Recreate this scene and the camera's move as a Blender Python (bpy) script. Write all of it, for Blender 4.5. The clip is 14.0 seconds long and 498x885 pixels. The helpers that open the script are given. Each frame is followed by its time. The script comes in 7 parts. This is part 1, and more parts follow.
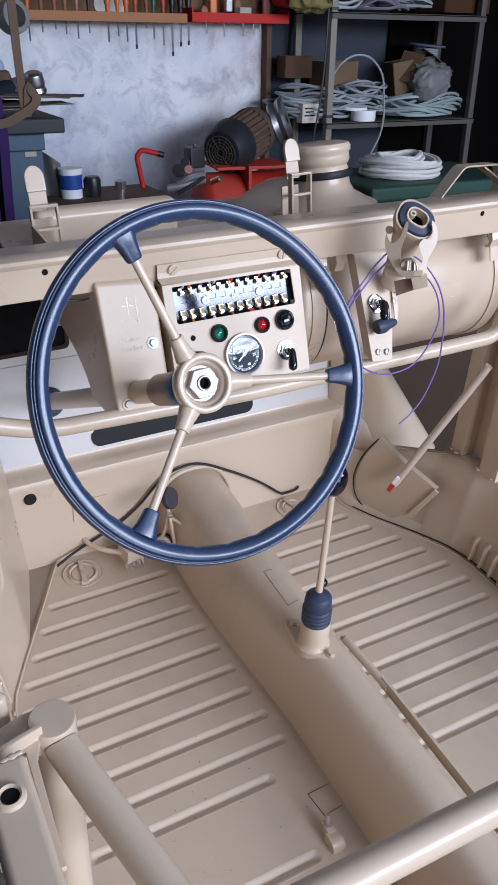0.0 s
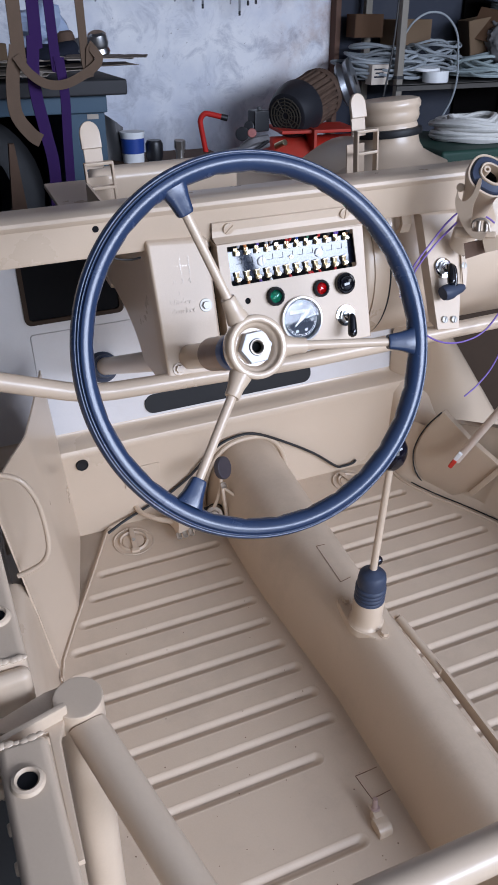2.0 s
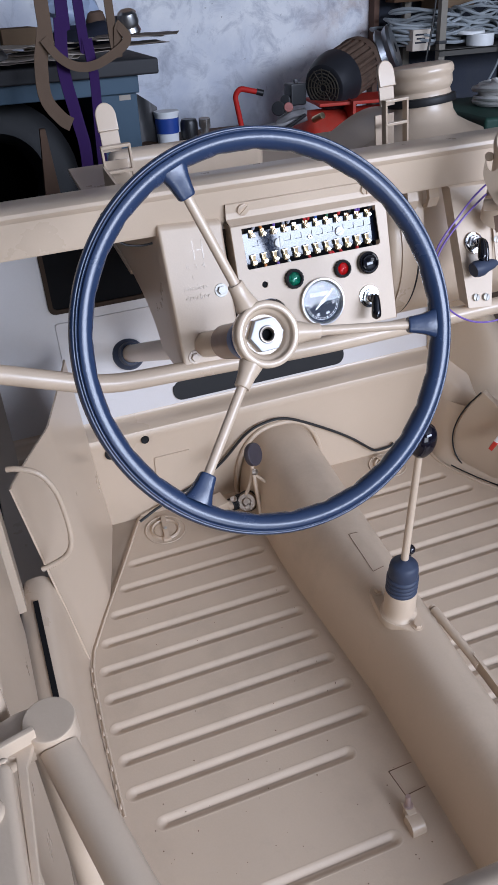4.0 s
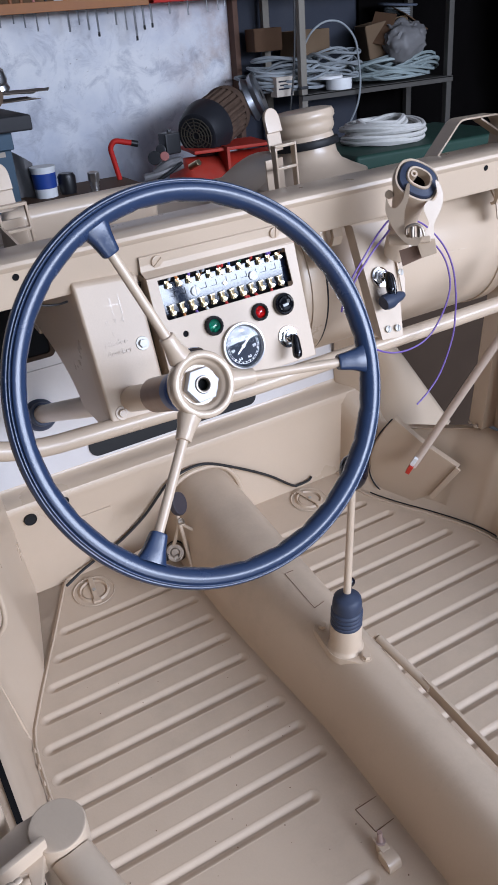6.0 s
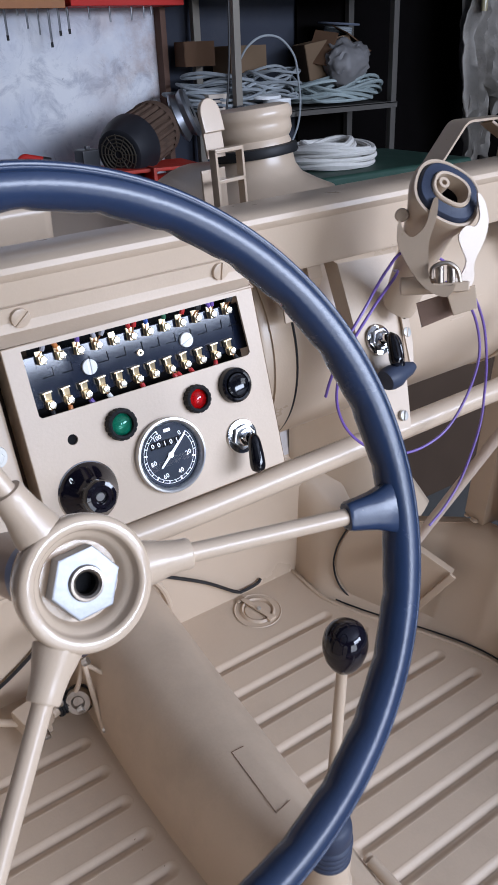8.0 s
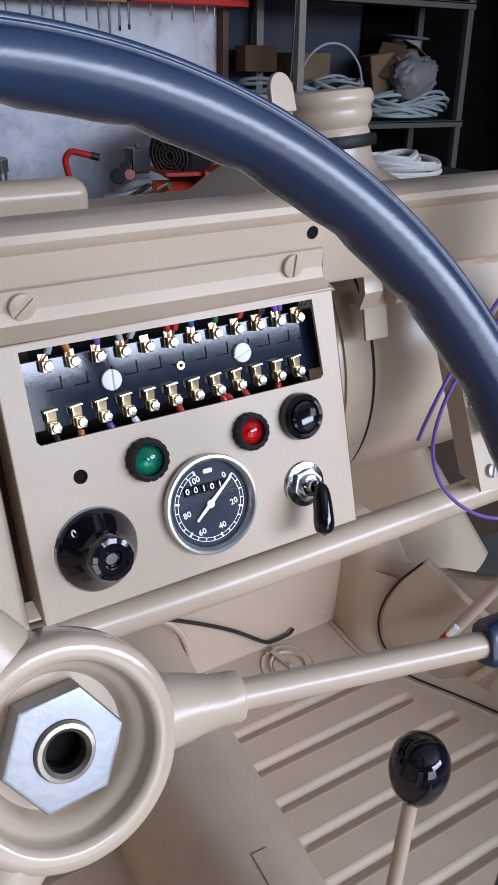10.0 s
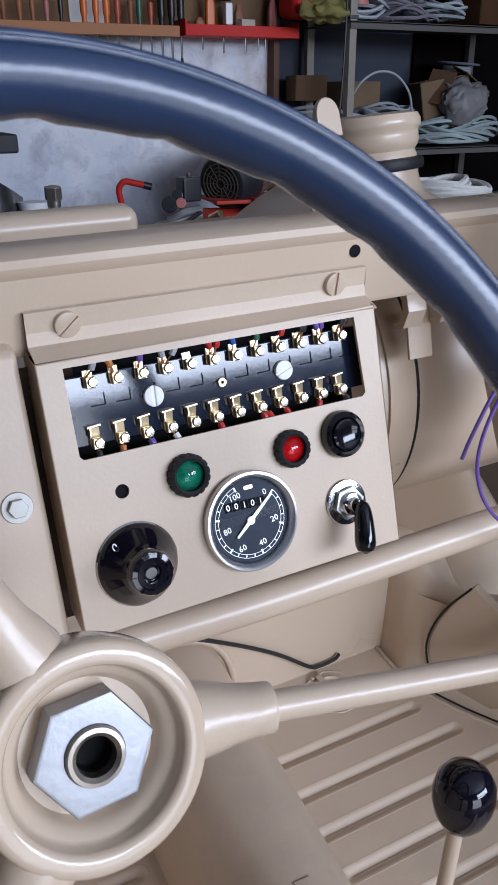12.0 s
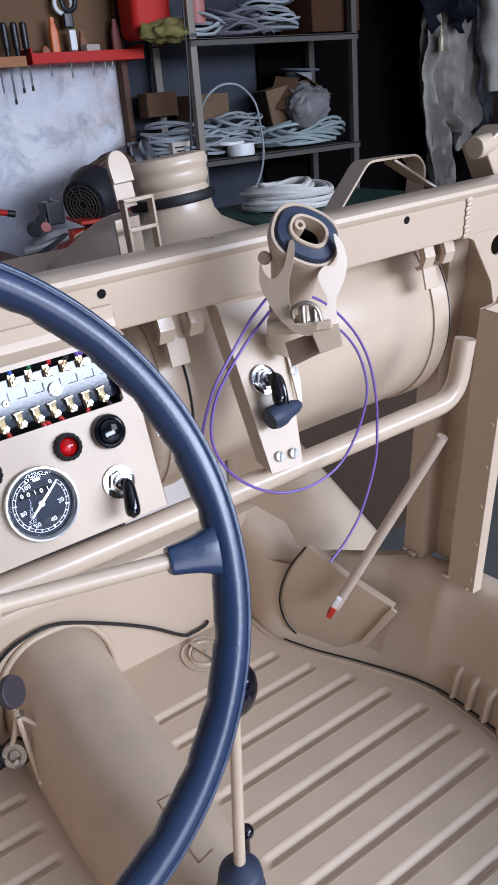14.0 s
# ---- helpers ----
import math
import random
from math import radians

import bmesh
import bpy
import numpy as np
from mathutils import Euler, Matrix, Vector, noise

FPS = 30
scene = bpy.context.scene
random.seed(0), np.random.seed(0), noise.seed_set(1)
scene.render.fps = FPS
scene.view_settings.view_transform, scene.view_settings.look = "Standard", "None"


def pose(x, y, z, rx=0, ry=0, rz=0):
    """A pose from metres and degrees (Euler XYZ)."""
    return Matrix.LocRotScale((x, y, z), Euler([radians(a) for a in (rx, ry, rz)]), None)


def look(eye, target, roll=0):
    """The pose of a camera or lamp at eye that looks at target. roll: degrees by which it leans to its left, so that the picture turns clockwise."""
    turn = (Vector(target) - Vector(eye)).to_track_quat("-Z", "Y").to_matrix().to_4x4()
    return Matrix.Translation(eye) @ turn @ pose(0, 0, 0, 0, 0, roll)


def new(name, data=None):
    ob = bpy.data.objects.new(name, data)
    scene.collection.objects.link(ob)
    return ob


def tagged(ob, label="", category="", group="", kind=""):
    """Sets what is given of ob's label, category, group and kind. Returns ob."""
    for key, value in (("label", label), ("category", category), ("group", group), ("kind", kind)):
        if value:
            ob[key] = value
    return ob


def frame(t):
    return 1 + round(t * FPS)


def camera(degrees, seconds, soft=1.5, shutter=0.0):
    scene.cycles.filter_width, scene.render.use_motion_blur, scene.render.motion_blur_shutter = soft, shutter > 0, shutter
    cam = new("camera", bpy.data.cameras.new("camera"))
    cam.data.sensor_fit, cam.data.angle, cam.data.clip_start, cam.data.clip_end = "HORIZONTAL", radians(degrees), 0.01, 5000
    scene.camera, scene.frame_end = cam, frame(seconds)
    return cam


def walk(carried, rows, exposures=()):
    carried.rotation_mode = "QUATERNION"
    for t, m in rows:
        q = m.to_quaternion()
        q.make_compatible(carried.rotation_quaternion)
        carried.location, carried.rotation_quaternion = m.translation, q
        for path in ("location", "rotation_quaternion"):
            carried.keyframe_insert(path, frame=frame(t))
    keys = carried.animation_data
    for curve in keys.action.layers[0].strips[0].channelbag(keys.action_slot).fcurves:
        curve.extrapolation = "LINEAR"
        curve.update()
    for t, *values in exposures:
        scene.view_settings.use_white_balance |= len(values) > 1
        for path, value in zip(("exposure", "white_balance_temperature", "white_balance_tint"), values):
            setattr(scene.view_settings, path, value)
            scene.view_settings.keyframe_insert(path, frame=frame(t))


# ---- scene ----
cam = camera(34.9, 14.0, shutter=0.5)
# the vehicle stands a little crooked in the garage: its own axes (x right, y forward, z up) against the plumb world
CAR = pose(0, 0, 0.140, 6.4, -1.2, 0.7)
# the garage has a plan of its own
GARAGE = pose(-0.0211, -0.2095, 0.0031) @ Matrix.Scale(1.17, 4)
PATH = [
    (0, (0.298, 0.22, 1.654), (1.116, 1.678, 0.557), 3.1),
    (0.5, (0.297, 0.222, 1.654), (1.079, 1.693, 0.548), 3.1),
    (1, (0.295, 0.229, 1.648), (1.041, 1.707, 0.526), 2.6),
    (1.5, (0.3, 0.237, 1.638), (1.012, 1.718, 0.498), 2.1),
    (2, (0.322, 0.249, 1.624), (0.991, 1.735, 0.464), 1.7),
    (2.5, (0.351, 0.263, 1.612), (0.949, 1.764, 0.434), 0.3),
    (2.7, (0.364, 0.261, 1.615), (0.932, 1.762, 0.422), -0.4),
    (4.8, (0.377, 0.289, 1.613), (0.928, 1.783, 0.403), -2.7),
    (5, (0.376, 0.307, 1.614), (0.979, 1.782, 0.404), -3.0),
    (5.5, (0.352, 0.307, 1.631), (1.122, 1.757, 0.489), -1.0),
    (6, (0.337, 0.303, 1.617), (1.137, 1.748, 0.488), -2.5),
    (6.5, (0.383, 0.448, 1.581), (1.274, 1.868, 0.49), -1.0),
    (7, (0.445, 0.572, 1.547), (1.393, 1.969, 0.474), -1.1),
    (7.2, (0.468, 0.585, 1.533), (1.424, 1.977, 0.461), -0.9),
    (9.3, (0.589, 0.779, 1.421), (1.531, 2.181, 0.35), 3.2),
    (9.5, (0.594, 0.787, 1.415), (1.527, 2.196, 0.346), 3.4),
    (10, (0.6, 0.789, 1.411), (1.52, 2.229, 0.373), 3.6),
    (10.5, (0.6, 0.791, 1.406), (1.502, 2.252, 0.381), 3.5),
    (11, (0.601, 0.792, 1.404), (1.475, 2.279, 0.391), 3.0),
    (11.5, (0.602, 0.794, 1.401), (1.453, 2.304, 0.404), 2.5),
    (12, (0.603, 0.783, 1.407), (1.428, 2.314, 0.42), 1.8),
    (12.5, (0.6, 0.726, 1.438), (1.444, 2.247, 0.452), -0.5),
    (13, (0.605, 0.647, 1.465), (1.553, 2.104, 0.475), -2.0),
    (13.5, (0.612, 0.602, 1.481), (1.592, 2.038, 0.492), -2.1),
    (14, (0.624, 0.589, 1.486), (1.62, 2.014, 0.498), -1.9),
]
# the phone's exposure and white balance drift on the way
EXPOSURES = [(0, 0.0), (1.5, 0.0), (2.5, -0.13), (4.8, -0.05), (5.5, 0.0), (7, 0.0), (9.3, -0.30), (12.3, -0.30), (13.4, 0.0), (14, 0.05)]
walk(cam, [(t, CAR @ look(eye, target, roll)) for t, eye, target, roll in PATH], EXPOSURES)

# ---- light ----
scene.view_settings.exposure = 0.0
world = bpy.data.worlds.new("world")
scene.world = world
world.use_nodes = True
wn = world.node_tree
sky = wn.nodes.new("ShaderNodeTexSky")
sky.sky_type, sky.sun_disc = "NISHITA", False
sky.sun_elevation, sky.sun_rotation = radians(35), radians(200)
wn.links.new(sky.outputs[0], wn.nodes["Background"].inputs[0])
wn.nodes["Background"].inputs[1].default_value = 0.10


def area_lamp(name, m, sx, sy, power, colour):
    lamp = bpy.data.lights.new(name, "AREA")
    lamp.shape, lamp.size, lamp.size_y, lamp.energy, lamp.color = "RECTANGLE", sx, sy, power, colour
    ob = new(name, lamp)
    ob.matrix_world = m
    return ob


# daylight through the band of windows behind the camera
area_lamp("window_daylight", GARAGE @ look((2.9, -2.93, 2.42), (1.6, 1.2, 0.9)), 3.6, 1.15, 395, (0.83, 0.94, 1.20))
# daylight through the open garage door beside it
area_lamp("door_daylight", GARAGE @ look((0.78, -2.95, 0.88), (0.9, 1.0, 0.9)), 2.0, 1.7, 72, (0.86, 0.955, 1.15))

# ---- materials ----


def nodes_of(name):
    m = bpy.data.materials.new(name)
    m.use_nodes = True
    return m, m.node_tree, m.node_tree.nodes["Principled BSDF"]


def material(name, colour, rough=0.5, metal=0.0, vary=0.08, scale=12.0, grain=0.03, grain_scale=350.0, bump=0.05, coat=0.0, dirt=None, dirt_amount=0.0, piece=0.0, sheen=0.0):
    """Colour varied at two scales, uneven gloss and fine relief; dirt: a second colour in cloudy patches."""
    m, t, p = nodes_of(name)
    n, l = t.nodes, t.links
    co = n.new("ShaderNodeTexCoord")
    big = n.new("ShaderNodeTexNoise")
    big.inputs["Scale"].default_value, big.inputs["Detail"].default_value, big.inputs["Roughness"].default_value = scale, 6, 0.6
    fine = n.new("ShaderNodeTexNoise")
    fine.inputs["Scale"].default_value, fine.inputs["Detail"].default_value = grain_scale, 3
    for x in (big, fine):
        l.new(co.outputs["Object"], x.inputs["Vector"])
    amount = n.new("ShaderNodeMath")
    amount.operation = "MULTIPLY_ADD"
    l.new(big.outputs[0], amount.inputs[0])
    amount.inputs[1].default_value, amount.inputs[2].default_value = 2 * vary, 1 - vary
    second = n.new("ShaderNodeMath")
    second.operation = "MULTIPLY_ADD"
    l.new(fine.outputs[0], second.inputs[0])
    second.inputs[1].default_value, second.inputs[2].default_value = 2 * grain, -grain
    add = n.new("ShaderNodeMath")
    add.operation = "ADD"
    l.new(amount.outputs[0], add.inputs[0])
    l.new(second.outputs[0], add.inputs[1])
    last = add
    if piece:
        info = n.new("ShaderNodeObjectInfo")
        each = n.new("ShaderNodeMath")
        each.operation = "MULTIPLY_ADD"
        l.new(info.outputs["Random"], each.inputs[0])
        each.inputs[1].default_value = 2 * piece
        l.new(add.outputs[0], each.inputs[2])
        off = n.new("ShaderNodeMath")
        off.operation = "SUBTRACT"
        l.new(each.outputs[0], off.inputs[0])
        off.inputs[1].default_value = piece
        last = off
    mul = n.new("ShaderNodeVectorMath")
    mul.operation = "SCALE"
    l.new(last.outputs[0], mul.inputs["Scale"])
    if dirt:
        spots = n.new("ShaderNodeTexNoise")
        spots.inputs["Scale"].default_value, spots.inputs["Detail"].default_value, spots.inputs["Roughness"].default_value = scale * 0.45, 9, 0.68
        l.new(co.outputs["Object"], spots.inputs["Vector"])
        ramp = n.new("ShaderNodeMapRange")
        ramp.inputs["From Min"].default_value, ramp.inputs["From Max"].default_value = 0.50, 0.72
        ramp.inputs["To Max"].default_value = dirt_amount
        l.new(spots.outputs[0], ramp.inputs["Value"])
        mix = n.new("ShaderNodeMix")
        mix.data_type = "RGBA"
        mix.inputs["A"].default_value, mix.inputs["B"].default_value = (*colour, 1), (*dirt, 1)
        l.new(ramp.outputs[0], mix.inputs["Factor"])
        l.new(mix.outputs["Result"], mul.inputs[0])
    else:
        mul.inputs[0].default_value = colour
    l.new(mul.outputs[0], p.inputs["Base Color"])
    gloss = n.new("ShaderNodeMapRange")
    gloss.inputs["To Min"].default_value, gloss.inputs["To Max"].default_value = max(0.02, rough * 0.8), min(1, rough * 1.2)
    l.new(big.outputs[0], gloss.inputs["Value"])
    l.new(gloss.outputs[0], p.inputs["Roughness"])
    p.inputs["Metallic"].default_value = metal
    p.inputs["Specular IOR Level"].default_value = 0.5 if rough < 0.5 else 0.3 if rough < 0.7 else 0.12
    p.inputs["Coat Weight"].default_value = coat
    p.inputs["Coat Roughness"].default_value = 0.12
    p.inputs["Sheen Weight"].default_value = sheen
    if bump:
        b = n.new("ShaderNodeBump")
        b.inputs["Strength"].default_value, b.inputs["Distance"].default_value = bump, 0.002
        l.new(fine.outputs[0], b.inputs["Height"])
        l.new(b.outputs[0], p.inputs["Normal"])
    return m


def glass(name, colour=(1, 1, 1), rough=0.0, ior=1.45):
    m, t, p = nodes_of(name)
    p.inputs["Base Color"].default_value = (*colour, 1)
    p.inputs["Roughness"].default_value, p.inputs["IOR"].default_value = rough, ior
    p.inputs["Transmission Weight"].default_value = 1
    return m


SAND = (0.535, 0.415, 0.305)
sand_paint = material("sand_paint", SAND, 0.29, vary=0.05, scale=7, grain=0.025, grain_scale=420, bump=0.05, dirt=(0.46, 0.355, 0.26), dirt_amount=0.10)
sand_matt = material("sand_matt_paint", SAND, 0.43, vary=0.05, scale=9, grain=0.03, grain_scale=420, bump=0.06)
sand_gloss = material("sand_gloss_paint", SAND, 0.15, vary=0.04, scale=9, grain=0.02, grain_scale=420, bump=0.04)
sand_floor = material("sand_floor_paint", SAND, 0.43, vary=0.06, scale=9, grain=0.03, grain_scale=300, bump=0.07, dirt=(0.33, 0.26, 0.195), dirt_amount=0.5)
blue_rubber = material("blue_black_plastic", (0.019, 0.035, 0.079), 0.26, vary=0.22, scale=26, grain=0.05, bump=0.05)
boot_rubber = material("blue_grey_rubber", (0.035, 0.045, 0.075), 0.5, vary=0.15, scale=40, bump=0.12)
black_plastic = material("black_bakelite", (0.004, 0.004, 0.006), 0.11, vary=0.1, bump=0.0, grain=0.01)
black_rubber = material("black_rubber", (0.012, 0.012, 0.013), 0.55, vary=0.2, scale=60, bump=0.1)
black_matt = material("matt_black", (0.008, 0.008, 0.009), 0.8, vary=0.2)
chrome = material("chrome", (0.82, 0.82, 0.83), 0.10, 1.0, vary=0.03, bump=0.0)
zinc = material("zinc_plated_steel", (0.62, 0.62, 0.62), 0.30, 1.0, vary=0.1, scale=60, bump=0.05)
tube_brown = material("brown_scorched_steel", (0.24, 0.155, 0.115), 0.34, 0.25, vary=0.25, scale=30, dirt=(0.20, 0.085, 0.05), dirt_amount=0.8)
worn_steel = material("worn_bare_steel", (0.40, 0.35, 0.30), 0.38, 1.0, vary=0.2, scale=40, dirt=(0.16, 0.11, 0.08), dirt_amount=0.7)
rusty_steel = material("rust_brown_steel", (0.16, 0.085, 0.05), 0.55, 0.35, vary=0.3, scale=40, dirt=(0.30, 0.24, 0.18), dirt_amount=0.7)
nut_steel = material("bright_nut_steel", (0.36, 0.365, 0.38), 0.50, 0.7, vary=0.14, scale=120, grain=0.05, bump=0.08)
zinc_paint = material("pale_zinc_bolt", (0.44, 0.425, 0.39), 0.48, 0.4, vary=0.15, scale=60)
rusty_red = material("red_brown_primer", (0.30, 0.045, 0.02), 0.5, vary=0.2)
brass_bright = material("pale_brass_screw", (0.88, 0.82, 0.70), 0.20, 1.0, vary=0.06, bump=0.0)
pale_paint = material("pale_pink_beige_paint", (0.56, 0.45, 0.37), 0.4, vary=0.06)
pink_steel = material("pinkish_bare_steel", (0.48, 0.36, 0.33), 0.4, 0.6, vary=0.15)
pale_grey = material("pale_grey_board", (0.60, 0.565, 0.55), 0.35, vary=0.05, scale=6, dirt=(0.50, 0.42, 0.34), dirt_amount=0.3)
# dark brown laid in for shade in gaps and hollows
shade_brown = material("dark_brown_shade", (0.05, 0.033, 0.023), 0.7, vary=0.2)
cap_rubber = material("purplish_black_rubber", (0.045, 0.037, 0.045), 0.45, vary=0.3, scale=60)
knob_black = material("glossy_black_knob", (0.006, 0.005, 0.010), 0.07, vary=0.1, bump=0.0, grain=0.01)
brass = material("brass", (0.74, 0.58, 0.36), 0.30, 1.0, vary=0.08, scale=90, bump=0.03)
copper = material("copper_strands", (0.72, 0.36, 0.18), 0.35, 1.0, vary=0.15, scale=200)
dial_black = material("dial_black", (0.022, 0.026, 0.036), 0.75, bump=0.0)
dial_white = material("dial_white", (0.8, 0.8, 0.78), 0.5, bump=0.0, vary=0.02, grain=0.0)
fuse_block = material("fuse_block_black", (0.008, 0.013, 0.028), 0.09, vary=0.15, scale=60, bump=0.006)
fuse_block.node_tree.nodes["Principled BSDF"].inputs["Specular IOR Level"].default_value = 0.6
purple_wire = material("purple_insulation", (0.14, 0.075, 0.31), 0.4, vary=0.08, scale=80)
red_wire = material("red_insulation", (0.45, 0.02, 0.02), 0.4)
blue_wire = material("blue_insulation", (0.03, 0.09, 0.35), 0.4)
green_wire = material("green_insulation", (0.03, 0.13, 0.07), 0.4)
grey_wire = material("grey_insulation", (0.35, 0.35, 0.38), 0.45)
orange_wire = material("orange_insulation", (0.50, 0.17, 0.04), 0.45)
black_wire = material("black_insulation", (0.012, 0.012, 0.013), 0.45)
red_paint = material("red_paint", (0.50, 0.035, 0.02), 0.60, vary=0.12, scale=10, dirt=(0.28, 0.10, 0.07), dirt_amount=0.55)
white_paint = material("white_paint", (0.75, 0.75, 0.74), 0.45, vary=0.06)
lens_green = glass("green_lens", (0.04, 0.55, 0.36), 0.04)
lens_red = glass("red_lens", (0.85, 0.05, 0.07), 0.04)
lens_back_green = material("green_reflector", (0.05, 0.34, 0.28), 0.3)
lens_back_red = material("red_reflector", (0.65, 0.02, 0.02), 0.3)
clear_glass = glass("instrument_glass", ior=1.30)
# garage


def old_plaster(name):
    """Whitewash over rough plaster: cloudy whites, dark scratches, and a rusty bloom towards the corner post."""
    m, t, p = nodes_of(name)
    n, l = t.nodes, t.links
    co = n.new("ShaderNodeTexCoord")

    def cloud(scale, detail, rough, a, b, warp=0.0):
        x = n.new("ShaderNodeTexNoise")
        x.inputs["Scale"].default_value, x.inputs["Detail"].default_value, x.inputs["Roughness"].default_value, x.inputs["Distortion"].default_value = scale, detail, rough, warp
        l.new(co.outputs["Object"], x.inputs["Vector"])
        r = n.new("ShaderNodeMapRange")
        r.inputs["From Min"].default_value, r.inputs["From Max"].default_value = a, b
        l.new(x.outputs[0], r.inputs["Value"])
        return x, r

    def mix(fac, a, b):
        x = n.new("ShaderNodeMix")
        x.data_type = "RGBA"
        l.new(fac, x.inputs["Factor"])
        for key, v in (("A", a), ("B", b)):
            if isinstance(v, tuple):
                x.inputs[key].default_value = (*v, 1)
            else:
                l.new(v, x.inputs[key])
        return x.outputs["Result"]

    wash, wash_r = cloud(2.6, 8, 0.62, 0.36, 0.64)
    flake, flake_r = cloud(9, 10, 0.72, 0.50, 0.70, 0.6)
    scratch, scratch_r = cloud(16, 8, 0.75, 0.655, 0.70, 2.5)
    c = mix(wash_r.outputs[0], (0.54, 0.57, 0.65), (0.80, 0.80, 0.81))
    c = mix(flake_r.outputs[0], c, (0.42, 0.435, 0.49))
    c = mix(scratch_r.outputs[0], c, (0.16, 0.14, 0.13))
    sep = n.new("ShaderNodeSeparateXYZ")
    l.new(co.outputs["Object"], sep.inputs[0])
    rise = n.new("ShaderNodeMapRange")
    rise.inputs["From Min"].default_value, rise.inputs["From Max"].default_value = 2.25, 2.62
    l.new(sep.outputs[0], rise.inputs["Value"])
    rust, rust_r = cloud(7, 9, 0.7, 0.42, 0.62)
    both = n.new("ShaderNodeMath")
    both.operation = "MULTIPLY"
    l.new(rise.outputs[0], both.inputs[0])
    l.new(rust_r.outputs[0], both.inputs[1])
    half = n.new("ShaderNodeMath")
    half.operation = "MULTIPLY"
    half.inputs[1].default_value = 0.55
    l.new(both.outputs[0], half.inputs[0])
    c = mix(half.outputs[0], c, (0.36, 0.20, 0.13))
    l.new(c, p.inputs["Base Color"])
    p.inputs["Roughness"].default_value, p.inputs["Specular IOR Level"].default_value = 0.9, 0.12
    b = n.new("ShaderNodeBump")
    b.inputs["Strength"].default_value, b.inputs["Distance"].default_value = 0.5, 0.006
    l.new(flake.outputs[0], b.inputs["Height"])
    l.new(b.outputs[0], p.inputs["Normal"])
    return m


plaster = old_plaster("whitewashed_plaster")
# plaster darkened for the shade behind the shelf and to cut wall bounce
dark_plaster = material("shade_dark_plaster", (0.045, 0.050, 0.066), 0.85, vary=0.15, scale=3, bump=0.4, dirt=(0.075, 0.075, 0.083), dirt_amount=0.8)
concrete = material("oily_concrete", (0.12, 0.115, 0.11), 0.75, vary=0.2, scale=2.5, bump=0.3, dirt=(0.06, 0.055, 0.05), dirt_amount=0.8)
pegboard = material("brown_hardboard", (0.16, 0.092, 0.05), 0.7, vary=0.15, scale=6)
rack_wood = material("brown_rack_wood", (0.36, 0.15, 0.06), 0.6, vary=0.2, scale=14)
shelf_steel = material("grey_shelf_steel", (0.085, 0.078, 0.07), 0.6, 0.3, vary=0.15, scale=10)
cardboard = material("brown_cardboard", (0.10, 0.056, 0.033), 0.85, vary=0.15, scale=8, piece=0.15)
dark_wood = material("dark_wood", (0.10, 0.06, 0.04), 0.7, vary=0.25, scale=10)
cable_white = material("off_white_cable", (0.29, 0.315, 0.33), 0.5, vary=0.2, scale=14, piece=0.22)
rope_white = material("white_rope", (0.60, 0.58, 0.54), 0.85, vary=0.15, scale=60, bump=0.4)
bench_blue = material("blue_grey_bench_steel", (0.05, 0.085, 0.12), 0.5, 0.2, vary=0.15)
bench_top = material("dark_bench_top", (0.035, 0.034, 0.036), 0.6, vary=0.3)
dark_green = material("dark_green_paint", (0.018, 0.05, 0.036), 0.55, vary=0.2, scale=8)
purple_strap = material("purple_webbing", (0.035, 0.014, 0.072), 0.85, vary=0.15, grain_scale=600, bump=0.3)
khaki_strap = material("khaki_webbing", (0.12, 0.08, 0.055), 0.85, vary=0.2, scale=20, bump=0.3)
motor_dark = material("dark_motor_paint", (0.020, 0.020, 0.024), 0.5, vary=0.25, scale=20)
motor_dust = material("dusty_brown_casting", (0.11, 0.070, 0.05), 0.8, vary=0.4, scale=20, dirt=(0.06, 0.045, 0.04), dirt_amount=0.7)
tool_orange = material("orange_handle", (0.60, 0.13, 0.02), 0.4)
tool_black = material("black_handle", (0.012, 0.012, 0.014), 0.4)
tool_brown = material("wooden_handle", (0.26, 0.10, 0.045), 0.5, piece=0.2)
tool_green = material("green_handle", (0.03, 0.10, 0.06), 0.4)
tool_pink = material("faded_pink_plastic", (0.42, 0.16, 0.14), 0.5)
tool_red = material("red_brown_handle", (0.36, 0.06, 0.03), 0.45)
tool_steel = material("dull_tool_steel", (0.30, 0.31, 0.33), 0.35, 0.9, vary=0.15)
red_gloss = material("bright_red_paint", (0.50, 0.018, 0.012), 0.62, vary=0.1)
rust_post = material("rusty_brown_post", (0.13, 0.075, 0.055), 0.7, vary=0.3, scale=14)
shelf_beige = material("beige_grey_upright", (0.22, 0.195, 0.16), 0.5, vary=0.12)
cable_pale = material("pale_greenish_cable", (0.27, 0.32, 0.32), 0.5, vary=0.2, piece=0.22)
cable_lilac = material("lilac_grey_cable", (0.15, 0.135, 0.16), 0.6, vary=0.12, piece=0.15)
cardboard_pale = material("pale_tan_cardboard", (0.15, 0.10, 0.062), 0.85, vary=0.15, scale=8)
dark_carton = material("dark_brown_box", (0.055, 0.026, 0.013), 0.85, vary=0.3, scale=8)
plastic_film = material("crumpled_pale_film", (0.15, 0.145, 0.145), 0.5, vary=0.3, scale=12)
spool_grey = material("grey_blue_plastic", (0.10, 0.115, 0.15), 0.5)
dark_print = material("dark_print", (0.03, 0.03, 0.04), 0.7)
olive_rag = material("olive_rag", (0.20, 0.17, 0.06), 0.9, vary=0.3, scale=20)
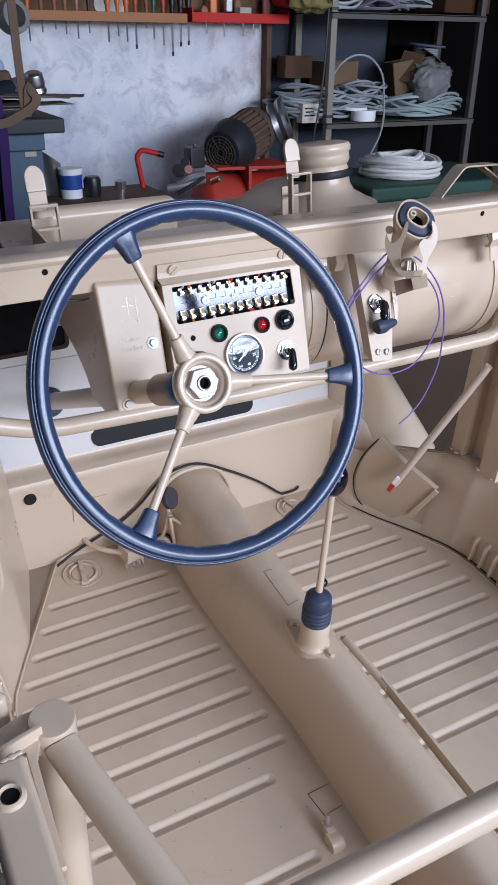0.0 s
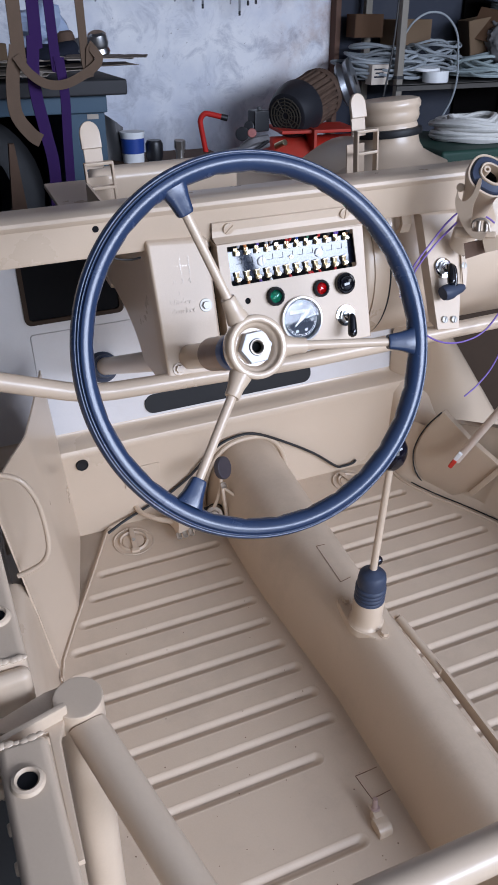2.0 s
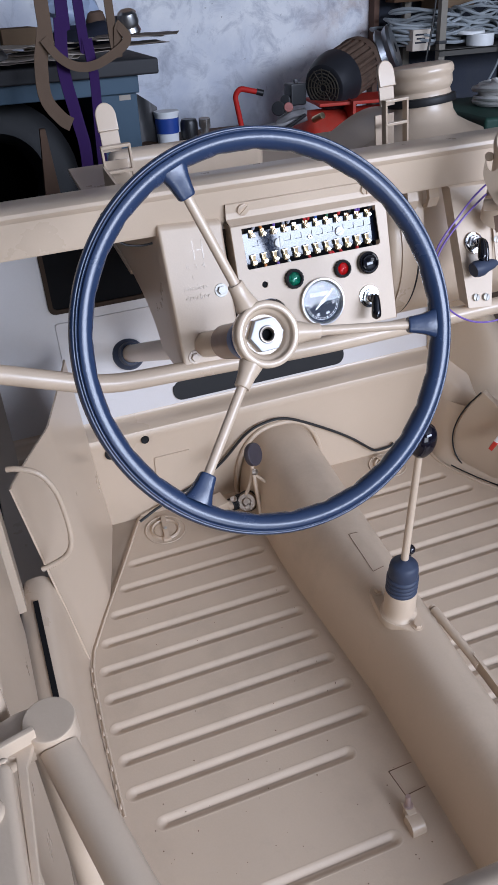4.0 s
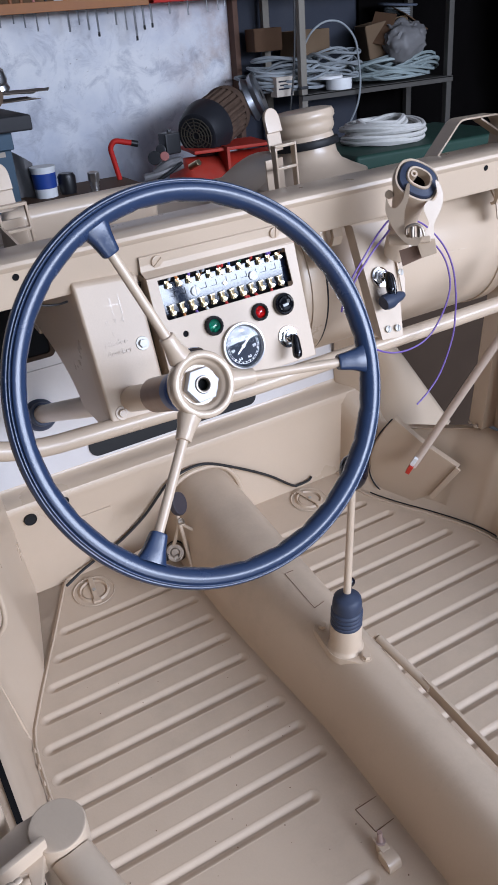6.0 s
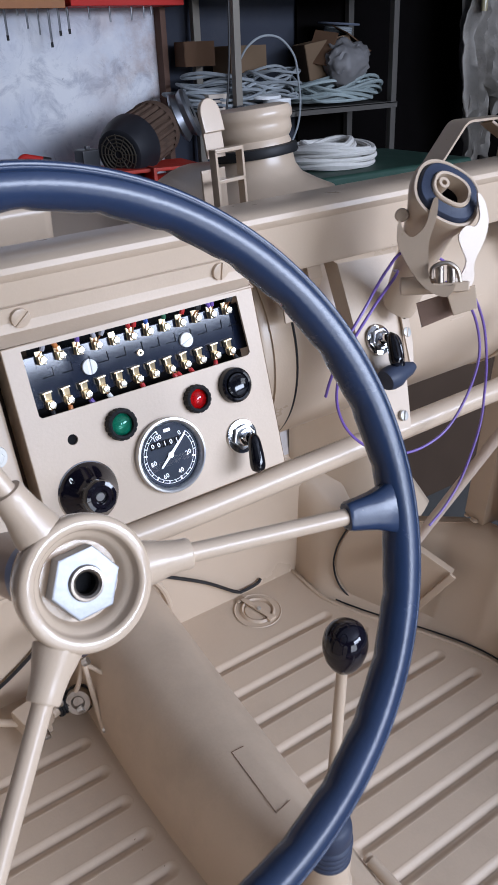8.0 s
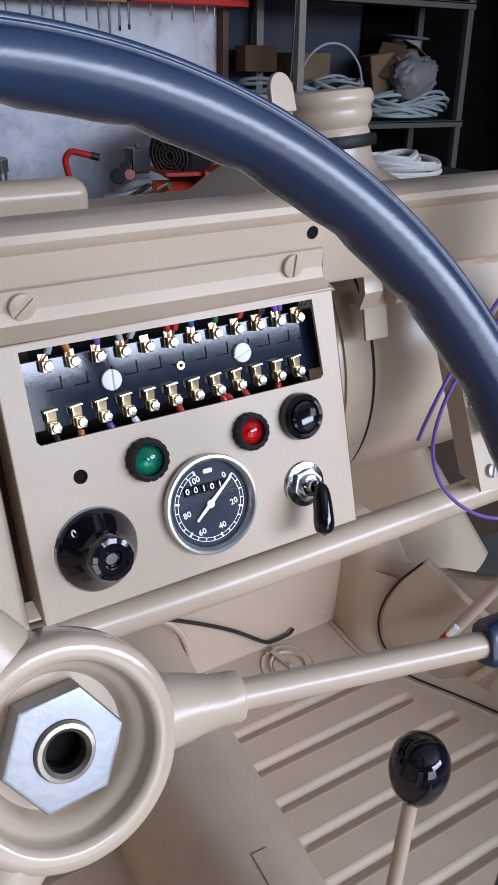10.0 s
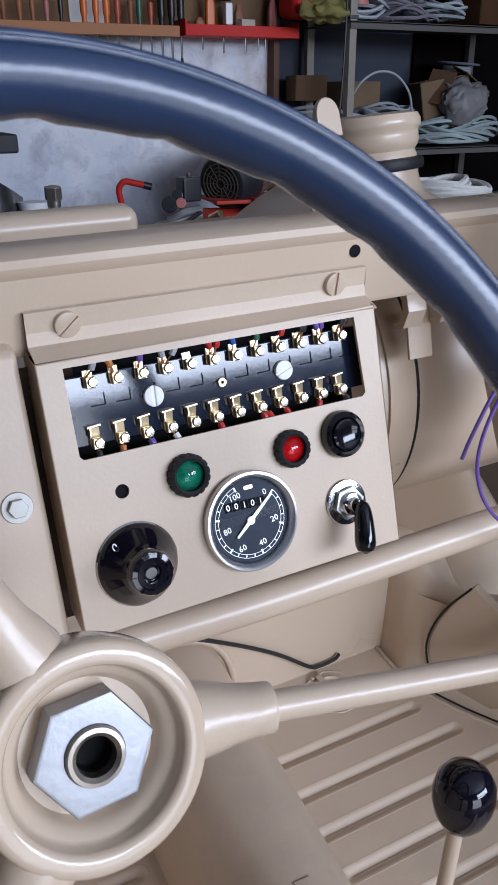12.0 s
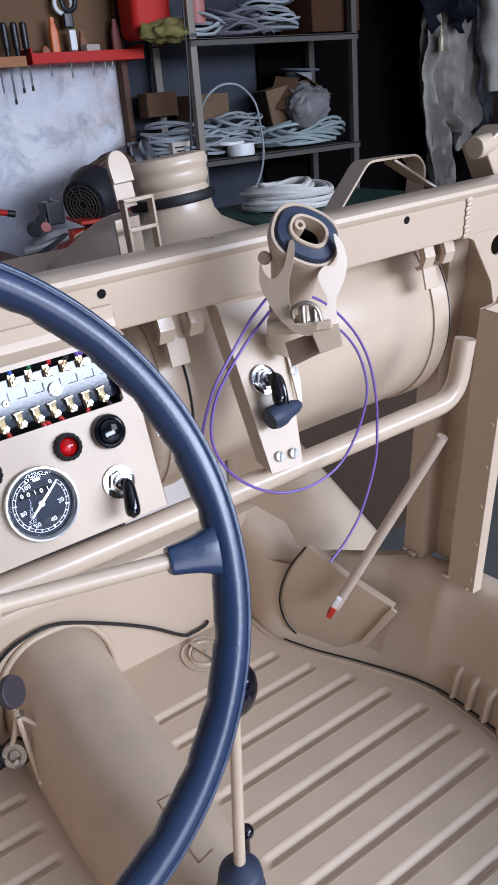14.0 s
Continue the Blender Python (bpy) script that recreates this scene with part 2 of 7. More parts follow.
grille_brass = material("dusty_grille", (0.07, 0.06, 0.045), 0.6, 0.3, vary=0.2)
pipe_grey = material("grey_cast_metal", (0.22, 0.21, 0.21), 0.5, 0.4, vary=0.3, scale=20)
dark_paper = material("grimy_paper", (0.16, 0.13, 0.11), 0.9, vary=0.3, scale=10)
blue_white = material("blue_white_print", (0.30, 0.36, 0.48), 0.4, vary=0.2, scale=14, dirt=(0.03, 0.08, 0.28), dirt_amount=1.0)
cloth_mid = material("dull_grey_cloth", (0.045, 0.045, 0.05), 0.95, vary=0.3, scale=10)
bottle_glass = material("yellowish_bottle", (0.30, 0.26, 0.16), 0.2)
cloth_grey = material("grey_work_clothes", (0.28, 0.26, 0.235), 0.95, vary=0.5, scale=9, bump=0.5, dirt=(0.085, 0.065, 0.05), dirt_amount=1.0)
cloth_dark = material("dark_navy_cloth", (0.015, 0.017, 0.026), 0.95, vary=0.2)
paper = material("old_paper", (0.50, 0.43, 0.36), 0.9, vary=0.2, scale=10, piece=0.15)
blue_tub = material("blue_tub_print", (0.02, 0.06, 0.28), 0.4)
# near-black that stands in for places no light reaches
unlit_black = material("near_black_shade", (0.0035, 0.003, 0.003), 0.98, vary=0.3)
unlit_black.node_tree.nodes["Principled BSDF"].inputs["Specular IOR Level"].default_value = 0.02
collar_blue = material("blue_plastic_collar", (0.055, 0.10, 0.24), 0.4, vary=0.15)

# ---- building helpers ----
BASE = {}


def thing(name, at=(0, 0, 0), label="", category="", group="", kind="", car=True, seat=Matrix()):
    """An Empty at its base; its parts are given in the vehicle's axes (car), moved by its seat there, or in the garage's."""
    ob = new(name)
    ob.empty_display_size = 0.05
    BASE[name and ob.name] = Vector(at)
    ob.matrix_world = (CAR @ seat if car else GARAGE) @ Matrix.Translation(at)
    return tagged(ob, label, category, group, kind)


def mesh_of(bm, name, smooth=True, angle=35):
    me = bpy.data.meshes.new(name)
    bmesh.ops.recalc_face_normals(bm, faces=bm.faces)
    bm.to_mesh(me)
    bm.free()
    if smooth:
        me.shade_smooth()
        me.set_sharp_from_angle(angle=radians(angle))
    return me


def root_base(ob):
    while ob.parent:
        ob = ob.parent
    return BASE[ob.name]


def part(name, bm, mat, parent, label="", smooth=True, angle=35):
    base = root_base(parent)
    bmesh.ops.translate(bm, verts=bm.verts, vec=-base)
    me = mesh_of(bm, name, smooth, angle)
    me.materials.append(mat)
    ob = new(name, me)
    ob.parent = parent
    if smooth and angle == 35:
        ob.modifiers.new("weighted_normals", "WEIGHTED_NORMAL").keep_sharp = True
    return tagged(ob, label)


def box(bm, size, m, bevel=0.0, seg=2):
    r = bmesh.ops.create_cube(bm, size=1, matrix=m @ Matrix.Diagonal((*size, 1)))
    if bevel:
        es = list({e for v in r["verts"] for e in v.link_edges})
        bmesh.ops.bevel(bm, geom=es, offset=bevel, segments=seg, affect="EDGES", profile=0.5)
    return bm


def at(x, y, z, rx=0, ry=0, rz=0):
    return pose(x, y, z, rx, ry, rz)


def cyl(bm, r, h, m, seg=32, r2=None, bevel=0.0):
    """A cylinder (cone) from z=0 to z=h of the matrix m."""
    q = bmesh.ops.create_cone(bm, cap_ends=True, segments=seg, radius1=r, radius2=r if r2 is None else r2, depth=h, matrix=m @ pose(0, 0, h / 2))
    if bevel:
        es = list({e for v in q["verts"] for e in v.link_edges if len(e.link_faces) == 2 and e.calc_face_angle(0) > 0.8})
        bmesh.ops.bevel(bm, geom=es, offset=bevel, segments=2, affect="EDGES", profile=0.5)
    return bm


def revolve(bm, profile, m, seg=48, a0=0.0, a1=360.0, squash=1.0):
    """Turns a profile of (radius, height) round the z axis of m."""
    full = abs(a1 - a0) >= 359.9
    n = seg if full else seg + 1
    rings = []
    for i in range(n):
        a = radians(a0 + (a1 - a0) * i / seg)
        rings.append([bm.verts.new(m @ Vector((r * math.cos(a), r * math.sin(a) * squash, z))) for r, z in profile])
    for i in range(seg):
        p, q = rings[i], rings[(i + 1) % n]
        for k in range(len(profile) - 1):
            bm.faces.new((p[k], q[k], q[k + 1], p[k + 1]))
    bmesh.ops.remove_doubles(bm, verts=bm.verts, dist=1e-6)
    return bm


def smooth_path(pts, steps=8, closed=False):
    """Catmull-Rom through the points."""
    pts = [Vector(p) for p in pts]
    n = len(pts)
    out = []
    for i in range(n if closed else n - 1):
        if closed:
            p0, p1, p2, p3 = pts[i - 1], pts[i], pts[(i + 1) % n], pts[(i + 2) % n]
        else:
            p1, p2 = pts[i], pts[i + 1]
            p0 = pts[i - 1] if i else p1 * 2 - p2
            p3 = pts[i + 2] if i + 2 < n else p2 * 2 - p1
        for k in range(steps):
            t = k / steps
            out.append(0.5 * (2 * p1 + (p2 - p0) * t + (2 * p0 - 5 * p1 + 4 * p2 - p3) * t * t + (3 * p1 - p0 - 3 * p2 + p3) * t ** 3))
    if not closed:
        out.append(pts[-1])
    return out


def fillet(pts, r, steps=6):
    """A polyline with its inner corners rounded."""
    pts = [Vector(p) for p in pts]
    out = [pts[0]]
    for a, b, c in zip(pts, pts[1:], pts[2:]):
        u, v = (a - b), (c - b)
        k = min(r, u.length * 0.45, v.length * 0.45)
        p, q = b + u.normalized() * k, b + v.normalized() * k
        for i in range(steps + 1):
            t = i / steps
            out.append((1 - t) ** 2 * p + 2 * t * (1 - t) * b + t * t * q)
    return out + [pts[-1]]


def sweep(bm, path, shape, closed=False, caps=True, up=None, scale=None):
    """Sweeps a closed outline of (a, b) along a path; a lies sideways, b towards up."""
    path = [Vector(p) for p in path]
    n = len(path)
    rings = []
    normal = None
    for i, p in enumerate(path):
        if closed:
            d = (path[(i + 1) % n] - path[i - 1]).normalized()
        else:
            d = (path[min(i + 1, n - 1)] - path[max(i - 1, 0)]).normalized()
        if up is not None:
            s = d.cross(Vector(up)).normalized()
            b = s.cross(d)
        else:
            if normal is None:
                w = Vector((0, 0, 1)) if abs(d.z) < 0.9 else Vector((1, 0, 0))
                normal = (w - d * w.dot(d)).normalized()
            else:
                normal = (normal - d * normal.dot(d)).normalized()
            b = normal
            s = d.cross(b)
        k = scale[i] if scale else 1.0
        rings.append([bm.verts.new(p + s * (x * k) + b * (y * k)) for x, y in shape])
    m = len(shape)
    for i in range(n if closed else n - 1):
        p, q = rings[i], rings[(i + 1) % n]
        for k in range(m):
            bm.faces.new((p[k], p[(k + 1) % m], q[(k + 1) % m], q[k]))
    if caps and not closed:
        bm.faces.new(rings[0][::-1])
        bm.faces.new(rings[-1])
    return bm


def ring_shape(r, seg=12, flat=1.0):
    return [(r * math.cos(2 * math.pi * i / seg), r * flat * math.sin(2 * math.pi * i / seg)) for i in range(seg)]


def tube(bm, path, r, seg=12, closed=False, scale=None):
    return sweep(bm, path, ring_shape(r, seg), closed=closed, scale=scale)


def round_rect(w, h, r, seg=5, cx=0.0, cy=0.0):
    out = []
    for x, y, a in ((w / 2 - r, h / 2 - r, 0), (-w / 2 + r, h / 2 - r, 90), (-w / 2 + r, -h / 2 + r, 180), (w / 2 - r, -h / 2 + r, 270)):
        for i in range(seg + 1):
            t = radians(a + 90 * i / seg)
            out.append((cx + x + r * math.cos(t), cy + y + r * math.sin(t)))
    return out


def circle(r, seg=24, cx=0.0, cy=0.0):
    return [(cx + r * math.cos(2 * math.pi * i / seg), cy + r * math.sin(2 * math.pi * i / seg)) for i in range(seg)]


def plate(bm, outline, thick, m, holes=(), bevel=0.0):
    """A flat sheet of outline (x, y) with holes, from z=0 to z=-thick of m."""
    loops = []
    edges = []
    for loop in (outline, *holes):
        vs = [bm.verts.new((x, y, 0)) for x, y in loop]
        loops.append(vs)
        edges += [bm.edges.new((vs[i], vs[(i + 1) % len(vs)])) for i in range(len(vs))]
    if holes:
        r = bmesh.ops.triangle_fill(bm, use_beauty=True, use_dissolve=False, edges=edges)
        faces = [f for f in r["geom"] if isinstance(f, bmesh.types.BMFace)]
    else:
        faces = [bm.faces.new(loops[0])]
    ext = bmesh.ops.extrude_face_region(bm, geom=faces)
    low = [v for v in ext["geom"] if isinstance(v, bmesh.types.BMVert)]
    bmesh.ops.translate(bm, verts=low, vec=(0, 0, -thick))
    every = list({v for lp in loops for v in lp} | set(low))
    if bevel:
        es = [e for v in loops[0] for e in v.link_edges if len(e.link_faces) == 2 and e.calc_face_angle(0) > 0.8 and all(abs(w.co.z) < 1e-7 for w in e.verts)]
        q = bmesh.ops.bevel(bm, geom=list(set(es)), offset=bevel, segments=2, affect="EDGES", profile=0.5)
        every = [v for v in every if v.is_valid] + list(q["verts"])
    bmesh.ops.transform(bm, matrix=m, verts=list({v for v in every if v.is_valid}))
    return bm


def grid_sheet(bm, f, nu, nv, thick=None):
    """A sheet through f(u, v), u and v from 0 to 1; thick: the way by which its back lies off."""
    vs = [[bm.verts.new(f(i / nu, j / nv)) for j in range(nv + 1)] for i in range(nu + 1)]
    faces = [bm.faces.new((vs[i][j], vs[i + 1][j], vs[i + 1][j + 1], vs[i][j + 1])) for i in range(nu) for j in range(nv)]
    if thick is not None:
        ext = bmesh.ops.extrude_face_region(bm, geom=faces)
        bmesh.ops.translate(bm, verts=[v for v in ext["geom"] if isinstance(v, bmesh.types.BMVert)], vec=thick)
    return bm


def hex_bolt(bm, r, h, m):
    q = bmesh.ops.create_cone(bm, cap_ends=True, segments=6, radius1=r, radius2=r, depth=h, matrix=m @ pose(0, 0, h / 2))
    return bm


# ---- the garage ----
GROUND = -0.02


def slab(name, x0, x1, y0, y1, z0, z1, mat, label, kind="structure", category=""):
    ob = thing(name, ((x0 + x1) / 2, (y0 + y1) / 2, z0), label, category, kind=kind, car=False)
    me = bmesh.new()
    box(me, (x1 - x0, y1 - y0, z1 - z0), at(0, 0, (z1 - z0) / 2))
    m2 = mesh_of(me, name, smooth=False)
    m2.materials.append(mat)
    bpy.data.objects.remove(ob)
    ob = new(name, m2)
    ob.matrix_world = GARAGE @ Matrix.Translation(((x0 + x1) / 2, (y0 + y1) / 2, z0))
    return tagged(ob, label, category, kind=kind)


WALL_Y = 3.62
slab("floor", -3.2, 5.6, -3.2, 4.0, GROUND - 0.15, GROUND, concrete, "grey oil-stained concrete garage floor", category="floor")
# unseen ceilings: white over the vehicle adds fill, dark at the back cuts it
slab("ceiling", -3.2, 5.6, -3.2, 1.45, 3.4, 3.55, plaster, "unseen plaster ceiling, kept white to bounce light down", category="ceiling")
slab("ceiling_back", -3.2, 5.6, 1.45, 4.0, 3.4, 3.55, dark_plaster, "unseen dark plaster ceiling over the shelves, cuts fill light", category="ceiling")
slab("wall_north", -3.2, 2.06, WALL_Y, WALL_Y + 0.25, GROUND, 3.4, plaster, "whitewashed rough plaster wall, stained and scratched", category="wall")
slab("wall_north_recess", 2.06, 5.6, WALL_Y, WALL_Y + 0.25, GROUND, 3.4, dark_plaster, "bluish plaster wall behind the shelf, darkened for its shade", category="wall")
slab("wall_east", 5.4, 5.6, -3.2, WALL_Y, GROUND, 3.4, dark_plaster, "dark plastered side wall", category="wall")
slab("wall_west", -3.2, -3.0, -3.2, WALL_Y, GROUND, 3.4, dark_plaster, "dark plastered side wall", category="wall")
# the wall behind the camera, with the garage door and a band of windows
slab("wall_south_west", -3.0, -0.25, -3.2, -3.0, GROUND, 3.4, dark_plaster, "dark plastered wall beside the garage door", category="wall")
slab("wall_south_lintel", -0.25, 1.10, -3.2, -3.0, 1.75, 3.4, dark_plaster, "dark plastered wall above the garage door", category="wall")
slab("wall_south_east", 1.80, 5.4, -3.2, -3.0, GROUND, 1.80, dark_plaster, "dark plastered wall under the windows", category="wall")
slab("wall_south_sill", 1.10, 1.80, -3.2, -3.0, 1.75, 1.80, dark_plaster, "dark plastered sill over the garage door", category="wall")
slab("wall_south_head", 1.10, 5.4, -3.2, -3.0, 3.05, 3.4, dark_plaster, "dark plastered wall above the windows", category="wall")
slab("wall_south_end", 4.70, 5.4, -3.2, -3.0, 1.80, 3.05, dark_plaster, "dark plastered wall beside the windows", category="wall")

# ---- the vehicle's body ----
FLOOR = 0.487
body = thing("vehicle_body", (0.87, 1.0, FLOOR), "open off-road vehicle tub freshly painted sand beige", "vehicle")
RIGHT_EDGE = [(p.x, p.y) for p in smooth_path([(1.255, 1.525, 0), (1.256, 1.44, 0), (1.285, 1.37, 0), (1.325, 1.305, 0), (1.357, 1.25, 0), (1.381, 1.20, 0), (1.394, 1.15, 0), (1.398, 1.08, 0), (1.398, 0.9, 0), (1.398, 0.3, 0)], 6)]
LEFT_EDGE = [(0.567, 1.525), (0.500, 1.397), (0.440, 1.286), (0.403, 1.213), (0.394, 1.18), (0.390, 1.145), (0.385, 1.06), (0.382, 0.9), (0.380, 0.3)]


def extrude_x(bm, prof, x0, x1, closed=True):
    """A profile of (y, z) drawn out along x."""
    a = [bm.verts.new((x0, y, z)) for y, z in prof]
    b = [bm.verts.new((x1, y, z)) for y, z in prof]
    n = len(prof)
    for i in range(n if closed else n - 1):
        bm.faces.new((a[i], a[(i + 1) % n], b[(i + 1) % n], b[i]))
    if closed:
        bm.faces.new(a)
        bm.faces.new(b[::-1])
    return bm


def edge_x(edge, y):
    for (xa, ya), (xb, yb) in zip(edge, edge[1:]):
        if ya >= y >= yb:
            return xa + (xb - xa) * (ya - y) / max(1e-6, ya - yb)
    return edge[-1][0]


# floor pan with pressed grooves
GROOVE_W = 0.0090
grooves = []
for i in range(11):
    y = 1.395 - 0.0583 * i if i < 10 else 0.728
    if i < 9:
        grooves.append((edge_x(LEFT_EDGE, y) + 0.017, 0.776 + 0.003 * i, y))
    else:
        grooves.append((0.43, 0.745, y))
    y = 1.398 - 0.0585 * i
    grooves.append((0.986, (1.237, 1.268, 1.306, 1.332, 1.354)[i] if i < 5 else 1.362, y))


def stadium(x0, x1, y, w, seg=7):
    out = []
    for cx, a in ((x1 - w, -90), (x0 + w, 90)):
        out += [(cx + w * math.cos(radians(a + 180 * i / seg)), y + w * math.sin(radians(a + 180 * i / seg))) for i in range(seg + 1)]
    return out


bm = bmesh.new()
plate(bm, LEFT_EDGE + RIGHT_EDGE[::-1], 0.0012, at(0, 0, FLOOR), holes=[stadium(g[0] - 0.004, g[1] + 0.004, g[2], GROOVE_W * 1.30) for g in grooves])
floor_pan = part("floor_pan", bm, sand_floor, body, "ribbed sand-painted floor pan, slightly dusty", smooth=False)
GROOVE = [(1.50, -0.0006), (1.42, 0.0000), (1.34, 0.0002)] + [(k, -0.0025 - 0.0025 * math.cos(math.pi * k / 1.30)) for k in (1.24, 1.10, 0.97, 0.84, 0.70, 0.56, 0.42, 0.28, 0.14, 0.03)]
for x0, x1, y in grooves:
    bm = bmesh.new()
    loops = [[bm.verts.new((px, py, FLOOR + h)) for px, py in stadium(x0 - 0.0045 + (1.40 - k) * 0.013, x1 + 0.0045 - (1.40 - k) * 0.013, y, GROOVE_W * k + 0.0002)] for k, h in GROOVE]
    for a, b in zip(loops, loops[1:]):
        for k in range(len(a)):
            bm.faces.new((a[k], a[(k + 1) % len(a)], b[(k + 1) % len(a)], b[k]))
    bmesh.ops.remove_doubles(bm, verts=bm.verts, dist=2e-4)
    part("rib", bm, sand_floor, floor_pan, angle=80)
bm = bmesh.new()
for a, b, w in (((0.778, 0.820), (0.822, 0.821), 0.0008), ((0.778, 0.820), (0.783, 0.777), 0.0008), ((0.783, 0.777), (0.824, 0.780), 0.0008)):
    d = Vector((b[0] - a[0], b[1] - a[1], 0))
    box(bm, (d.length, w, 0.0008), Matrix.Translation(((a[0] + b[0]) / 2, (a[1] + b[1]) / 2, FLOOR + 0.0006)) @ pose(0, 0, 0, 0, 0, math.degrees(math.atan2(d.y, d.x))))
part("plate_seam", bm, rusty_steel, floor_pan, "brown seam of a floor cover plate")
# specks of grit on the driver's floor
rng = random.Random(4)
bm = bmesh.new()
for i in range(60):
    x, y = rng.uniform(0.42, 0.80), rng.uniform(0.66, 1.25) if i % 3 else rng.uniform(0.67, 0.90)
    s = rng.uniform(0.0004, 0.0011)
    bmesh.ops.create_icosphere(bm, subdivisions=1, radius=s, matrix=at(x, y, FLOOR + s * 0.6, rng.uniform(0, 90)))
grit = tagged(part("grit", bm, rusty_steel, floor_pan, "brown specks of grit"), kind="stuff")

# transmission tunnel: wider towards the firewall
bm = bmesh.new()


def tunnel_point(u, v):
    y = 1.525 - 1.3 * u
    wide = max(0.0, min(1.0, (y - 0.9) / 0.62))
    x0, x1 = 0.797 + 0.025 * max(0.0, min(1.0, (1.25 - y) / 0.3)), 0.950 + 0.032 * wide
    cx, hw, top = (x0 + x1) / 2, (x1 - x0) / 2, 0.146
    if v < 0.08:
        return Vector((x0 - 0.005 * (1 - v / 0.08), y, FLOOR + 0.0022))
    if v > 0.92:
        return Vector((x1 + 0.005 * (v - 0.92) / 0.08, y, FLOOR + 0.0022))
    a = math.pi * (1 - (v - 0.08) / 0.84)
    c, s = math.cos(a), math.sin(a)
    return Vector((cx + hw * math.copysign(abs(c) ** 0.78, c), y, FLOOR + 0.0022 + top * s ** 0.88))


grid_sheet(bm, tunnel_point, 16, 44)
tunnel = part("transmission_tunnel", bm, sand_floor, body, angle=60)
bm = bmesh.new()
arch = [tunnel_point(0, 0.08 + 0.84 * i / 30) + Vector((0, -0.004, 0)) for i in range(31)]
mid = Vector((0.89, 1.521, FLOOR + 0.06))
tube(bm, [p + (p - mid).normalized() * 0.009 for p in arch], 0.005, 8)
part("tunnel_flange", bm, sand_paint, body)
bm = bmesh.new()
for a, b in (((0.878, 1.171), (0.876, 1.075)), ((0.878, 1.171), (0.895, 1.170)), ((0.876, 1.075), (0.898, 1.079))):
    pa, pb = Vector((*a, FLOOR + 0.1487)), Vector((*b, FLOOR + 0.1487))
    tube(bm, [pa, pb], 0.0004, 6)
part("cover_seam", bm, rusty_steel, tunnel, "brown edge of a small tunnel cover")

# firewall: a lower board, a rolled step, and the board above it
bm = bmesh.new()
prof = [(1.525, FLOOR - 0.004), (1.525, 0.62), (1.525, 0.676), (1.523, 0.686), (1.523, 0.694), (1.527, 0.702), (1.536, 0.706), (1.548, 0.707), (1.558, 0.708), (1.564, 0.710), (1.568, 0.713), (1.570, 0.718)]
grid_sheet(bm, lambda u, v: Vector((0.36 + 0.95 * u, *prof[round(v * (len(prof) - 1))])), 1, len(prof) - 1, thick=(0, 0.004, 0))
firewall = part("firewall", bm, sand_paint, body)
bm = bmesh.new()
extrude_x(bm, [(1.570, 0.718), (1.6405, 1.089), (1.6445, 1.089), (1.574, 0.718)], 0.36, 1.31)
part("upper_board", bm, pale_grey, firewall, "pale upper board")
UP_TILT = math.degrees(math.atan2(0.082, 0.432))


def on_upper(x, z, off=0.0):
    """A place on the firewall's upper board."""
    return at(x, 1.570 + (z - 0.718) * 0.19 - off, z, 90 - UP_TILT)


bm = bmesh.new()
plate(bm, round_rect(0.378, 0.042, 0.019), 0.006, on_upper(0.872, 0.745, 0.004), bevel=0.001)
part("rubber_slot", bm, black_rubber, firewall, "long black rubber slot cover")
# the opening's shade is a black plate with a dark frame
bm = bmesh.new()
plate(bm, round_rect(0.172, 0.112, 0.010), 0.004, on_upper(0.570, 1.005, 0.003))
part("dark_recess", bm, black_matt, firewall, "black plate that draws a dark firewall opening")
bm = bmesh.new()
plate(bm, round_rect(0.186, 0.126, 0.012), 0.012, on_upper(0.570, 1.005, 0.008), holes=[round_rect(0.170, 0.110, 0.008)])
part("recess_frame", bm, shade_brown, firewall)
bm = bmesh.new()
plate(bm, round_rect(0.36, 0.17, 0.006), 0.003, on_upper(0.662, 0.840, 0.003), holes=[circle(0.031, 28, -0.055, 0.003)], bevel=0.001)
part("column_plate", bm, pale_grey, firewall)
for x, z, r in ((0.534, 0.668, 0.0125), (0.604, 0.683, 0.0085)):
    bm = bmesh.new()
    revolve(bm, [(0, -0.002), (r, -0.002), (r, 0.003), (r * 0.92, 0.0045), (r * 0.8, 0.002), (0, 0.001)], at(x, 1.524, z, 90), 24)
    part("grommet", bm, black_rubber, firewall, "black rubber plug in the firewall")
bm = bmesh.new()
plate(bm, round_rect(0.075, 0.05, 0.003), 0.002, at(0.655, 1.522, 0.607, 90), bevel=0.0008)
part("cover_plate", bm, sand_paint, firewall)
# black cable along the foot of the firewall, over the tunnel
bm = bmesh.new()
tube(bm, smooth_path([(0.567, 1.499, 0.497), (0.609, 1.512, 0.509), (0.665, 1.518, 0.528), (0.702, 1.517, 0.544), (0.758, 1.517, 0.583), (0.814, 1.517, 0.640), (0.860, 1.515, 0.659), (0.907, 1.515, 0.655), (0.981, 1.518, 0.612), (1.056, 1.518, 0.561), (1.116, 1.517, 0.510), (1.135, 1.517, 0.503), (1.163, 1.518, 0.504), (1.172, 1.519, 0.511)], 6), 0.0030, 8)
part("black_cable", bm, black_wire, firewall, "thin black cable run along the firewall")


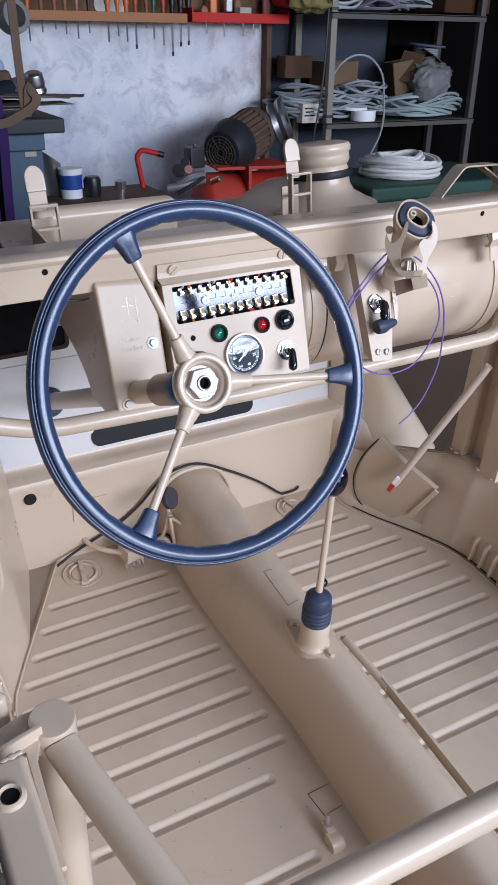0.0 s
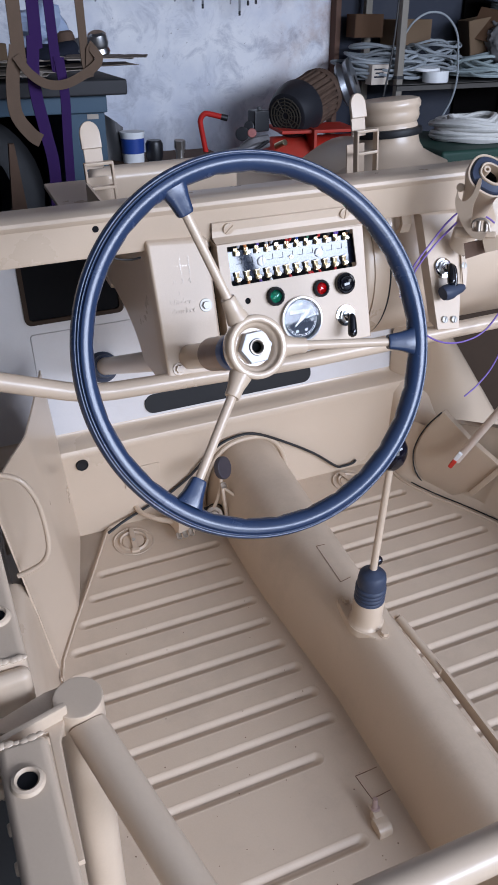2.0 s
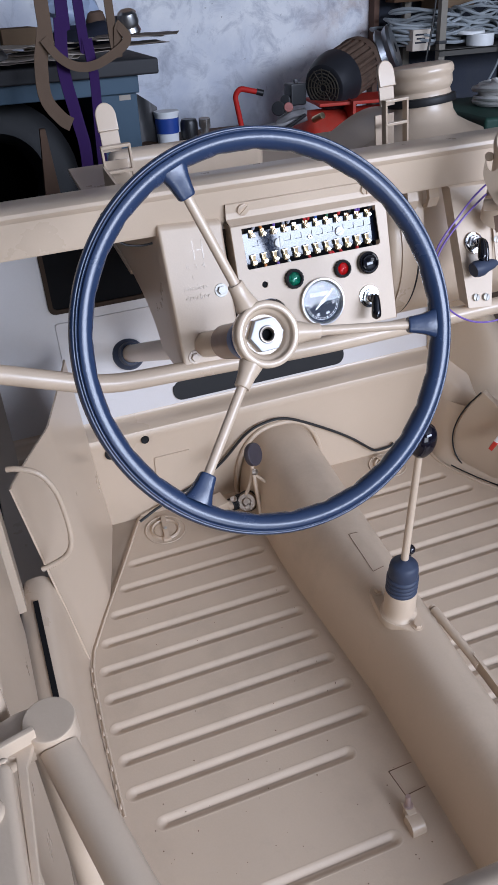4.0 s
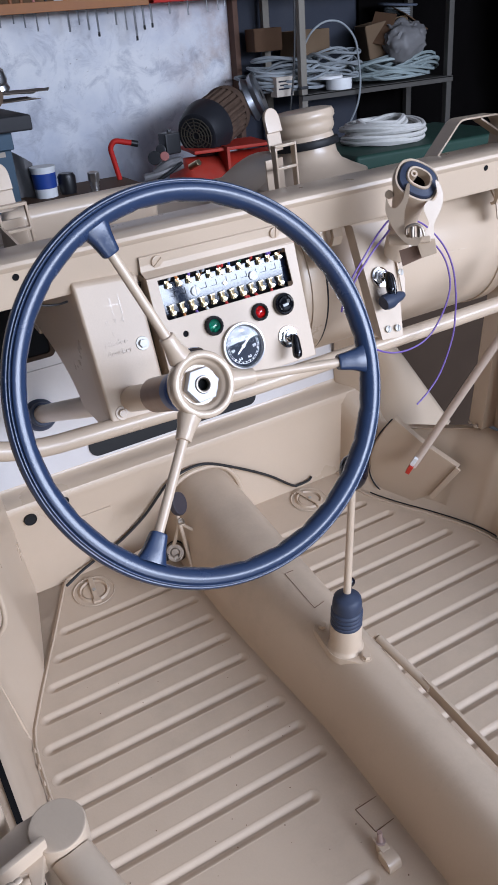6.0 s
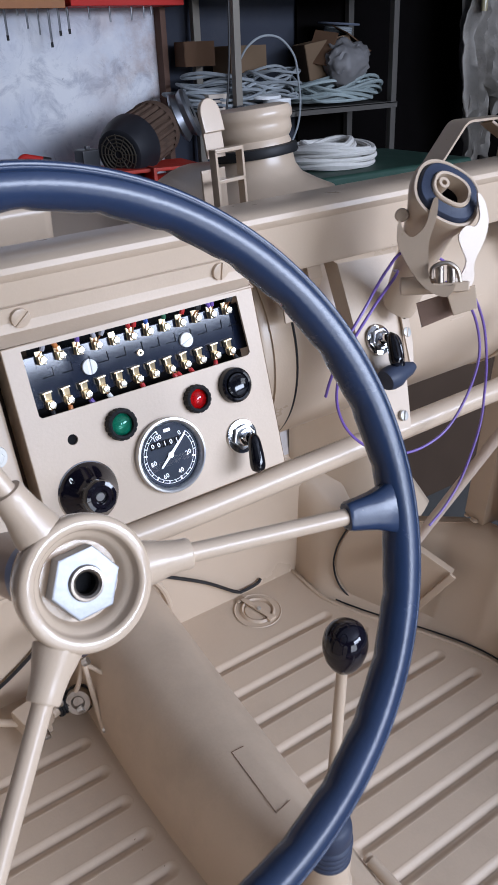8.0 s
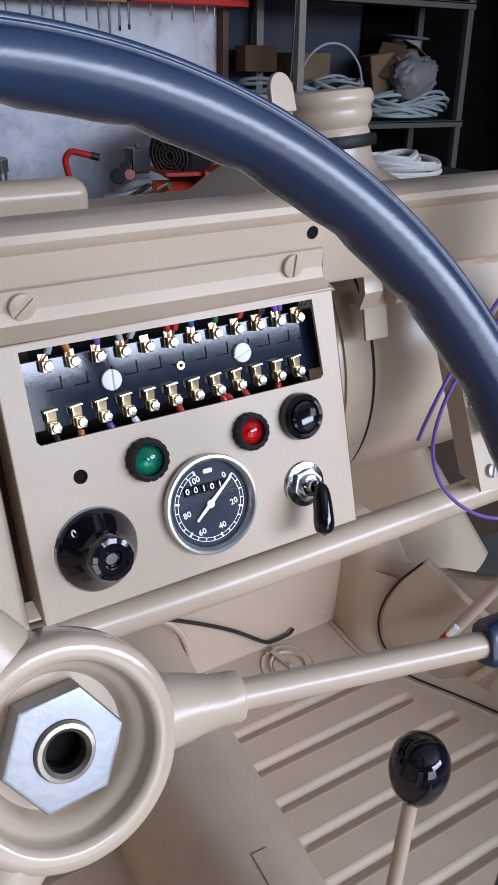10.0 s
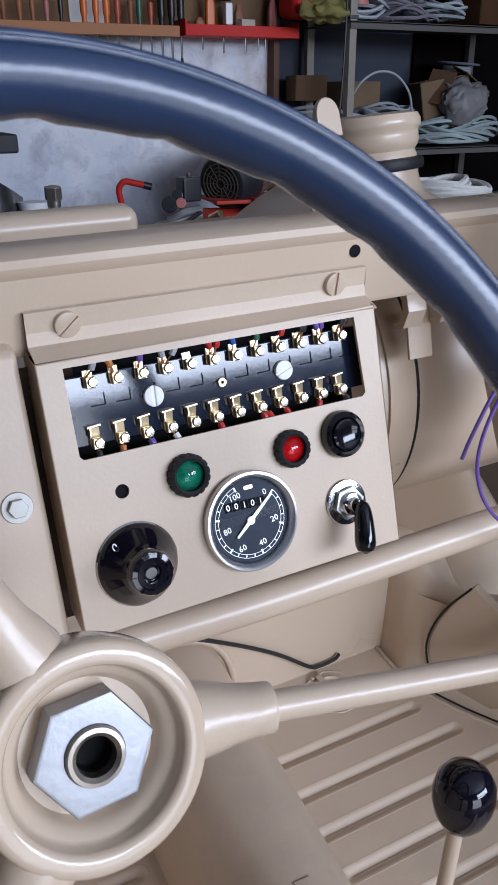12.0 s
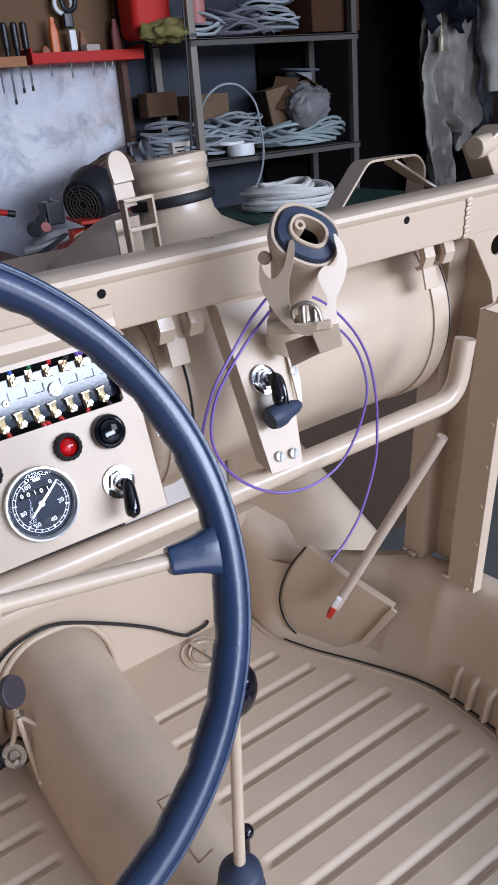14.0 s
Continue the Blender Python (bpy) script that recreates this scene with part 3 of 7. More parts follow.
# side panels, with the sill's ledge on top
def side_panel(edge, s, drop, front):
    bm = bmesh.new()
    rows = []
    for x, y in edge:
        if y < 0.15 or y > front:
            continue
        lean = 0.028 if y < 1.20 else 0.028 + 0.04 * min(1, (y - 1.20) / 0.10) if y < 1.40 else 0.068 * max(0, (1.523 - y) / 0.12)
        rise = 0.0 if y < 1.25 else -drop * min(1, (y - 1.25) / 0.17) if y < 1.46 else -drop + drop * (y - 1.46) / 0.065
        rows.append([Vector((x, y, FLOOR - 0.004)), Vector((x + s * (0.003 + 0.8 * max(0, lean - 0.028)), y, FLOOR + 0.012)), Vector((x + s * max(lean * 0.6, lean - 0.011), y, 0.63)), Vector((x + s * lean * 0.9, y, 0.676 + rise)), Vector((x + s * (lean + 0.005), y, 0.692 + rise)), Vector((x + s * (lean + 0.014), y, 0.699 + rise)), Vector((x + s * (lean + 0.024), y, 0.700 + rise)), Vector((x + s * 0.072, y, 0.698 + rise)), Vector((x + s * 0.078, y, 0.692 + rise)), Vector((x + s * 0.08, y, 0.44))])
    vs = [[bm.verts.new(p) for p in r] for r in rows]
    for a, b in zip(vs, vs[1:]):
        for k in range(len(a) - 1):
            bm.faces.new((a[k], b[k], b[k + 1], a[k + 1]))
    return part("side_panel", bm, sand_paint, body, angle=50)


right_side = side_panel(RIGHT_EDGE, 1, 0.055, 1.60)
left_side = side_panel(LEFT_EDGE, -1, 0.0, 1.215)
# kick panel: twists from the sill's slope to the slanting edge of the firewall
bm = bmesh.new()


def kick_point(u, v):
    y = 1.527 - 0.330 * u
    z = FLOOR - 0.003 + 0.41 * max(0.0, v - 0.1) / 0.9
    foot = 0.055 * min(1.0, v / 0.1) * max(0.0, 1 - u / 0.6)
    k = 0.075 + 0.055 * u
    return Vector((edge_x(LEFT_EDGE, min(y, 1.5249)) - foot - k * (z - FLOOR), y, z))


grid_sheet(bm, kick_point, 24, 10, thick=(-0.003, 0, 0))
part("kick_panel", bm, sand_paint, body, angle=60)
# unseen plain sheet behind the seats, added to shade the tub floor
bm = bmesh.new()
box(bm, (1.10, 0.006, 0.20), at(0.868, 0.155, 0.54), 0.002)
part("rear_panel", bm, sand_paint, body)
# edge beads and seams where the floor meets the sides
for edge, s in ((RIGHT_EDGE, -1), (LEFT_EDGE, 1)):
    bm = bmesh.new()
    tube(bm, [(x + s * 0.006, y, FLOOR + 0.0005) for x, y in edge if y > 0.4], 0.0032 if s < 0 else 0.0022, 8)
    part("floor_bead", bm, sand_floor, floor_pan)
bm = bmesh.new()
tube(bm, [(x - 0.0002, y, FLOOR + 0.006) for x, y in RIGHT_EDGE if 0.6 < y < 1.42], 0.0015, 8)
part("black_seam", bm, black_rubber, right_side, "black gap between the floor and the side")
# air louvres pressed into the right side
for i in range(7):
    y = 1.150 - 0.031 * i
    bm = bmesh.new()

    def louvre(u, v, y=y):
        w = math.sin(math.pi * min(1, u / 0.85) * 0.5) * (1 if u < 0.85 else (1 - u) / 0.15)
        return Vector((1.4015 + 0.009 * v - 0.016 * w * min(1.0, (1 - v) * 5), y + 0.009 - 0.021 * u, FLOOR + 0.012 + 0.064 * v))
    grid_sheet(bm, louvre, 8, 8)
    part("louvre", bm, sand_paint, right_side, angle=60)
# row of spot welds and the door seam on the left sill
for i in range(9):
    bm = bmesh.new()
    bmesh.ops.create_icosphere(bm, subdivisions=2, radius=0.0042, matrix=at(edge_x(LEFT_EDGE, 1.17 - 0.032 * i) + 0.003, 1.17 - 0.032 * i, FLOOR + 0.006) @ Matrix.Diagonal((0.5, 1.3, 0.7, 1)))
    part("spot_weld", bm, sand_paint, left_side)
bm = bmesh.new()
box(bm, (0.008, 0.52, 0.002), at(0.338, 0.90, 0.702))
part("door_seam", bm, black_matt, left_side, "dark narrow seam along the door sill")

# dash rail: a pressed rail across the vehicle, with the cowl behind it
bm = bmesh.new()
prof = [(1.225, 1.225), (1.206, 1.225), (1.2015, 1.2265), (1.200, 1.230), (1.200, 1.271), (1.1975, 1.2745), (1.1965, 1.278), (1.1985, 1.282), (1.204, 1.2845), (1.214, 1.285), (1.232, 1.283), (1.247, 1.277), (1.257, 1.266), (1.32, 1.248), (1.385, 1.235), (1.398, 1.231), (1.404, 1.223), (1.404, 1.15), (1.399, 1.15), (1.399, 1.219), (1.38, 1.230), (1.32, 1.243), (1.255, 1.260), (1.241, 1.273), (1.215, 1.278), (1.205, 1.269), (1.205, 1.232), (1.225, 1.230)]
extrude_x(bm, prof, 0.20, 1.62)
dash_rail = part("dash_rail", bm, sand_paint, body, "sand-painted pressed steel dash rail")
# black discs on the rail stand for the dark inside bolt holes
for x, z in ((0.532, 1.264), (0.901, 1.2635), (1.2715, 1.264)):
    bm = bmesh.new()
    revolve(bm, [(0.0042, -0.002), (0.0042, 0.0006), (0, 0.0006)], at(x, 1.2, z, 90), 20)
    part("bolt_hole", bm, black_matt, dash_rail, "round black disc drawn as a bolt hole")
# weld and gusset at the rail's end, with the front pillar below it
bm = bmesh.new()
for i in range(9):
    bmesh.ops.create_icosphere(bm, subdivisions=2, radius=0.0058, matrix=at(1.372 + 0.0012 * (i % 2), 1.1985, 1.229 + 0.0052 * i) @ Matrix.Diagonal((1.0, 0.35, 0.7, 1)))
part("weld_seam", bm, sand_paint, dash_rail)
bm = bmesh.new()
plate(bm, [(1.374, 1.227), (1.60, 1.227), (1.60, 1.05), (1.452, 1.05), (1.444, 1.125), (1.432, 1.160), (1.390, 1.220)], 0.003, Matrix(((1, 0, 0, 0), (0, 0, -1, 1.201), (0, 1, 0, 0), (0, 0, 0, 1))), holes=[circle(0.013, 20, 1.437, 1.206)])
part("gusset", bm, sand_paint, dash_rail)
FOLD = [(1.430, 1.148), (1.412, 1.148), (1.411, 1.196), (1.445, 1.200), (1.445, 1.252), (1.415, 1.256), (1.416, 1.292), (1.45, 1.295)]
PILLAR = FOLD + [(1.45, 1.299), (1.420, 1.297), (1.419, 1.260), (1.449, 1.256), (1.449, 1.196), (1.415, 1.192), (1.416, 1.152), (1.430, 1.152)]
for s, name in ((1, "pillar"), (-1, "pillar")):
    bm = bmesh.new()
    pts = PILLAR if s > 0 else [(1.735 - x, y) for x, y in PILLAR]
    a = [bm.verts.new((x, y, 0.697)) for x, y in pts]
    b = [bm.verts.new((x, y, 1.228 if y > 1.203 else 1.13)) for x, y in pts]
    for i in range(len(pts)):
        j = (i + 1) % len(pts)
        bm.faces.new((a[i], a[j], b[j], b[i]))
    pil = part(name, bm, sand_paint, body, "folded sheet steel front pillar")
    if s > 0:
        for i in range(8):
            bm = bmesh.new()
            cyl(bm, 0.0035, 0.002, at(1.412, 1.155, 0.72 + 0.065 * i, 0, -90), 10)
            part("rivet", bm, sand_paint, pil)
        for y, w in ((1.270, 0.012), (1.286, 0.008), (1.200, 0.014), (1.160, 0.008)):
            bm = bmesh.new()
            bmesh.ops.create_icosphere(bm, subdivisions=2, radius=w * 0.5, matrix=at(1.411, y, 0.700) @ Matrix.Diagonal((0.8, 1.2, 0.6, 1)))
            part("weld_blob", bm, sand_paint, pil, "paint-flecked weld blob")
# rounded wheel arch ahead of the right side
bm = bmesh.new()
grid_sheet(bm, lambda u, v: Vector((1.265 + (0.310 - 0.30 * v) * u, 1.575 - 0.115 * math.sin(math.pi * (0.05 + 0.72 * u)) + 0.02 * v, 0.53 + 0.42 * v)), 20, 20, thick=(0, 0.004, 0))
part("wheel_arch", bm, sand_gloss, body, angle=70)
# inner fender coloured dark to stand for the unlit wheel well
bm = bmesh.new()
extrude_x(bm, [(1.408, 1.140), (1.90, 1.00), (1.90, 0.10), (1.906, 0.10), (1.906, 1.006), (1.408, 1.146)], 1.28, 2.25)
part("inner_fender", bm, shade_brown, body, "inner fender, dark brown for the wheel well's shade")
# bonnet end beyond the cowl
bm = bmesh.new()
box(bm, (0.30, 0.05, 0.14), at(0.797, 1.745, 1.104), 0.018, 4)
part("bonnet_end", bm, sand_paint, body)
bm = bmesh.new()
grid_sheet(bm, lambda u, v: Vector((1.09 + 0.34 * u, 1.53 + 0.29 * v, 1.085 + 0.10 * math.cos((u - 0.42) * 2.6) ** 2 * math.sin(math.pi * (0.18 + 0.5 * v)))), 20, 12, thick=(0, 0, -0.004))
part("bonnet_hump", bm, sand_paint, body, angle=70)
# scuttle floor that closes the gap between the cowl and the engine bay
bm = bmesh.new()
box(bm, (0.92, 0.54, 0.01), at(1.06, 1.70, 1.080), 0.002)
part("engine_deck", bm, sand_paint, body)
bm = bmesh.new()
for s in (-1, 1):
    box(bm, (0.02, 2.0, 0.10), at(0.8675 + s * 0.5, 1.3, 0.40), 0.004)
box(bm, (1.14, 2.1, 0.02), at(0.8675, 1.3, 0.43), 0.004)
for sx in (-1, 1):
    for y in (0.45, 2.1):
        cyl(bm, 0.05, 0.83, at(0.8675 + sx * 0.4, y, -0.41), 16)
part("chassis", bm, sand_paint, body)


def text_bm(words, size, m, depth=0.0004, align="CENTER"):
    """Words in the built-in font, centred at m, as a mesh."""
    cu = bpy.data.curves.new("words", "FONT")
    cu.body, cu.size, cu.extrude, cu.align_x, cu.align_y = words, size, depth, align, "CENTER"
    cu.resolution_u = 2
    ob = bpy.data.objects.new("words", cu)
    me = bpy.data.meshes.new_from_object(ob)
    bm = bmesh.new()
    bm.from_mesh(me)
    bmesh.ops.transform(bm, matrix=m, verts=bm.verts)
    bpy.data.objects.remove(ob)
    bpy.data.curves.remove(cu)
    bpy.data.meshes.remove(me)
    return bm


def slotted(parent, m, r, h, mat, slot_mat, name="screw", turn=30, label=""):
    """A round-headed screw with its slot cut in."""
    bm = bmesh.new()
    w = r * 0.13
    for s in (-1, 1):
        out = []
        for i in range(13):
            a = math.asin(w / r) + (math.pi - 2 * math.asin(w / r)) * i / 12
            out.append((r * math.cos(a), s * r * math.sin(a)))
        if s < 0:
            out = out[::-1]
        plate(bm, out, h * 0.45, m @ pose(0, 0, h, 0, 0, turn), bevel=r * 0.12)
    cyl(bm, r, h * 0.55, m, 24)
    sc = part(name, bm, mat, parent, label, angle=40)
    return sc


# ---- steering wheel ----
TILT_DEG = 62.0
HUB = (0.6412, 0.9337, 1.2108)
wheel = thing("steering_wheel", HUB, "three-spoke steering wheel with dark blue-black grooved rim", "steering wheel")
WM = at(*HUB, TILT_DEG, 0, 1.8)
R_RIM, R_TUBE, DISH = 0.1945, 0.0115, 0.0088
bm = bmesh.new()
shape = []
NS = 144
for i in range(NS):
    a = 2 * math.pi * i / NS
    r = R_TUBE
    deg = math.degrees(a)
    for g in (48, 66, 330):
        r -= 0.0026 * math.exp(-((deg - g) / 4.4) ** 2)
    shape.append((r * math.cos(a), r * 1.04 * math.sin(a)))
N = 220
vs = []
for i in range(N):
    a = 2 * math.pi * i / N
    vs.append([])
    for k, (p, q) in enumerate(shape):
        deg = 360 * k / NS
        grip = -0.0016 * max(0.0, math.cos(30 * a)) ** 3 * math.exp(-((deg - 200) / 40) ** 2)
        rr = R_RIM + p - grip
        vs[-1].append(bm.verts.new(WM @ Vector((rr * math.cos(a), rr * math.sin(a), q + DISH))))
for i in range(N):
    for k in range(NS):
        bm.faces.new((vs[i][k], vs[i][(k + 1) % NS], vs[(i + 1) % N][(k + 1) % NS], vs[(i + 1) % N][k]))
rim = part("rim", bm, blue_rubber, wheel, "dark blue-black plastic rim", angle=60)
HM0 = WM @ at(-0.0005, 0.0023, -0.0193) @ Matrix.Scale(1.065, 4)
bm = bmesh.new()
revolve(bm, [(0.0, -0.024), (0.019, -0.024), (0.0262, -0.017), (0.0315, -0.006), (0.0330, 0.003), (0.0332, 0.0085), (0.0329, 0.0118), (0.0320, 0.0136), (0.0302, 0.0143), (0.0275, 0.0143), (0.0262, 0.0138), (0.0255, 0.0122), (0.0251, 0.0090), (0.0240, 0.0078), (0.0224, 0.0072), (0.0208, 0.0034), (0.0196, 0.0007), (0.0, 0.0005)], HM0, 72)
hub = part("hub", bm, sand_gloss, wheel, "glossy sand-painted hub", angle=50)
bm = bmesh.new()
plate(bm, [(0.0180 * math.cos(radians(60 * i + 2)), 0.0180 * math.sin(radians(60 * i + 2))) for i in range(6)], 0.009, HM0 @ at(0, 0, 0.0100), holes=[circle(0.0089, 28)], bevel=0.0013)
part("hexagon_nut", bm, nut_steel, wheel, "bare bright steel hexagon nut")
bm = bmesh.new()
revolve(bm, [(0.0087, 0.000), (0.0087, 0.0108), (0.0082, 0.0120), (0.0070, 0.0122), (0.0058, 0.0112), (0.0054, 0.008), (0.0052, 0.002)], HM0, 36)
part("column_end", bm, worn_steel, wheel, "hollow bare steel column end")
# the bore's inside is coloured black for its shade
bm = bmesh.new()
revolve(bm, [(0.0054, 0.0080), (0.0051, 0.0030), (0, 0.0012)], HM0, 24)
part("column_bore", bm, black_matt, wheel, "column bore blackened for its shade")
for ang in (-8.5, 111.5, 231.5):
    m = WM @ pose(-0.0005, 0.0023, -0.0225, 0, 0, ang) @ pose(0, 0, 0, 0, 79.6, 0)  # z now runs outwards
    bm = bmesh.new()
    revolve(bm, [(0.0, 0.0345), (0.0128, 0.0345), (0.0127, 0.036), (0.0122, 0.038), (0.0112, 0.043), (0.0098, 0.048), (0.0088, 0.056), (0.0086, 0.0610), (0.0080, 0.0622), (0.0056, 0.0624), (0.0054, 0.0634), (0.0050, 0.168), (0.0, 0.168)], m @ at(0.001, 0, 0), 28, squash=1.0)
    spoke = part("spoke", bm, sand_paint, wheel, angle=40)
    bm = bmesh.new()
    rings = []
    for z, wide, deep, k in ((0.1595, 0.0062, 0.0056, 0.5), (0.1598, 0.0078, 0.0066, 0.5), (0.1615, 0.0088, 0.0072, 0.5), (0.170, 0.0100, 0.0078, 0.5), (0.178, 0.0116, 0.0086, 0.55), (0.184, 0.0138, 0.0092, 0.6), (0.190, 0.0165, 0.0092, 0.7)):
        ring = []
        for i in range(32):
            a = 2 * math.pi * i / 32
            c, s = math.cos(a), math.sin(a)
            ring.append(bm.verts.new(m @ Vector((0.001 + deep * math.copysign(abs(c) ** k, c) * (1 - 0.12 * abs(s)), wide * math.copysign(abs(s) ** k, s), z))))
        rings.append(ring)
    for p, q in zip(rings, rings[1:]):
        for i in range(32):
            bm.faces.new((p[i], p[(i + 1) % 32], q[(i + 1) % 32], q[i]))
    bm.faces.new(rings[0][::-1])
    part("socket", bm, blue_rubber, spoke, "dark blue-black plastic spoke socket")

# steering column behind it
column = thing("steering_column", (0.62, 1.40, 1.0), "steering column with worn brownish bare steel tube", "steering column")
CM = Matrix.Translation(HUB) @ Vector((-0.034, 0.652, -0.367)).to_track_quat("Z", "Y").to_matrix().to_4x4()
bm = bmesh.new()
cyl(bm, 0.0150, 0.060, CM @ at(0, 0, 0.030), 32)
part("inner_shaft", bm, rusty_red, column, "red-brown primed shaft")
bm = bmesh.new()
revolve(bm, [(0.0175, 0.090), (0.0180, 0.066), (0.0192, 0.0645), (0.0218, 0.0655), (0.0224, 0.068), (0.0222, 0.080), (0.0210, 0.083)], CM, 40)
part("collar", bm, collar_blue, column, "dark blue plastic collar")
bm = bmesh.new()
revolve(bm, [(0.0155, 0.082), (0.0208, 0.081), (0.0212, 0.084), (0.0214, 0.106), (0.0210, 0.108), (0.0210, 0.145)], CM, 40)
part("upper_tube", bm, tube_brown, column, "worn brownish bare steel tube")
bm = bmesh.new()
cyl(bm, 0.0165, 0.62, CM @ at(0, 0, 0.135), 32)
part("lower_tube", bm, sand_paint, column)
bm = bmesh.new()
revolve(bm, [(0.017, 0.0), (0.021, 0.001), (0.023, 0.006), (0.023, 0.014), (0.028, 0.020), (0.031, 0.026), (0.031, 0.034), (0.026, 0.036)], CM @ at(0, 0, 0.725), 36)
part("column_boot", bm, boot_rubber, column, "dark blue rubber boot")

# bracket box beside the instrument panel
cover = thing("bracket_box", (0.62, 1.14, 1.17), "sand-painted column bracket box with faint embossed lettering", "bracket")


def box_front(x, z, off=0.0):
    return Vector((x, 1.158 + (z - 1.158) * 0.41 - off * 0.92, z + off * 0.39))


bm = bmesh.new()
front = [box_front(x, z) for x, z in ((0.594, 1.240), (0.678, 1.235), (0.677, 1.073), (0.596, 1.071))]
back = [Vector((p.x + 0.0, max(p.y + 0.035, 1.205 if p.z > 1.2 else p.y + 0.035), p.z + 0.006)) for p in front]
vs = [bm.verts.new(p) for p in front + back]
for f in ((0, 1, 2, 3), (4, 7, 6, 5), (0, 4, 5, 1), (1, 5, 6, 2), (2, 6, 7, 3), (3, 7, 4, 0)):
    bm.faces.new([vs[i] for i in f])
bmesh.ops.bevel(bm, geom=bm.edges[:], offset=0.004, segments=3, affect="EDGES", profile=0.5)
shell = part("bracket_shell", bm, sand_matt, cover)
# side cheek that sweeps up to the rail
bm = bmesh.new()
cheek = [(1.54, 1.22), (1.205, 1.22), (1.165, 1.15), (1.14, 1.078)] + [(p.x, p.y) for p in smooth_path([(1.18, 1.050, 0), (1.245, 1.045, 0), (1.262, 1.056, 0), (1.290, 1.073, 0), (1.347, 1.090, 0), (1.447, 1.100, 0), (1.54, 1.098, 0)], 4)]
plate(bm, [(y, z) for y, z in cheek], 0.004, Matrix(((0, 0, 1, 0.602), (1, 0, 0, 0), (0, 1, 0, -0.006), (0, 0, 0, 1))))
part("cheek", bm, sand_paint, cover)
BOX_M = Matrix.Translation(box_front(0.634, 1.172, 0.0002)) @ pose(0, 0, 0, 90 - 22.8, 0, -2)
for words, size, dx, dy in (("R  3  4", 0.0095, 0.0, 0.020), ("1", 0.008, -0.006, 0.006), ("Nieder-", 0.0105, -0.004, -0.006), ("drucker", 0.0105, -0.003, -0.018)):
    bm = text_bm(words, size, BOX_M @ at(dx, dy, 0), 0.0008)
    part("embossed_word", bm, sand_paint, shell, smooth=False)
bm = bmesh.new()
for a, b in (((-0.012, 0.028), (-0.012, 0.040)), ((0.0, 0.028), (0.0, 0.052)), ((0.012, 0.028), (0.012, 0.052)), ((-0.012, 0.040), (0.012, 0.040))):
    d = Vector((b[0] - a[0], b[1] - a[1], 0))
    box(bm, (max(d.x, 0.0008), max(d.y, 0.0008), 0.0008), BOX_M @ at((a[0] + b[0]) / 2, (a[1] + b[1]) / 2, 0))
part("embossed_gear_plan", bm, sand_gloss, shell)
for x, z in ((0.662, 1.158), (0.612, 1.086)):
    m = Matrix.Translation(box_front(x, z, 0.0)) @ pose(0, 0, 0, 90 - 22.8, 0, 0)
    bm = bmesh.new()
    revolve(bm, [(0, 0.0016), (0.0085, 0.0016), (0.009, 0.0), (0, 0)], m, 24)
    washer = part("washer", bm, zinc_paint if z > 1.12 else sand_paint, cover)
    bm = bmesh.new()
    plate(bm, [(0.0056 * math.cos(radians(60 * i)), 0.0056 * math.sin(radians(60 * i))) for i in range(6)], 0.005, m @ at(0, 0, 0.0055), bevel=0.0006)
    part("hexagon_bolt", bm, zinc_paint if z > 1.12 else sand_paint, washer)
# thin wire under the rail behind the wheel
bm = bmesh.new()
tube(bm, smooth_path([(0.545, 1.215, 1.228), (0.555, 1.21, 1.219), (0.575, 1.205, 1.216), (0.588, 1.20, 1.219)], 6), 0.0014, 6)
part("thin_wire", bm, black_wire, cover, "thin dark wire under the rail")

# ---- instrument panel ----
PANEL = (0.7945, 1.1345, 1.1252)
PM = at(*PANEL, 67.7, 0, 1.0)
panel = thing("instrument_panel", PANEL, "sand-painted sheet steel instrument panel with open fuse box", "instrument panel")
bm = bmesh.new()
cut = [(-0.0955, 0.1107), (-0.0955, 0.0615), (-0.0935, 0.0592), (0.0945, 0.0592), (0.0971, 0.0615), (0.0957, 0.1107)]
plate(bm, [(-0.1098, 0.1150), (-0.1118, -0.0415), (0.1088, -0.0430), (0.1125, 0.1163)], 0.0022, PM, holes=[cut, circle(0.0042, 16, -0.0755, 0.0370)], bevel=0.0008)
face = part("panel_face", bm, sand_matt, panel, smooth=False)
for a, b in (((-0.1098, 0.1150), (-0.1118, -0.0415)), ((0.1125, 0.1163), (0.1088, -0.0430))):
    bm = bmesh.new()
    pa, pb = PM @ Vector((*a, 0.0)), PM @ Vector((*b, 0.0))
    back = Vector((0, 0.030, 0.0))
    vs = [bm.verts.new(p) for p in (pa, pb, pb + back, pa + back)]
    bm.faces.new(vs)
    bmesh.ops.solidify(bm, geom=bm.faces[:], thickness=0.0018)
    part("panel_flange", bm, sand_paint, panel)
# black disc puts shade into the empty lamp hole
bm = bmesh.new()
cyl(bm, 0.0060, 0.0006, PM @ at(-0.0755, 0.0370, -0.0030), 16)
part("hole_back", bm, black_matt, panel, "black disc for the shade in the empty lamp hole")
# dark sheet added to give the gap beside the bracket box its shade
bm = bmesh.new()
box(bm, (0.050, 0.003, 0.185), at(0.684, 1.196, 1.130), 0.001)
part("backing_sheet", bm, shade_brown, panel, "dark sheet for the gap's shade")
# the strip that is screwed on the rail, and the fold under it
bm = bmesh.new()
fold = [(1.1985, 1.2535), (1.1955, 1.2535), (1.1950, 1.2360), (1.1940, 1.2335), (1.1800, 1.2300), (1.1790, 1.2312), (1.1930, 1.2350), (1.1938, 1.2372)]
extrude_x(bm, fold, 0.6850, 0.9080)
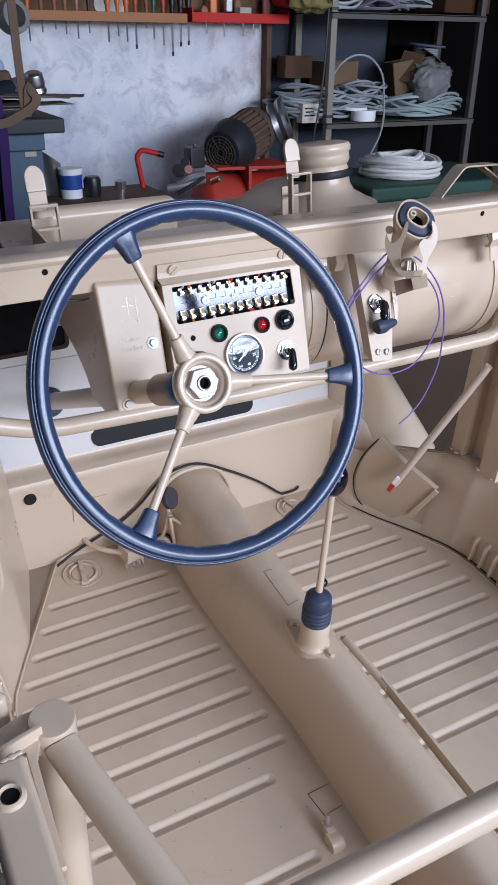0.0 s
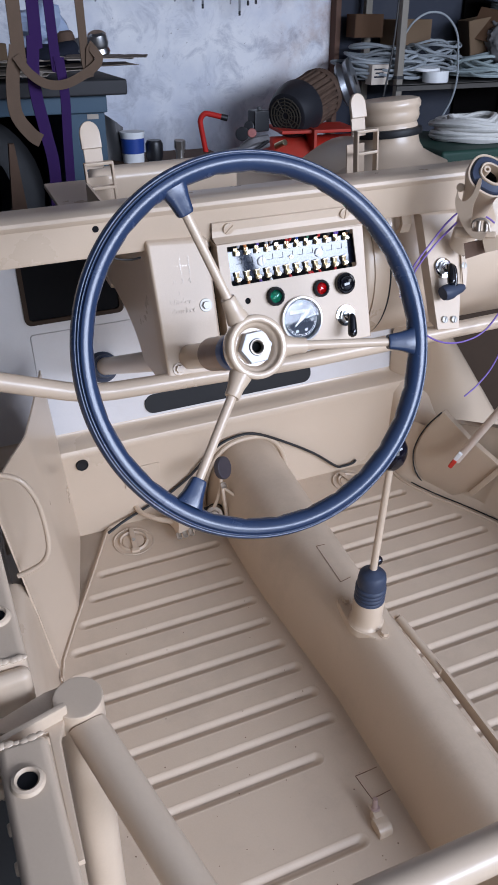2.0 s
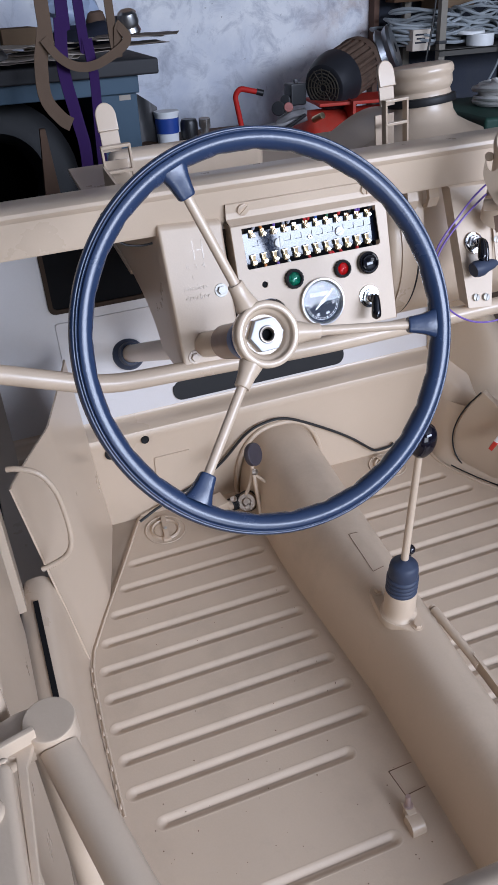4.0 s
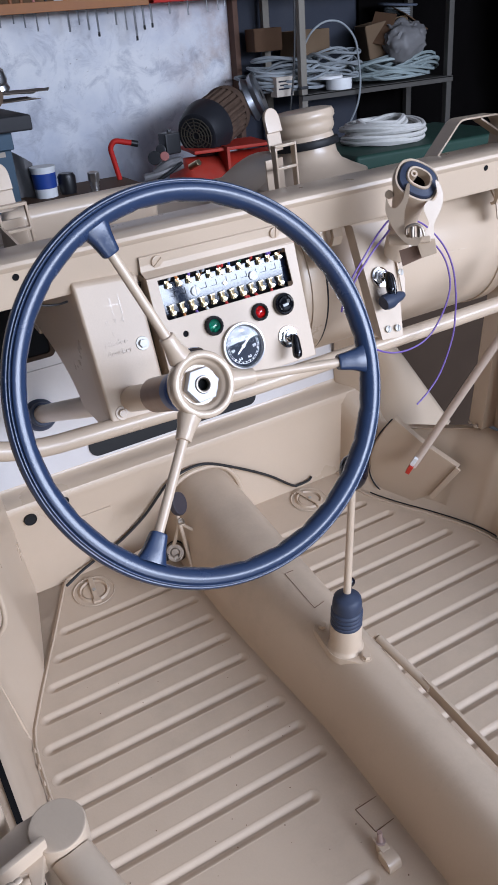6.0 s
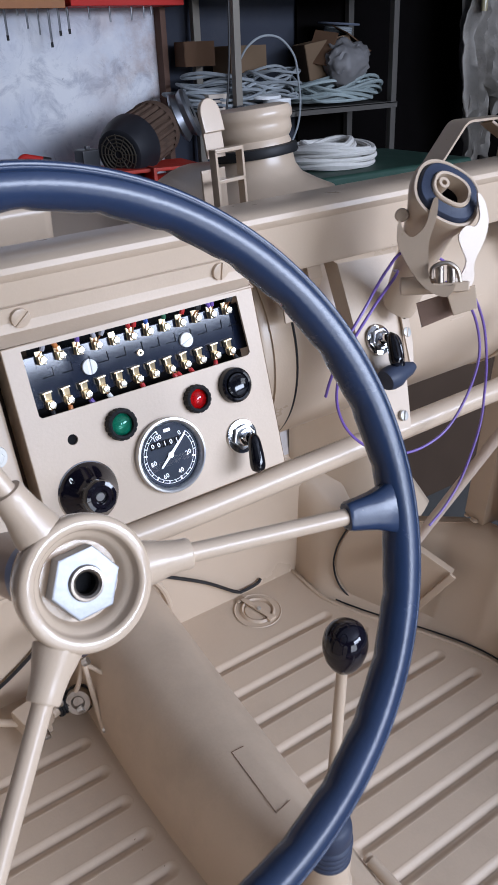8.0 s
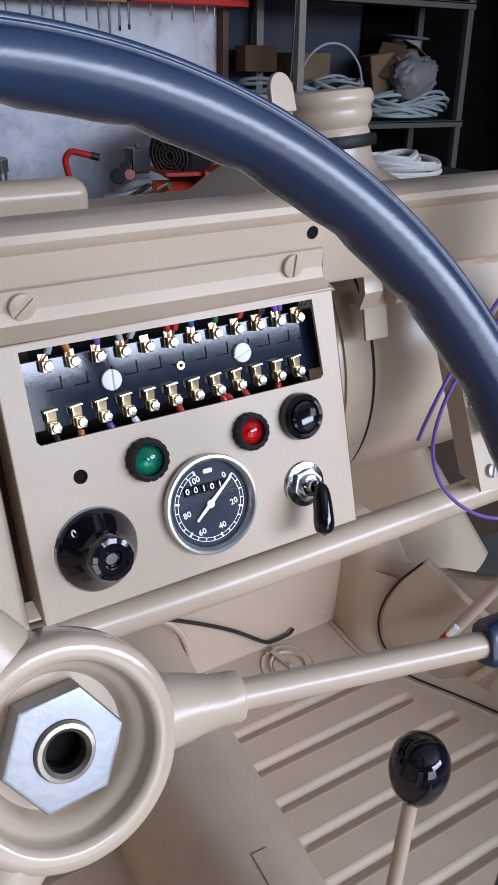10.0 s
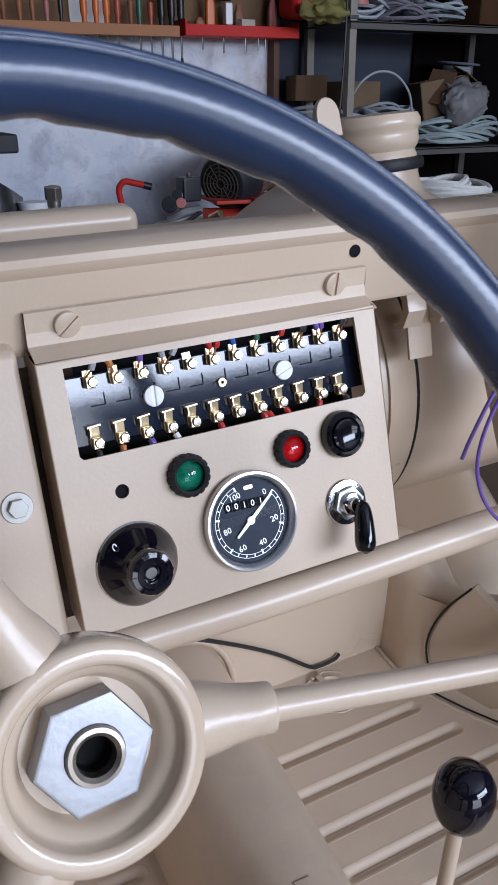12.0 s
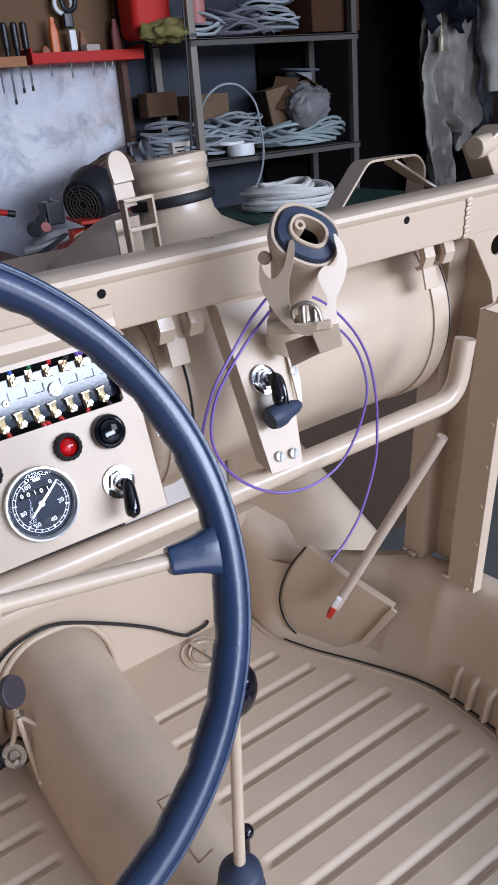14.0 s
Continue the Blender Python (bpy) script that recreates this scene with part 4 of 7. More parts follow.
part("mounting_strip", bm, sand_matt, panel)
for x, z, tn in ((0.7080, 1.2450, 42), (0.8835, 1.2455, 85)):
    slotted(panel, at(x, 1.1955, z, 90), 0.0075, 0.0036, sand_paint, None, "slotted_screw", tn)

# speedometer
bm = bmesh.new()
revolve(bm, [(0.0300, -0.002), (0.0312, 0.000), (0.0314, 0.0045), (0.0306, 0.0060), (0.0292, 0.0062), (0.0280, 0.0055), (0.0272, 0.0040), (0.0268, 0.0008)], PM, 72)
speedo = part("speedometer", bm, zinc, panel, "speedometer with silver ring and black dial")
bm = bmesh.new()
revolve(bm, [(0.0268, 0.0008), (0.0258, 0.0006), (0.0, 0.0006)], PM, 64)
part("dial", bm, dial_black, speedo)
bm = bmesh.new()


def dial_angle(v):
    """Degrees on the dial for a speed; it runs clockwise from 0 at the top right to 100 at the top left."""
    return 39 - 290 * v / 100


for v in range(0, 101, 5):
    a = radians(dial_angle(v))
    big = v % 20 == 0
    r0, r1 = (0.0206, 0.0236) if big else (0.0217, 0.0236)
    c = (r0 + r1) / 2
    box(bm, (r1 - r0, 0.0011 if big else 0.0006, 0.0002), PM @ pose(c * math.cos(a), c * math.sin(a), 0.0008, 0, 0, math.degrees(a)))
ring = [(math.cos(radians(dial_angle(v))), math.sin(radians(dial_angle(v)))) for v in range(0, 101)]
for rr in (0.0238, 0.0216):
    inner, outer = [], []
    for c, s in ring:
        inner.append(bm.verts.new(PM @ Vector((c * (rr - 0.0003), s * (rr - 0.0003), 0.0009))))
        outer.append(bm.verts.new(PM @ Vector((c * rr, s * rr, 0.0009))))
    for i in range(len(ring) - 1):
        bm.faces.new((inner[i], inner[i + 1], outer[i + 1], outer[i]))
part("scale", bm, dial_white, speedo, smooth=False)
for v, u, w in ((0, 0.0125, 0.0150), (20, 0.0166, -0.0030), (40, 0.0062, -0.0158), (60, -0.0080, -0.0162), (80, -0.0162, -0.0032), (100, -0.0080, 0.0163)):
    part("numeral", text_bm(str(v), 0.0054, PM @ at(u, w, 0.0009, 0, 0, 12), 0.0001), dial_white, speedo, smooth=False)
for i, c in enumerate("00101"):
    bm = bmesh.new()
    box(bm, (0.0050, 0.0056, 0.0003), PM @ at(-0.0135 + 0.0056 * i, 0.0110 - 0.0002 * i, 0.0008, 0, 0, 3))
    win = part("odometer_wheel", bm, black_plastic, speedo)
    part("odometer_digit", text_bm(c, 0.0056, PM @ at(-0.0135 + 0.0056 * i, 0.0108 - 0.0002 * i, 0.0011, 0, 0, 3), 0.0001), dial_white, speedo, smooth=False)
bm = bmesh.new()
plate(bm, round_rect(0.0062, 0.0026, 0.001), 0.0002, PM @ at(0.002, 0.0205, 0.0009))
part("maker_badge", bm, dial_white, speedo)
bm = bmesh.new()
a = radians(dial_angle(0))
nm = PM @ pose(0, 0, 0.0022, 0, 0, math.degrees(a))
plate(bm, [(-0.0135, 0.0007), (-0.0135, -0.0007), (0, -0.0012), (0.0205, -0.0007), (0.0218, 0), (0.0205, 0.0007), (0, 0.0012)], 0.0006, nm)
cyl(bm, 0.0025, 0.0012, nm @ at(0, 0, -0.0008), 20)
part("needle", bm, dial_white, speedo, "white pointer at zero")
bm = bmesh.new()
revolve(bm, [(0.0, 0.0042), (0.014, 0.00413), (0.0272, 0.0039), (0.0272, 0.0032), (0.014, 0.0034), (0.0, 0.0035)], PM, 48)
pane = part("dial_glass", bm, clear_glass, speedo, "clear instrument glass")
pane.visible_shadow = False


# indicator lamps
def indicator(u, v, r, lens, back, word):
    m = PM @ at(u, v, 0)
    bm = bmesh.new()
    n = 64
    prof = [(1.0, 0.0), (1.0, 0.0045), (0.95, 0.0062), (0.82, 0.0070), (0.70, 0.0062), (0.66, 0.003)]
    vs = []
    for i in range(n):
        a = 2 * math.pi * i / n
        k = 1.0 if (i % 4) < 3 else 0.94
        vs.append([bm.verts.new(m @ Vector((r * p * (k if j < 3 else 1) * math.cos(a), r * p * (k if j < 3 else 1) * math.sin(a), h))) for j, (p, h) in enumerate(prof)])
    for i in range(n):
        for j in range(len(prof) - 1):
            bm.faces.new((vs[i][j], vs[(i + 1) % n][j], vs[(i + 1) % n][j + 1], vs[i][j + 1]))
    lamp = part("indicator_lamp", bm, black_rubber, panel, word + " indicator lamp in a knurled black ring", angle=30)
    bm = bmesh.new()
    revolve(bm, [(0.0, 0.0068), (0.3 * r, 0.0064), (0.55 * r, 0.0052), (0.67 * r, 0.0034)], m, 32)
    part("lens", bm, lens, lamp, word + " glass lens")
    bm = bmesh.new()
    revolve(bm, [(0.0, 0.0012), (0.66 * r, 0.0024)], m, 32)
    part("reflector", bm, back, lamp)


indicator(-0.0352, 0.0370, 0.0130, lens_green, lens_back_green, "green")
indicator(0.0355, 0.0373, 0.0120, lens_red, lens_back_red, "red")
# push button
m = PM @ at(0.0738, 0.0385, 0)
bm = bmesh.new()
revolve(bm, [(0.0152, 0.0), (0.0154, 0.003), (0.0146, 0.006), (0.0128, 0.0075), (0.0112, 0.0070), (0.0106, 0.0055)], m, 48)
push = part("push_button", bm, black_plastic, panel, "round glossy black push button")
bm = bmesh.new()
revolve(bm, [(0.0, 0.0070), (0.0060, 0.0072), (0.0085, 0.0084), (0.0100, 0.0078), (0.0105, 0.0050)], m, 48)
part("button_cap", bm, black_plastic, push)


# ignition switch with its black lever
def key_switch(parent, m, lever_turn, lever_tilt, name, label):
    bm = bmesh.new()
    revolve(bm, [(0, 0.0), (0.0150, 0.0), (0.0152, 0.0012), (0.0146, 0.0020), (0.0105, 0.0024)], m, 40)
    sw = part(name, bm, chrome, parent, label)
    bm = bmesh.new()
    plate(bm, [(0.0112 * math.cos(radians(60 * i + 10)), 0.0112 * math.sin(radians(60 * i + 10))) for i in range(6)], 0.004, m @ at(0, 0, 0.0062), holes=[circle(0.0072, 24)], bevel=0.0006)
    part("lock_nut", bm, zinc, sw, "zinc-plated lock nut")
    bm = bmesh.new()
    revolve(bm, [(0.0078, 0.002), (0.0078, 0.0085), (0.0070, 0.0095), (0.0048, 0.0097), (0.0045, 0.014), (0.0, 0.014)], m, 32)
    part("barrel", bm, chrome, sw)
    bm = bmesh.new()
    lm = m @ pose(0, 0, 0.0135, 0, 0, lever_turn)
    n = 14
    path, scl = [], []
    for i in range(n + 1):
        t = i / n
        path.append(lm @ Vector((-0.004 + 0.0335 * t, 0, 0.0045 - 0.0035 * t * t + lever_tilt * t)))
        scl.append(max(0.18, (1 - abs(2 * t - 1) ** 5) ** 0.5 * (0.92 + 0.38 * t)))
    sweep(bm, path, ring_shape(0.0056, 16, 1.1), scale=scl)
    part("switch_lever", bm, black_plastic, sw, "glossy black lever")
    return sw


key_switch(panel, PM @ at(0.0702, -0.0065, 0), -101, 0.010, "ignition_switch", "chromed ignition switch with black lever")
# rotary light switch
m = PM @ at(-0.0745, -0.0064, 0)
bm = bmesh.new()
revolve(bm, [(0.0245, 0.0), (0.0248, 0.0006), (0.0240, 0.0012), (0.0, 0.0012)], m, 56)
rotary = part("light_switch", bm, chrome, panel, "black rotary light switch with silver edge")
bm = bmesh.new()
revolve(bm, [(0.0240, 0.0012), (0.0236, 0.0030), (0.0215, 0.0052), (0.0150, 0.0150), (0.0138, 0.0175), (0.0130, 0.019), (0.0, 0.019)], m, 56)
part("switch_dome", bm, knob_black, rotary)
bm = bmesh.new()
n = 48
prof = [(0.0124, 0.0165), (0.0130, 0.0175), (0.0126, 0.0245), (0.0118, 0.0262), (0.0092, 0.0268), (0.0084, 0.0258), (0.0056, 0.0258), (0.0048, 0.0225), (0.0, 0.0225)]
vs = []
for i in range(n):
    a = 2 * math.pi * i / n
    k = 1 + 0.035 * (math.cos(8 * a) > 0.6)
    vs.append([bm.verts.new(m @ Vector((p * (k if 0 < j < 4 else 1) * math.cos(a), p * (k if 0 < j < 4 else 1) * math.sin(a), h))) for j, (p, h) in enumerate(prof)])
for i in range(n):
    for j in range(len(prof) - 1):
        bm.faces.new((vs[i][j], vs[(i + 1) % n][j], vs[(i + 1) % n][j + 1], vs[i][j + 1]))
bmesh.ops.remove_doubles(bm, verts=bm.verts, dist=1e-6)
knob = part("switch_knob", bm, knob_black, rotary, "fluted glossy black knob", angle=40)
bm = bmesh.new()
cyl(bm, 0.0034, 0.0010, m @ at(0, 0, 0.0225, 14), 20)
part("knob_screw", bm, zinc, rotary, "small steel screw")
part("switch_mark", text_bm("0", 0.0085, m @ at(-0.0135, 0.0150, 0.0085, 28, 24, 40), 0.0002), dial_white, rotary, smooth=False)

# fuse box behind the cut-out
m = PM @ at(0.0015, 0.085, -0.020, 2.0, 0, 0)
bm = bmesh.new()
box(bm, (0.205, 0.040, 0.020), m @ at(0, 0, 0.000), 0.001)
fuse = part("fuse_box", bm, fuse_block, panel, "dark blue-black fuse block with brass terminals")
bm = bmesh.new()
box(bm, (0.215, 0.075, 0.002), m @ at(0, 0, -0.014))
part("fuse_box_back", bm, black_matt, fuse)
wires = {0: grey_wire, 1: orange_wire, 2: purple_wire, 3: grey_wire, 5: red_wire, 6: blue_wire, 7: green_wire, 8: red_wire, 9: black_wire, 10: purple_wire, 11: black_wire}
low_wires = {0: black_wire, 1: orange_wire, 2: purple_wire, 3: white_paint, 5: red_wire, 6: blue_wire, 7: red_wire, 8: red_wire, 9: black_wire, 10: red_wire, 11: black_wire}
rng = random.Random(11)
for row, v0, u_a, u_b in ((0, 0.0168, -0.0822, 0.0850), (1, -0.0165, -0.0842, 0.0808)):
    for i in range(12):
        u = u_a + (u_b - u_a) * i / 11
        tm = m @ pose(u, v0, 0.0102, 0, 0, rng.uniform(-3, 3))
        bm = bmesh.new()
        # base lug
        box(bm, (0.0056, 0.0100, 0.0012), tm @ at(0, 0.001, 0.0006), 0.0002, 1)
        # clamp block
        box(bm, (0.0058, 0.0064, 0.0048), tm @ at(0.0004, -0.002 if row else -0.001, 0.0032), 0.0004, 1)
        if row:
            box(bm, (0.0078, 0.0009, 0.0040), tm @ at(-0.0004, 0.0078, 0.0022, 0, 0, 6))
            box(bm, (0.0056, 0.0060, 0.0009), tm @ at(-0.0004, 0.0042, 0.0030, 12))
            box(bm, (0.0009, 0.0050, 0.0046), tm @ at(-0.0034, 0.0050, 0.0030, 0, 8))
        term = part("terminal", bm, brass, fuse, "brass screw terminal")
        bm = bmesh.new()
        sm = tm @ at(0.0010, -0.002 if row else -0.001, 0.0056)
        revolve(bm, [(0, 0.0020), (0.0024, 0.0018), (0.0029, 0.0008), (0.0029, 0)], sm, 14)
        part("terminal_screw", bm, brass_bright, fuse)
        kind = (low_wires if row else wires).get(i)
        if kind and not (row and i % 3 == 0 and i > 3):
            s = -1 if row else 1
            for k in range(2 if rng.random() < 0.45 else 1):
                bm = bmesh.new()
                j = rng.uniform(-0.002, 0.002)
                p0 = tm @ Vector((0.0 + 0.003 * k - 0.001, s * 0.0030, 0.0034))
                p1 = tm @ Vector((j + 0.003 * k, s * 0.0062, 0.0050))
                p2 = tm @ Vector((j * 2 + 0.004 * k, s * 0.0105, 0.0052))
                p3 = tm @ Vector((j * 4 + 0.005 * k, s * 0.0180, -0.0060))
                tube(bm, smooth_path([p1, p2, p3], 5), 0.0020, 8)
                part("wire_end", bm, kind, fuse)
                bm = bmesh.new()
                for q in range(5):
                    o = Vector((rng.uniform(-0.001, 0.001), 0, rng.uniform(-0.0008, 0.0008)))
                    tube(bm, [p0 + o * 0.6 - (p1 - p0) * 0.2, p1 + o * 0.4], 0.00038, 5)
                part("copper_strand", bm, copper, fuse)
# moulded pockets and the two white slotted screws
bm = bmesh.new()
for i in range(12):
    u = -0.0805 + 0.169 * i / 11
    for dx, dy, w, h in ((0.0042, 0.0055, 0.0005, 0.007), (0, 0.0020, 0.009, 0.0005)):
        box(bm, (w, h, 0.0006), m @ at(u + 0.002 + dx, dy, 0.0102))
part("pocket_edge", bm, black_matt, fuse)
for u, v in ((-0.0455, 0.0010), (0.0425, 0.0008)):
    slotted(fuse, m @ at(u, v, 0.010), 0.0062, 0.0026, dial_white, None, "white_screw", 20 if u > 0 else 88, "round white slotted screw")
bm = bmesh.new()
revolve(bm, [(0.0012, 0.010), (0.0012, 0.0122), (0.0026, 0.0122), (0.0030, 0.010)], m @ at(-0.001, 0.0010, 0), 18)
part("eyelet", bm, brass, fuse, "brass eyelet")

# cross tube under the dash
bm = bmesh.new()
tube(bm, fillet([(0.12, 1.13, 1.215), (0.37, 1.13, 1.119), (0.49, 1.13, 1.072), (0.80, 1.130, 1.0600), (1.300, 1.131, 1.0640), (1.312, 1.135, 1.135)], 0.040, 9), 0.0122, 22)
cross_tube = part("cross_tube", bm, sand_paint, body, "bent sand-painted cross tube under the dash")

# ---- heater drum and what hangs by it ----
drum = thing("heater_drum", (1.16, 1.335, 1.02), "sand-painted cylindrical metal drum strapped under the dash", "drum")
DR, DY, DZ = 0.130, 1.36, 1.097
DM = at(0.951, DY, DZ, 0, 90, 0)
bm = bmesh.new()
revolve(bm, [(0, 0.004), (0.045, 0.004), (0.050, 0.0), (0.056, 0.0), (0.061, 0.005), (DR - 0.03, 0.006), (DR - 0.012, 0.002), (DR - 0.004, 0.006), (DR, 0.014), (DR, 0.20), (DR, 0.444), (DR - 0.004, 0.452), (DR - 0.02, 0.458), (0, 0.460)], DM, 80)
part("drum_shell", bm, sand_paint, drum, angle=50)
for dx, hook_x in ((0.034, 0.985), (0.428, 1.343)):
    bm = bmesh.new()
    revolve(bm, [(DR + 0.0005, dx - 0.013), (DR + 0.0028, dx - 0.013), (DR + 0.0028, dx + 0.013), (DR + 0.0005, dx + 0.013)], DM, 80)
    strap = part("strap", bm, sand_paint, drum, "sand-painted steel strap")
    bm = bmesh.new()
    revolve(bm, [(DR + 0.0004, dx + 0.0145), (DR + 0.0016, dx + 0.0145), (DR + 0.0016, dx + 0.017), (DR + 0.0004, dx + 0.017)], DM, 80)
    part("strap_lining", bm, black_rubber, strap, "black rubber lining")
    # folded hook that hangs the strap on the rail
    x = hook_x
    bm = bmesh.new()
    for s in (-1, 1):
        clip = [(1.224, 1.227), (1.214, 1.222), (1.209, 1.210), (1.213, 1.196), (1.222, 1.192), (1.226, 1.195), (1.219, 1.199), (1.216, 1.209), (1.220, 1.218), (1.228, 1.222)]
        extrude_x(bm, clip, x + s * 0.017 - 0.008, x + s * 0.017 + 0.008)
    part("hook", bm, sand_gloss, strap)
    bm = bmesh.new()
    box(bm, (0.022, 0.003, 0.05), at(x, 1.226, 1.190, -18), 0.001)
    part("strap_end", bm, sand_paint, strap)
# pressed figures on the drum, too faint to read
bm = bmesh.new()
for i, (dx, w) in enumerate(((0.27, 0.018), (0.30, 0.014), (0.325, 0.016), (0.29, 0.020), (0.32, 0.012))):
    a = radians(78 + 9 * (i // 3))
    box(bm, (0.0012, 0.0009, w), DM @ at(DR * math.cos(a) * -1, -DR * math.sin(a), dx, 0, 0, 62))
part("pressed_mark", bm, sand_matt, drum)

# bracket plate with a second switch
plate_thing = thing("switch_plate", (1.035, 1.145, 1.06), "sand-painted sheet metal switch plate below the rail", "switch plate")
bm = bmesh.new()
pl = [Vector(p) for p in ((1.017, 1.197, 1.225), (1.092, 1.197, 1.222), (1.0535, 1.111, 1.076), (1.0150, 1.111, 1.080))]
nrm = (pl[1] - pl[0]).cross(pl[3] - pl[0]).normalized()
if nrm.y > 0:
    nrm = -nrm
vs = [bm.verts.new(p) for p in pl] + [bm.verts.new(p - nrm * 0.002) for p in pl]
for f in ((0, 1, 2, 3), (4, 7, 6, 5), (0, 4, 5, 1), (1, 5, 6, 2), (2, 6, 7, 3), (3, 7, 4, 0)):
    bm.faces.new([vs[i] for i in f])
vs = [bm.verts.new(p) for p in (pl[0], pl[3], pl[3] + Vector((-0.002, 0.022, 0.004)), pl[0] + Vector((-0.002, 0.022, 0.004)))]
bm.faces.new(vs)
part("plate_face", bm, sand_matt, plate_thing, smooth=False)
XP = (pl[2] - pl[3]).normalized()
YP = nrm.cross(XP).normalized()


def on_plate(x, z, off=0.0):
    k = (z - 1.078) / (1.225 - 1.078)
    p = Vector((x, 1.111 + 0.086 * k, z)) + nrm * off
    return Matrix(((XP.x, YP.x, nrm.x, p.x), (XP.y, YP.y, nrm.y, p.y), (XP.z, YP.z, nrm.z, p.z), (0, 0, 0, 1)))


sw = key_switch(plate_thing, on_plate(1.0400, 1.156, 0.001), -100, 0.010, "rotary_switch", "chromed switch with black lever")
bm = bmesh.new()
p0 = on_plate(1.034, 1.122, 0.018) @ Matrix.Diagonal((1.4, 1.1, 1.1, 1))
revolve(bm, [(0, 0.0), (0.009, 0.0), (0.0105, 0.004), (0.0105, 0.010), (0.008, 0.016), (0.0065, 0.024), (0.004, 0.029), (0, 0.030)], p0 @ pose(-0.010, 0, 0, 0, 90, 0) @ pose(0, 0, 0, -15), 22)
part("lever_grip", bm, boot_rubber, sw, "dark blue plastic grip")
bm = bmesh.new()
tube(bm, smooth_path([on_plate(1.0410, 1.156, 0.014).translation, on_plate(1.0435, 1.153, 0.021).translation, on_plate(1.0430, 1.142, 0.022).translation, on_plate(1.0415, 1.130, 0.020).translation, on_plate(1.0395, 1.122, 0.018).translation], 5), 0.0042, 12)
part("lever_arm", bm, black_plastic, sw, "black lever arm")
bm = bmesh.new()
plate(bm, [(0.0, 0.034), (0.007, 0.036), (0.010, 0.015), (0.009, -0.012), (0.004, -0.034), (0.0, -0.030)], 0.002, on_plate(1.0725, 1.156, 0.003))
part("clip_plate", bm, sand_paint, plate_thing)
for x, z, r in ((1.0290, 1.0905, 0.0052), (1.0455, 1.0885, 0.0052), (1.0765, 1.155, 0.0050)):
    slotted(plate_thing, on_plate(x, z, 0.0005), r, 0.0030, zinc_paint, None, "slotted_screw", 70)
# black disc in place of the hole's shade
bm = bmesh.new()
cyl(bm, 0.0022, 0.0006, on_plate(1.0775, 1.168, 0.0035), 12)
part("small_hole", bm, black_matt, plate_thing)

# cast holder with an oval rubber seat
holder = thing("cast_holder", (1.06, 1.15, 1.19), "sand-painted cast holder with oval dark blue rubber seat and fork clamps", "bracket", seat=pose(-0.0147, -0.2012, 0.0894, -8.0, -1.3, -0.1) @ Matrix.Scale(1.050, 4))
HB, HT = Vector((1.048, 1.128, 1.205)), Vector((1.036, 1.074, 1.298))
HM = Matrix.Translation(HT) @ Vector((-0.014, -0.090, 0.062)).to_track_quat("Z", "Y").to_matrix().to_4x4()


TURN = pose(0, 0, 0, 0, 0, -38)


def oval(rx, ry, z, n=36, off=(0, 0)):
    return [HM @ TURN @ Vector((off[0] + rx * math.copysign(abs(math.cos(2 * math.pi * i / n)) ** 0.8, math.cos(2 * math.pi * i / n)), off[1] + ry * math.copysign(abs(math.sin(2 * math.pi * i / n)) ** 0.8, math.sin(2 * math.pi * i / n)), z)) for i in range(n)]


def loft(bm, rings, cap0=True, cap1=True):
    vs = [[bm.verts.new(p) for p in r] for r in rings]
    n = len(vs[0])
    for a, b in zip(vs, vs[1:]):
        for k in range(n):
            bm.faces.new((a[k], a[(k + 1) % n], b[(k + 1) % n], b[k]))
    if cap0:
        bm.faces.new(vs[0][::-1])
    if cap1:
        bm.faces.new(vs[-1])
    return bm


ax = (HM.inverted().to_3x3() @ Vector((1, 0, 0)))
flip = abs(ax.x) < abs(ax.y)


def ov(a, b, z):
    a, b = a * 0.84, b * 0.92
    return oval(b, a, z) if flip else oval(a, b, z)


def low(a, b, k):
    """A ring of the body's neck, k of the way down to its foot."""
    return [p + (HB - HT) * k for p in ov(a, b, -0.012)]


bm = bmesh.new()
loft(bm, [low(0.020, 0.015, 1.05), low(0.021, 0.016, 0.75), low(0.0225, 0.0175, 0.45), low(0.028, 0.023, 0.12), ov(0.0352, 0.0290, -0.006), ov(0.0355, 0.0293, 0.0), ov(0.0345, 0.0283, 0.0025), ov(0.0325, 0.0263, 0.0028), ov(0.0312, 0.0250, 0.0015), ov(0.0308, 0.0248, -0.003)], True, False)
part("holder_body", bm, sand_paint, holder, angle=50)
bm = bmesh.new()
loft(bm, [ov(0.0310, 0.0250, -0.002), ov(0.0304, 0.0244, 0.0035), ov(0.0288, 0.0230, 0.0052), ov(0.0250, 0.0192, 0.0058), ov(0.0205, 0.0150, 0.0070), ov(0.0200, 0.0145, 0.003)], False, False)
part("rubber_seat", bm, boot_rubber, holder, "oval dark blue rubber seat")
bm = bmesh.new()
loft(bm, [ov(0.0205, 0.0150, 0.001), ov(0.0200, 0.0146, 0.0085), ov(0.0190, 0.0136, 0.0095), ov(0.0168, 0.0116, 0.0092), ov(0.0160, 0.0108, 0.002), ov(0.0158, 0.0106, -0.005)], False, False)
part("inner_lip", bm, sand_paint, holder)
# walls coloured black so that the hollow reads as deep shade
bm = bmesh.new()
loft(bm, [ov(0.0159, 0.0107, -0.004), ov(0.0156, 0.0104, -0.012), ov(0.0150, 0.0100, -0.019), ov(0.010, 0.006, -0.0195)], False, True)
part("dark_socket", bm, black_matt, holder, "hollow of the holder, blackened for its shade")
bm = bmesh.new()
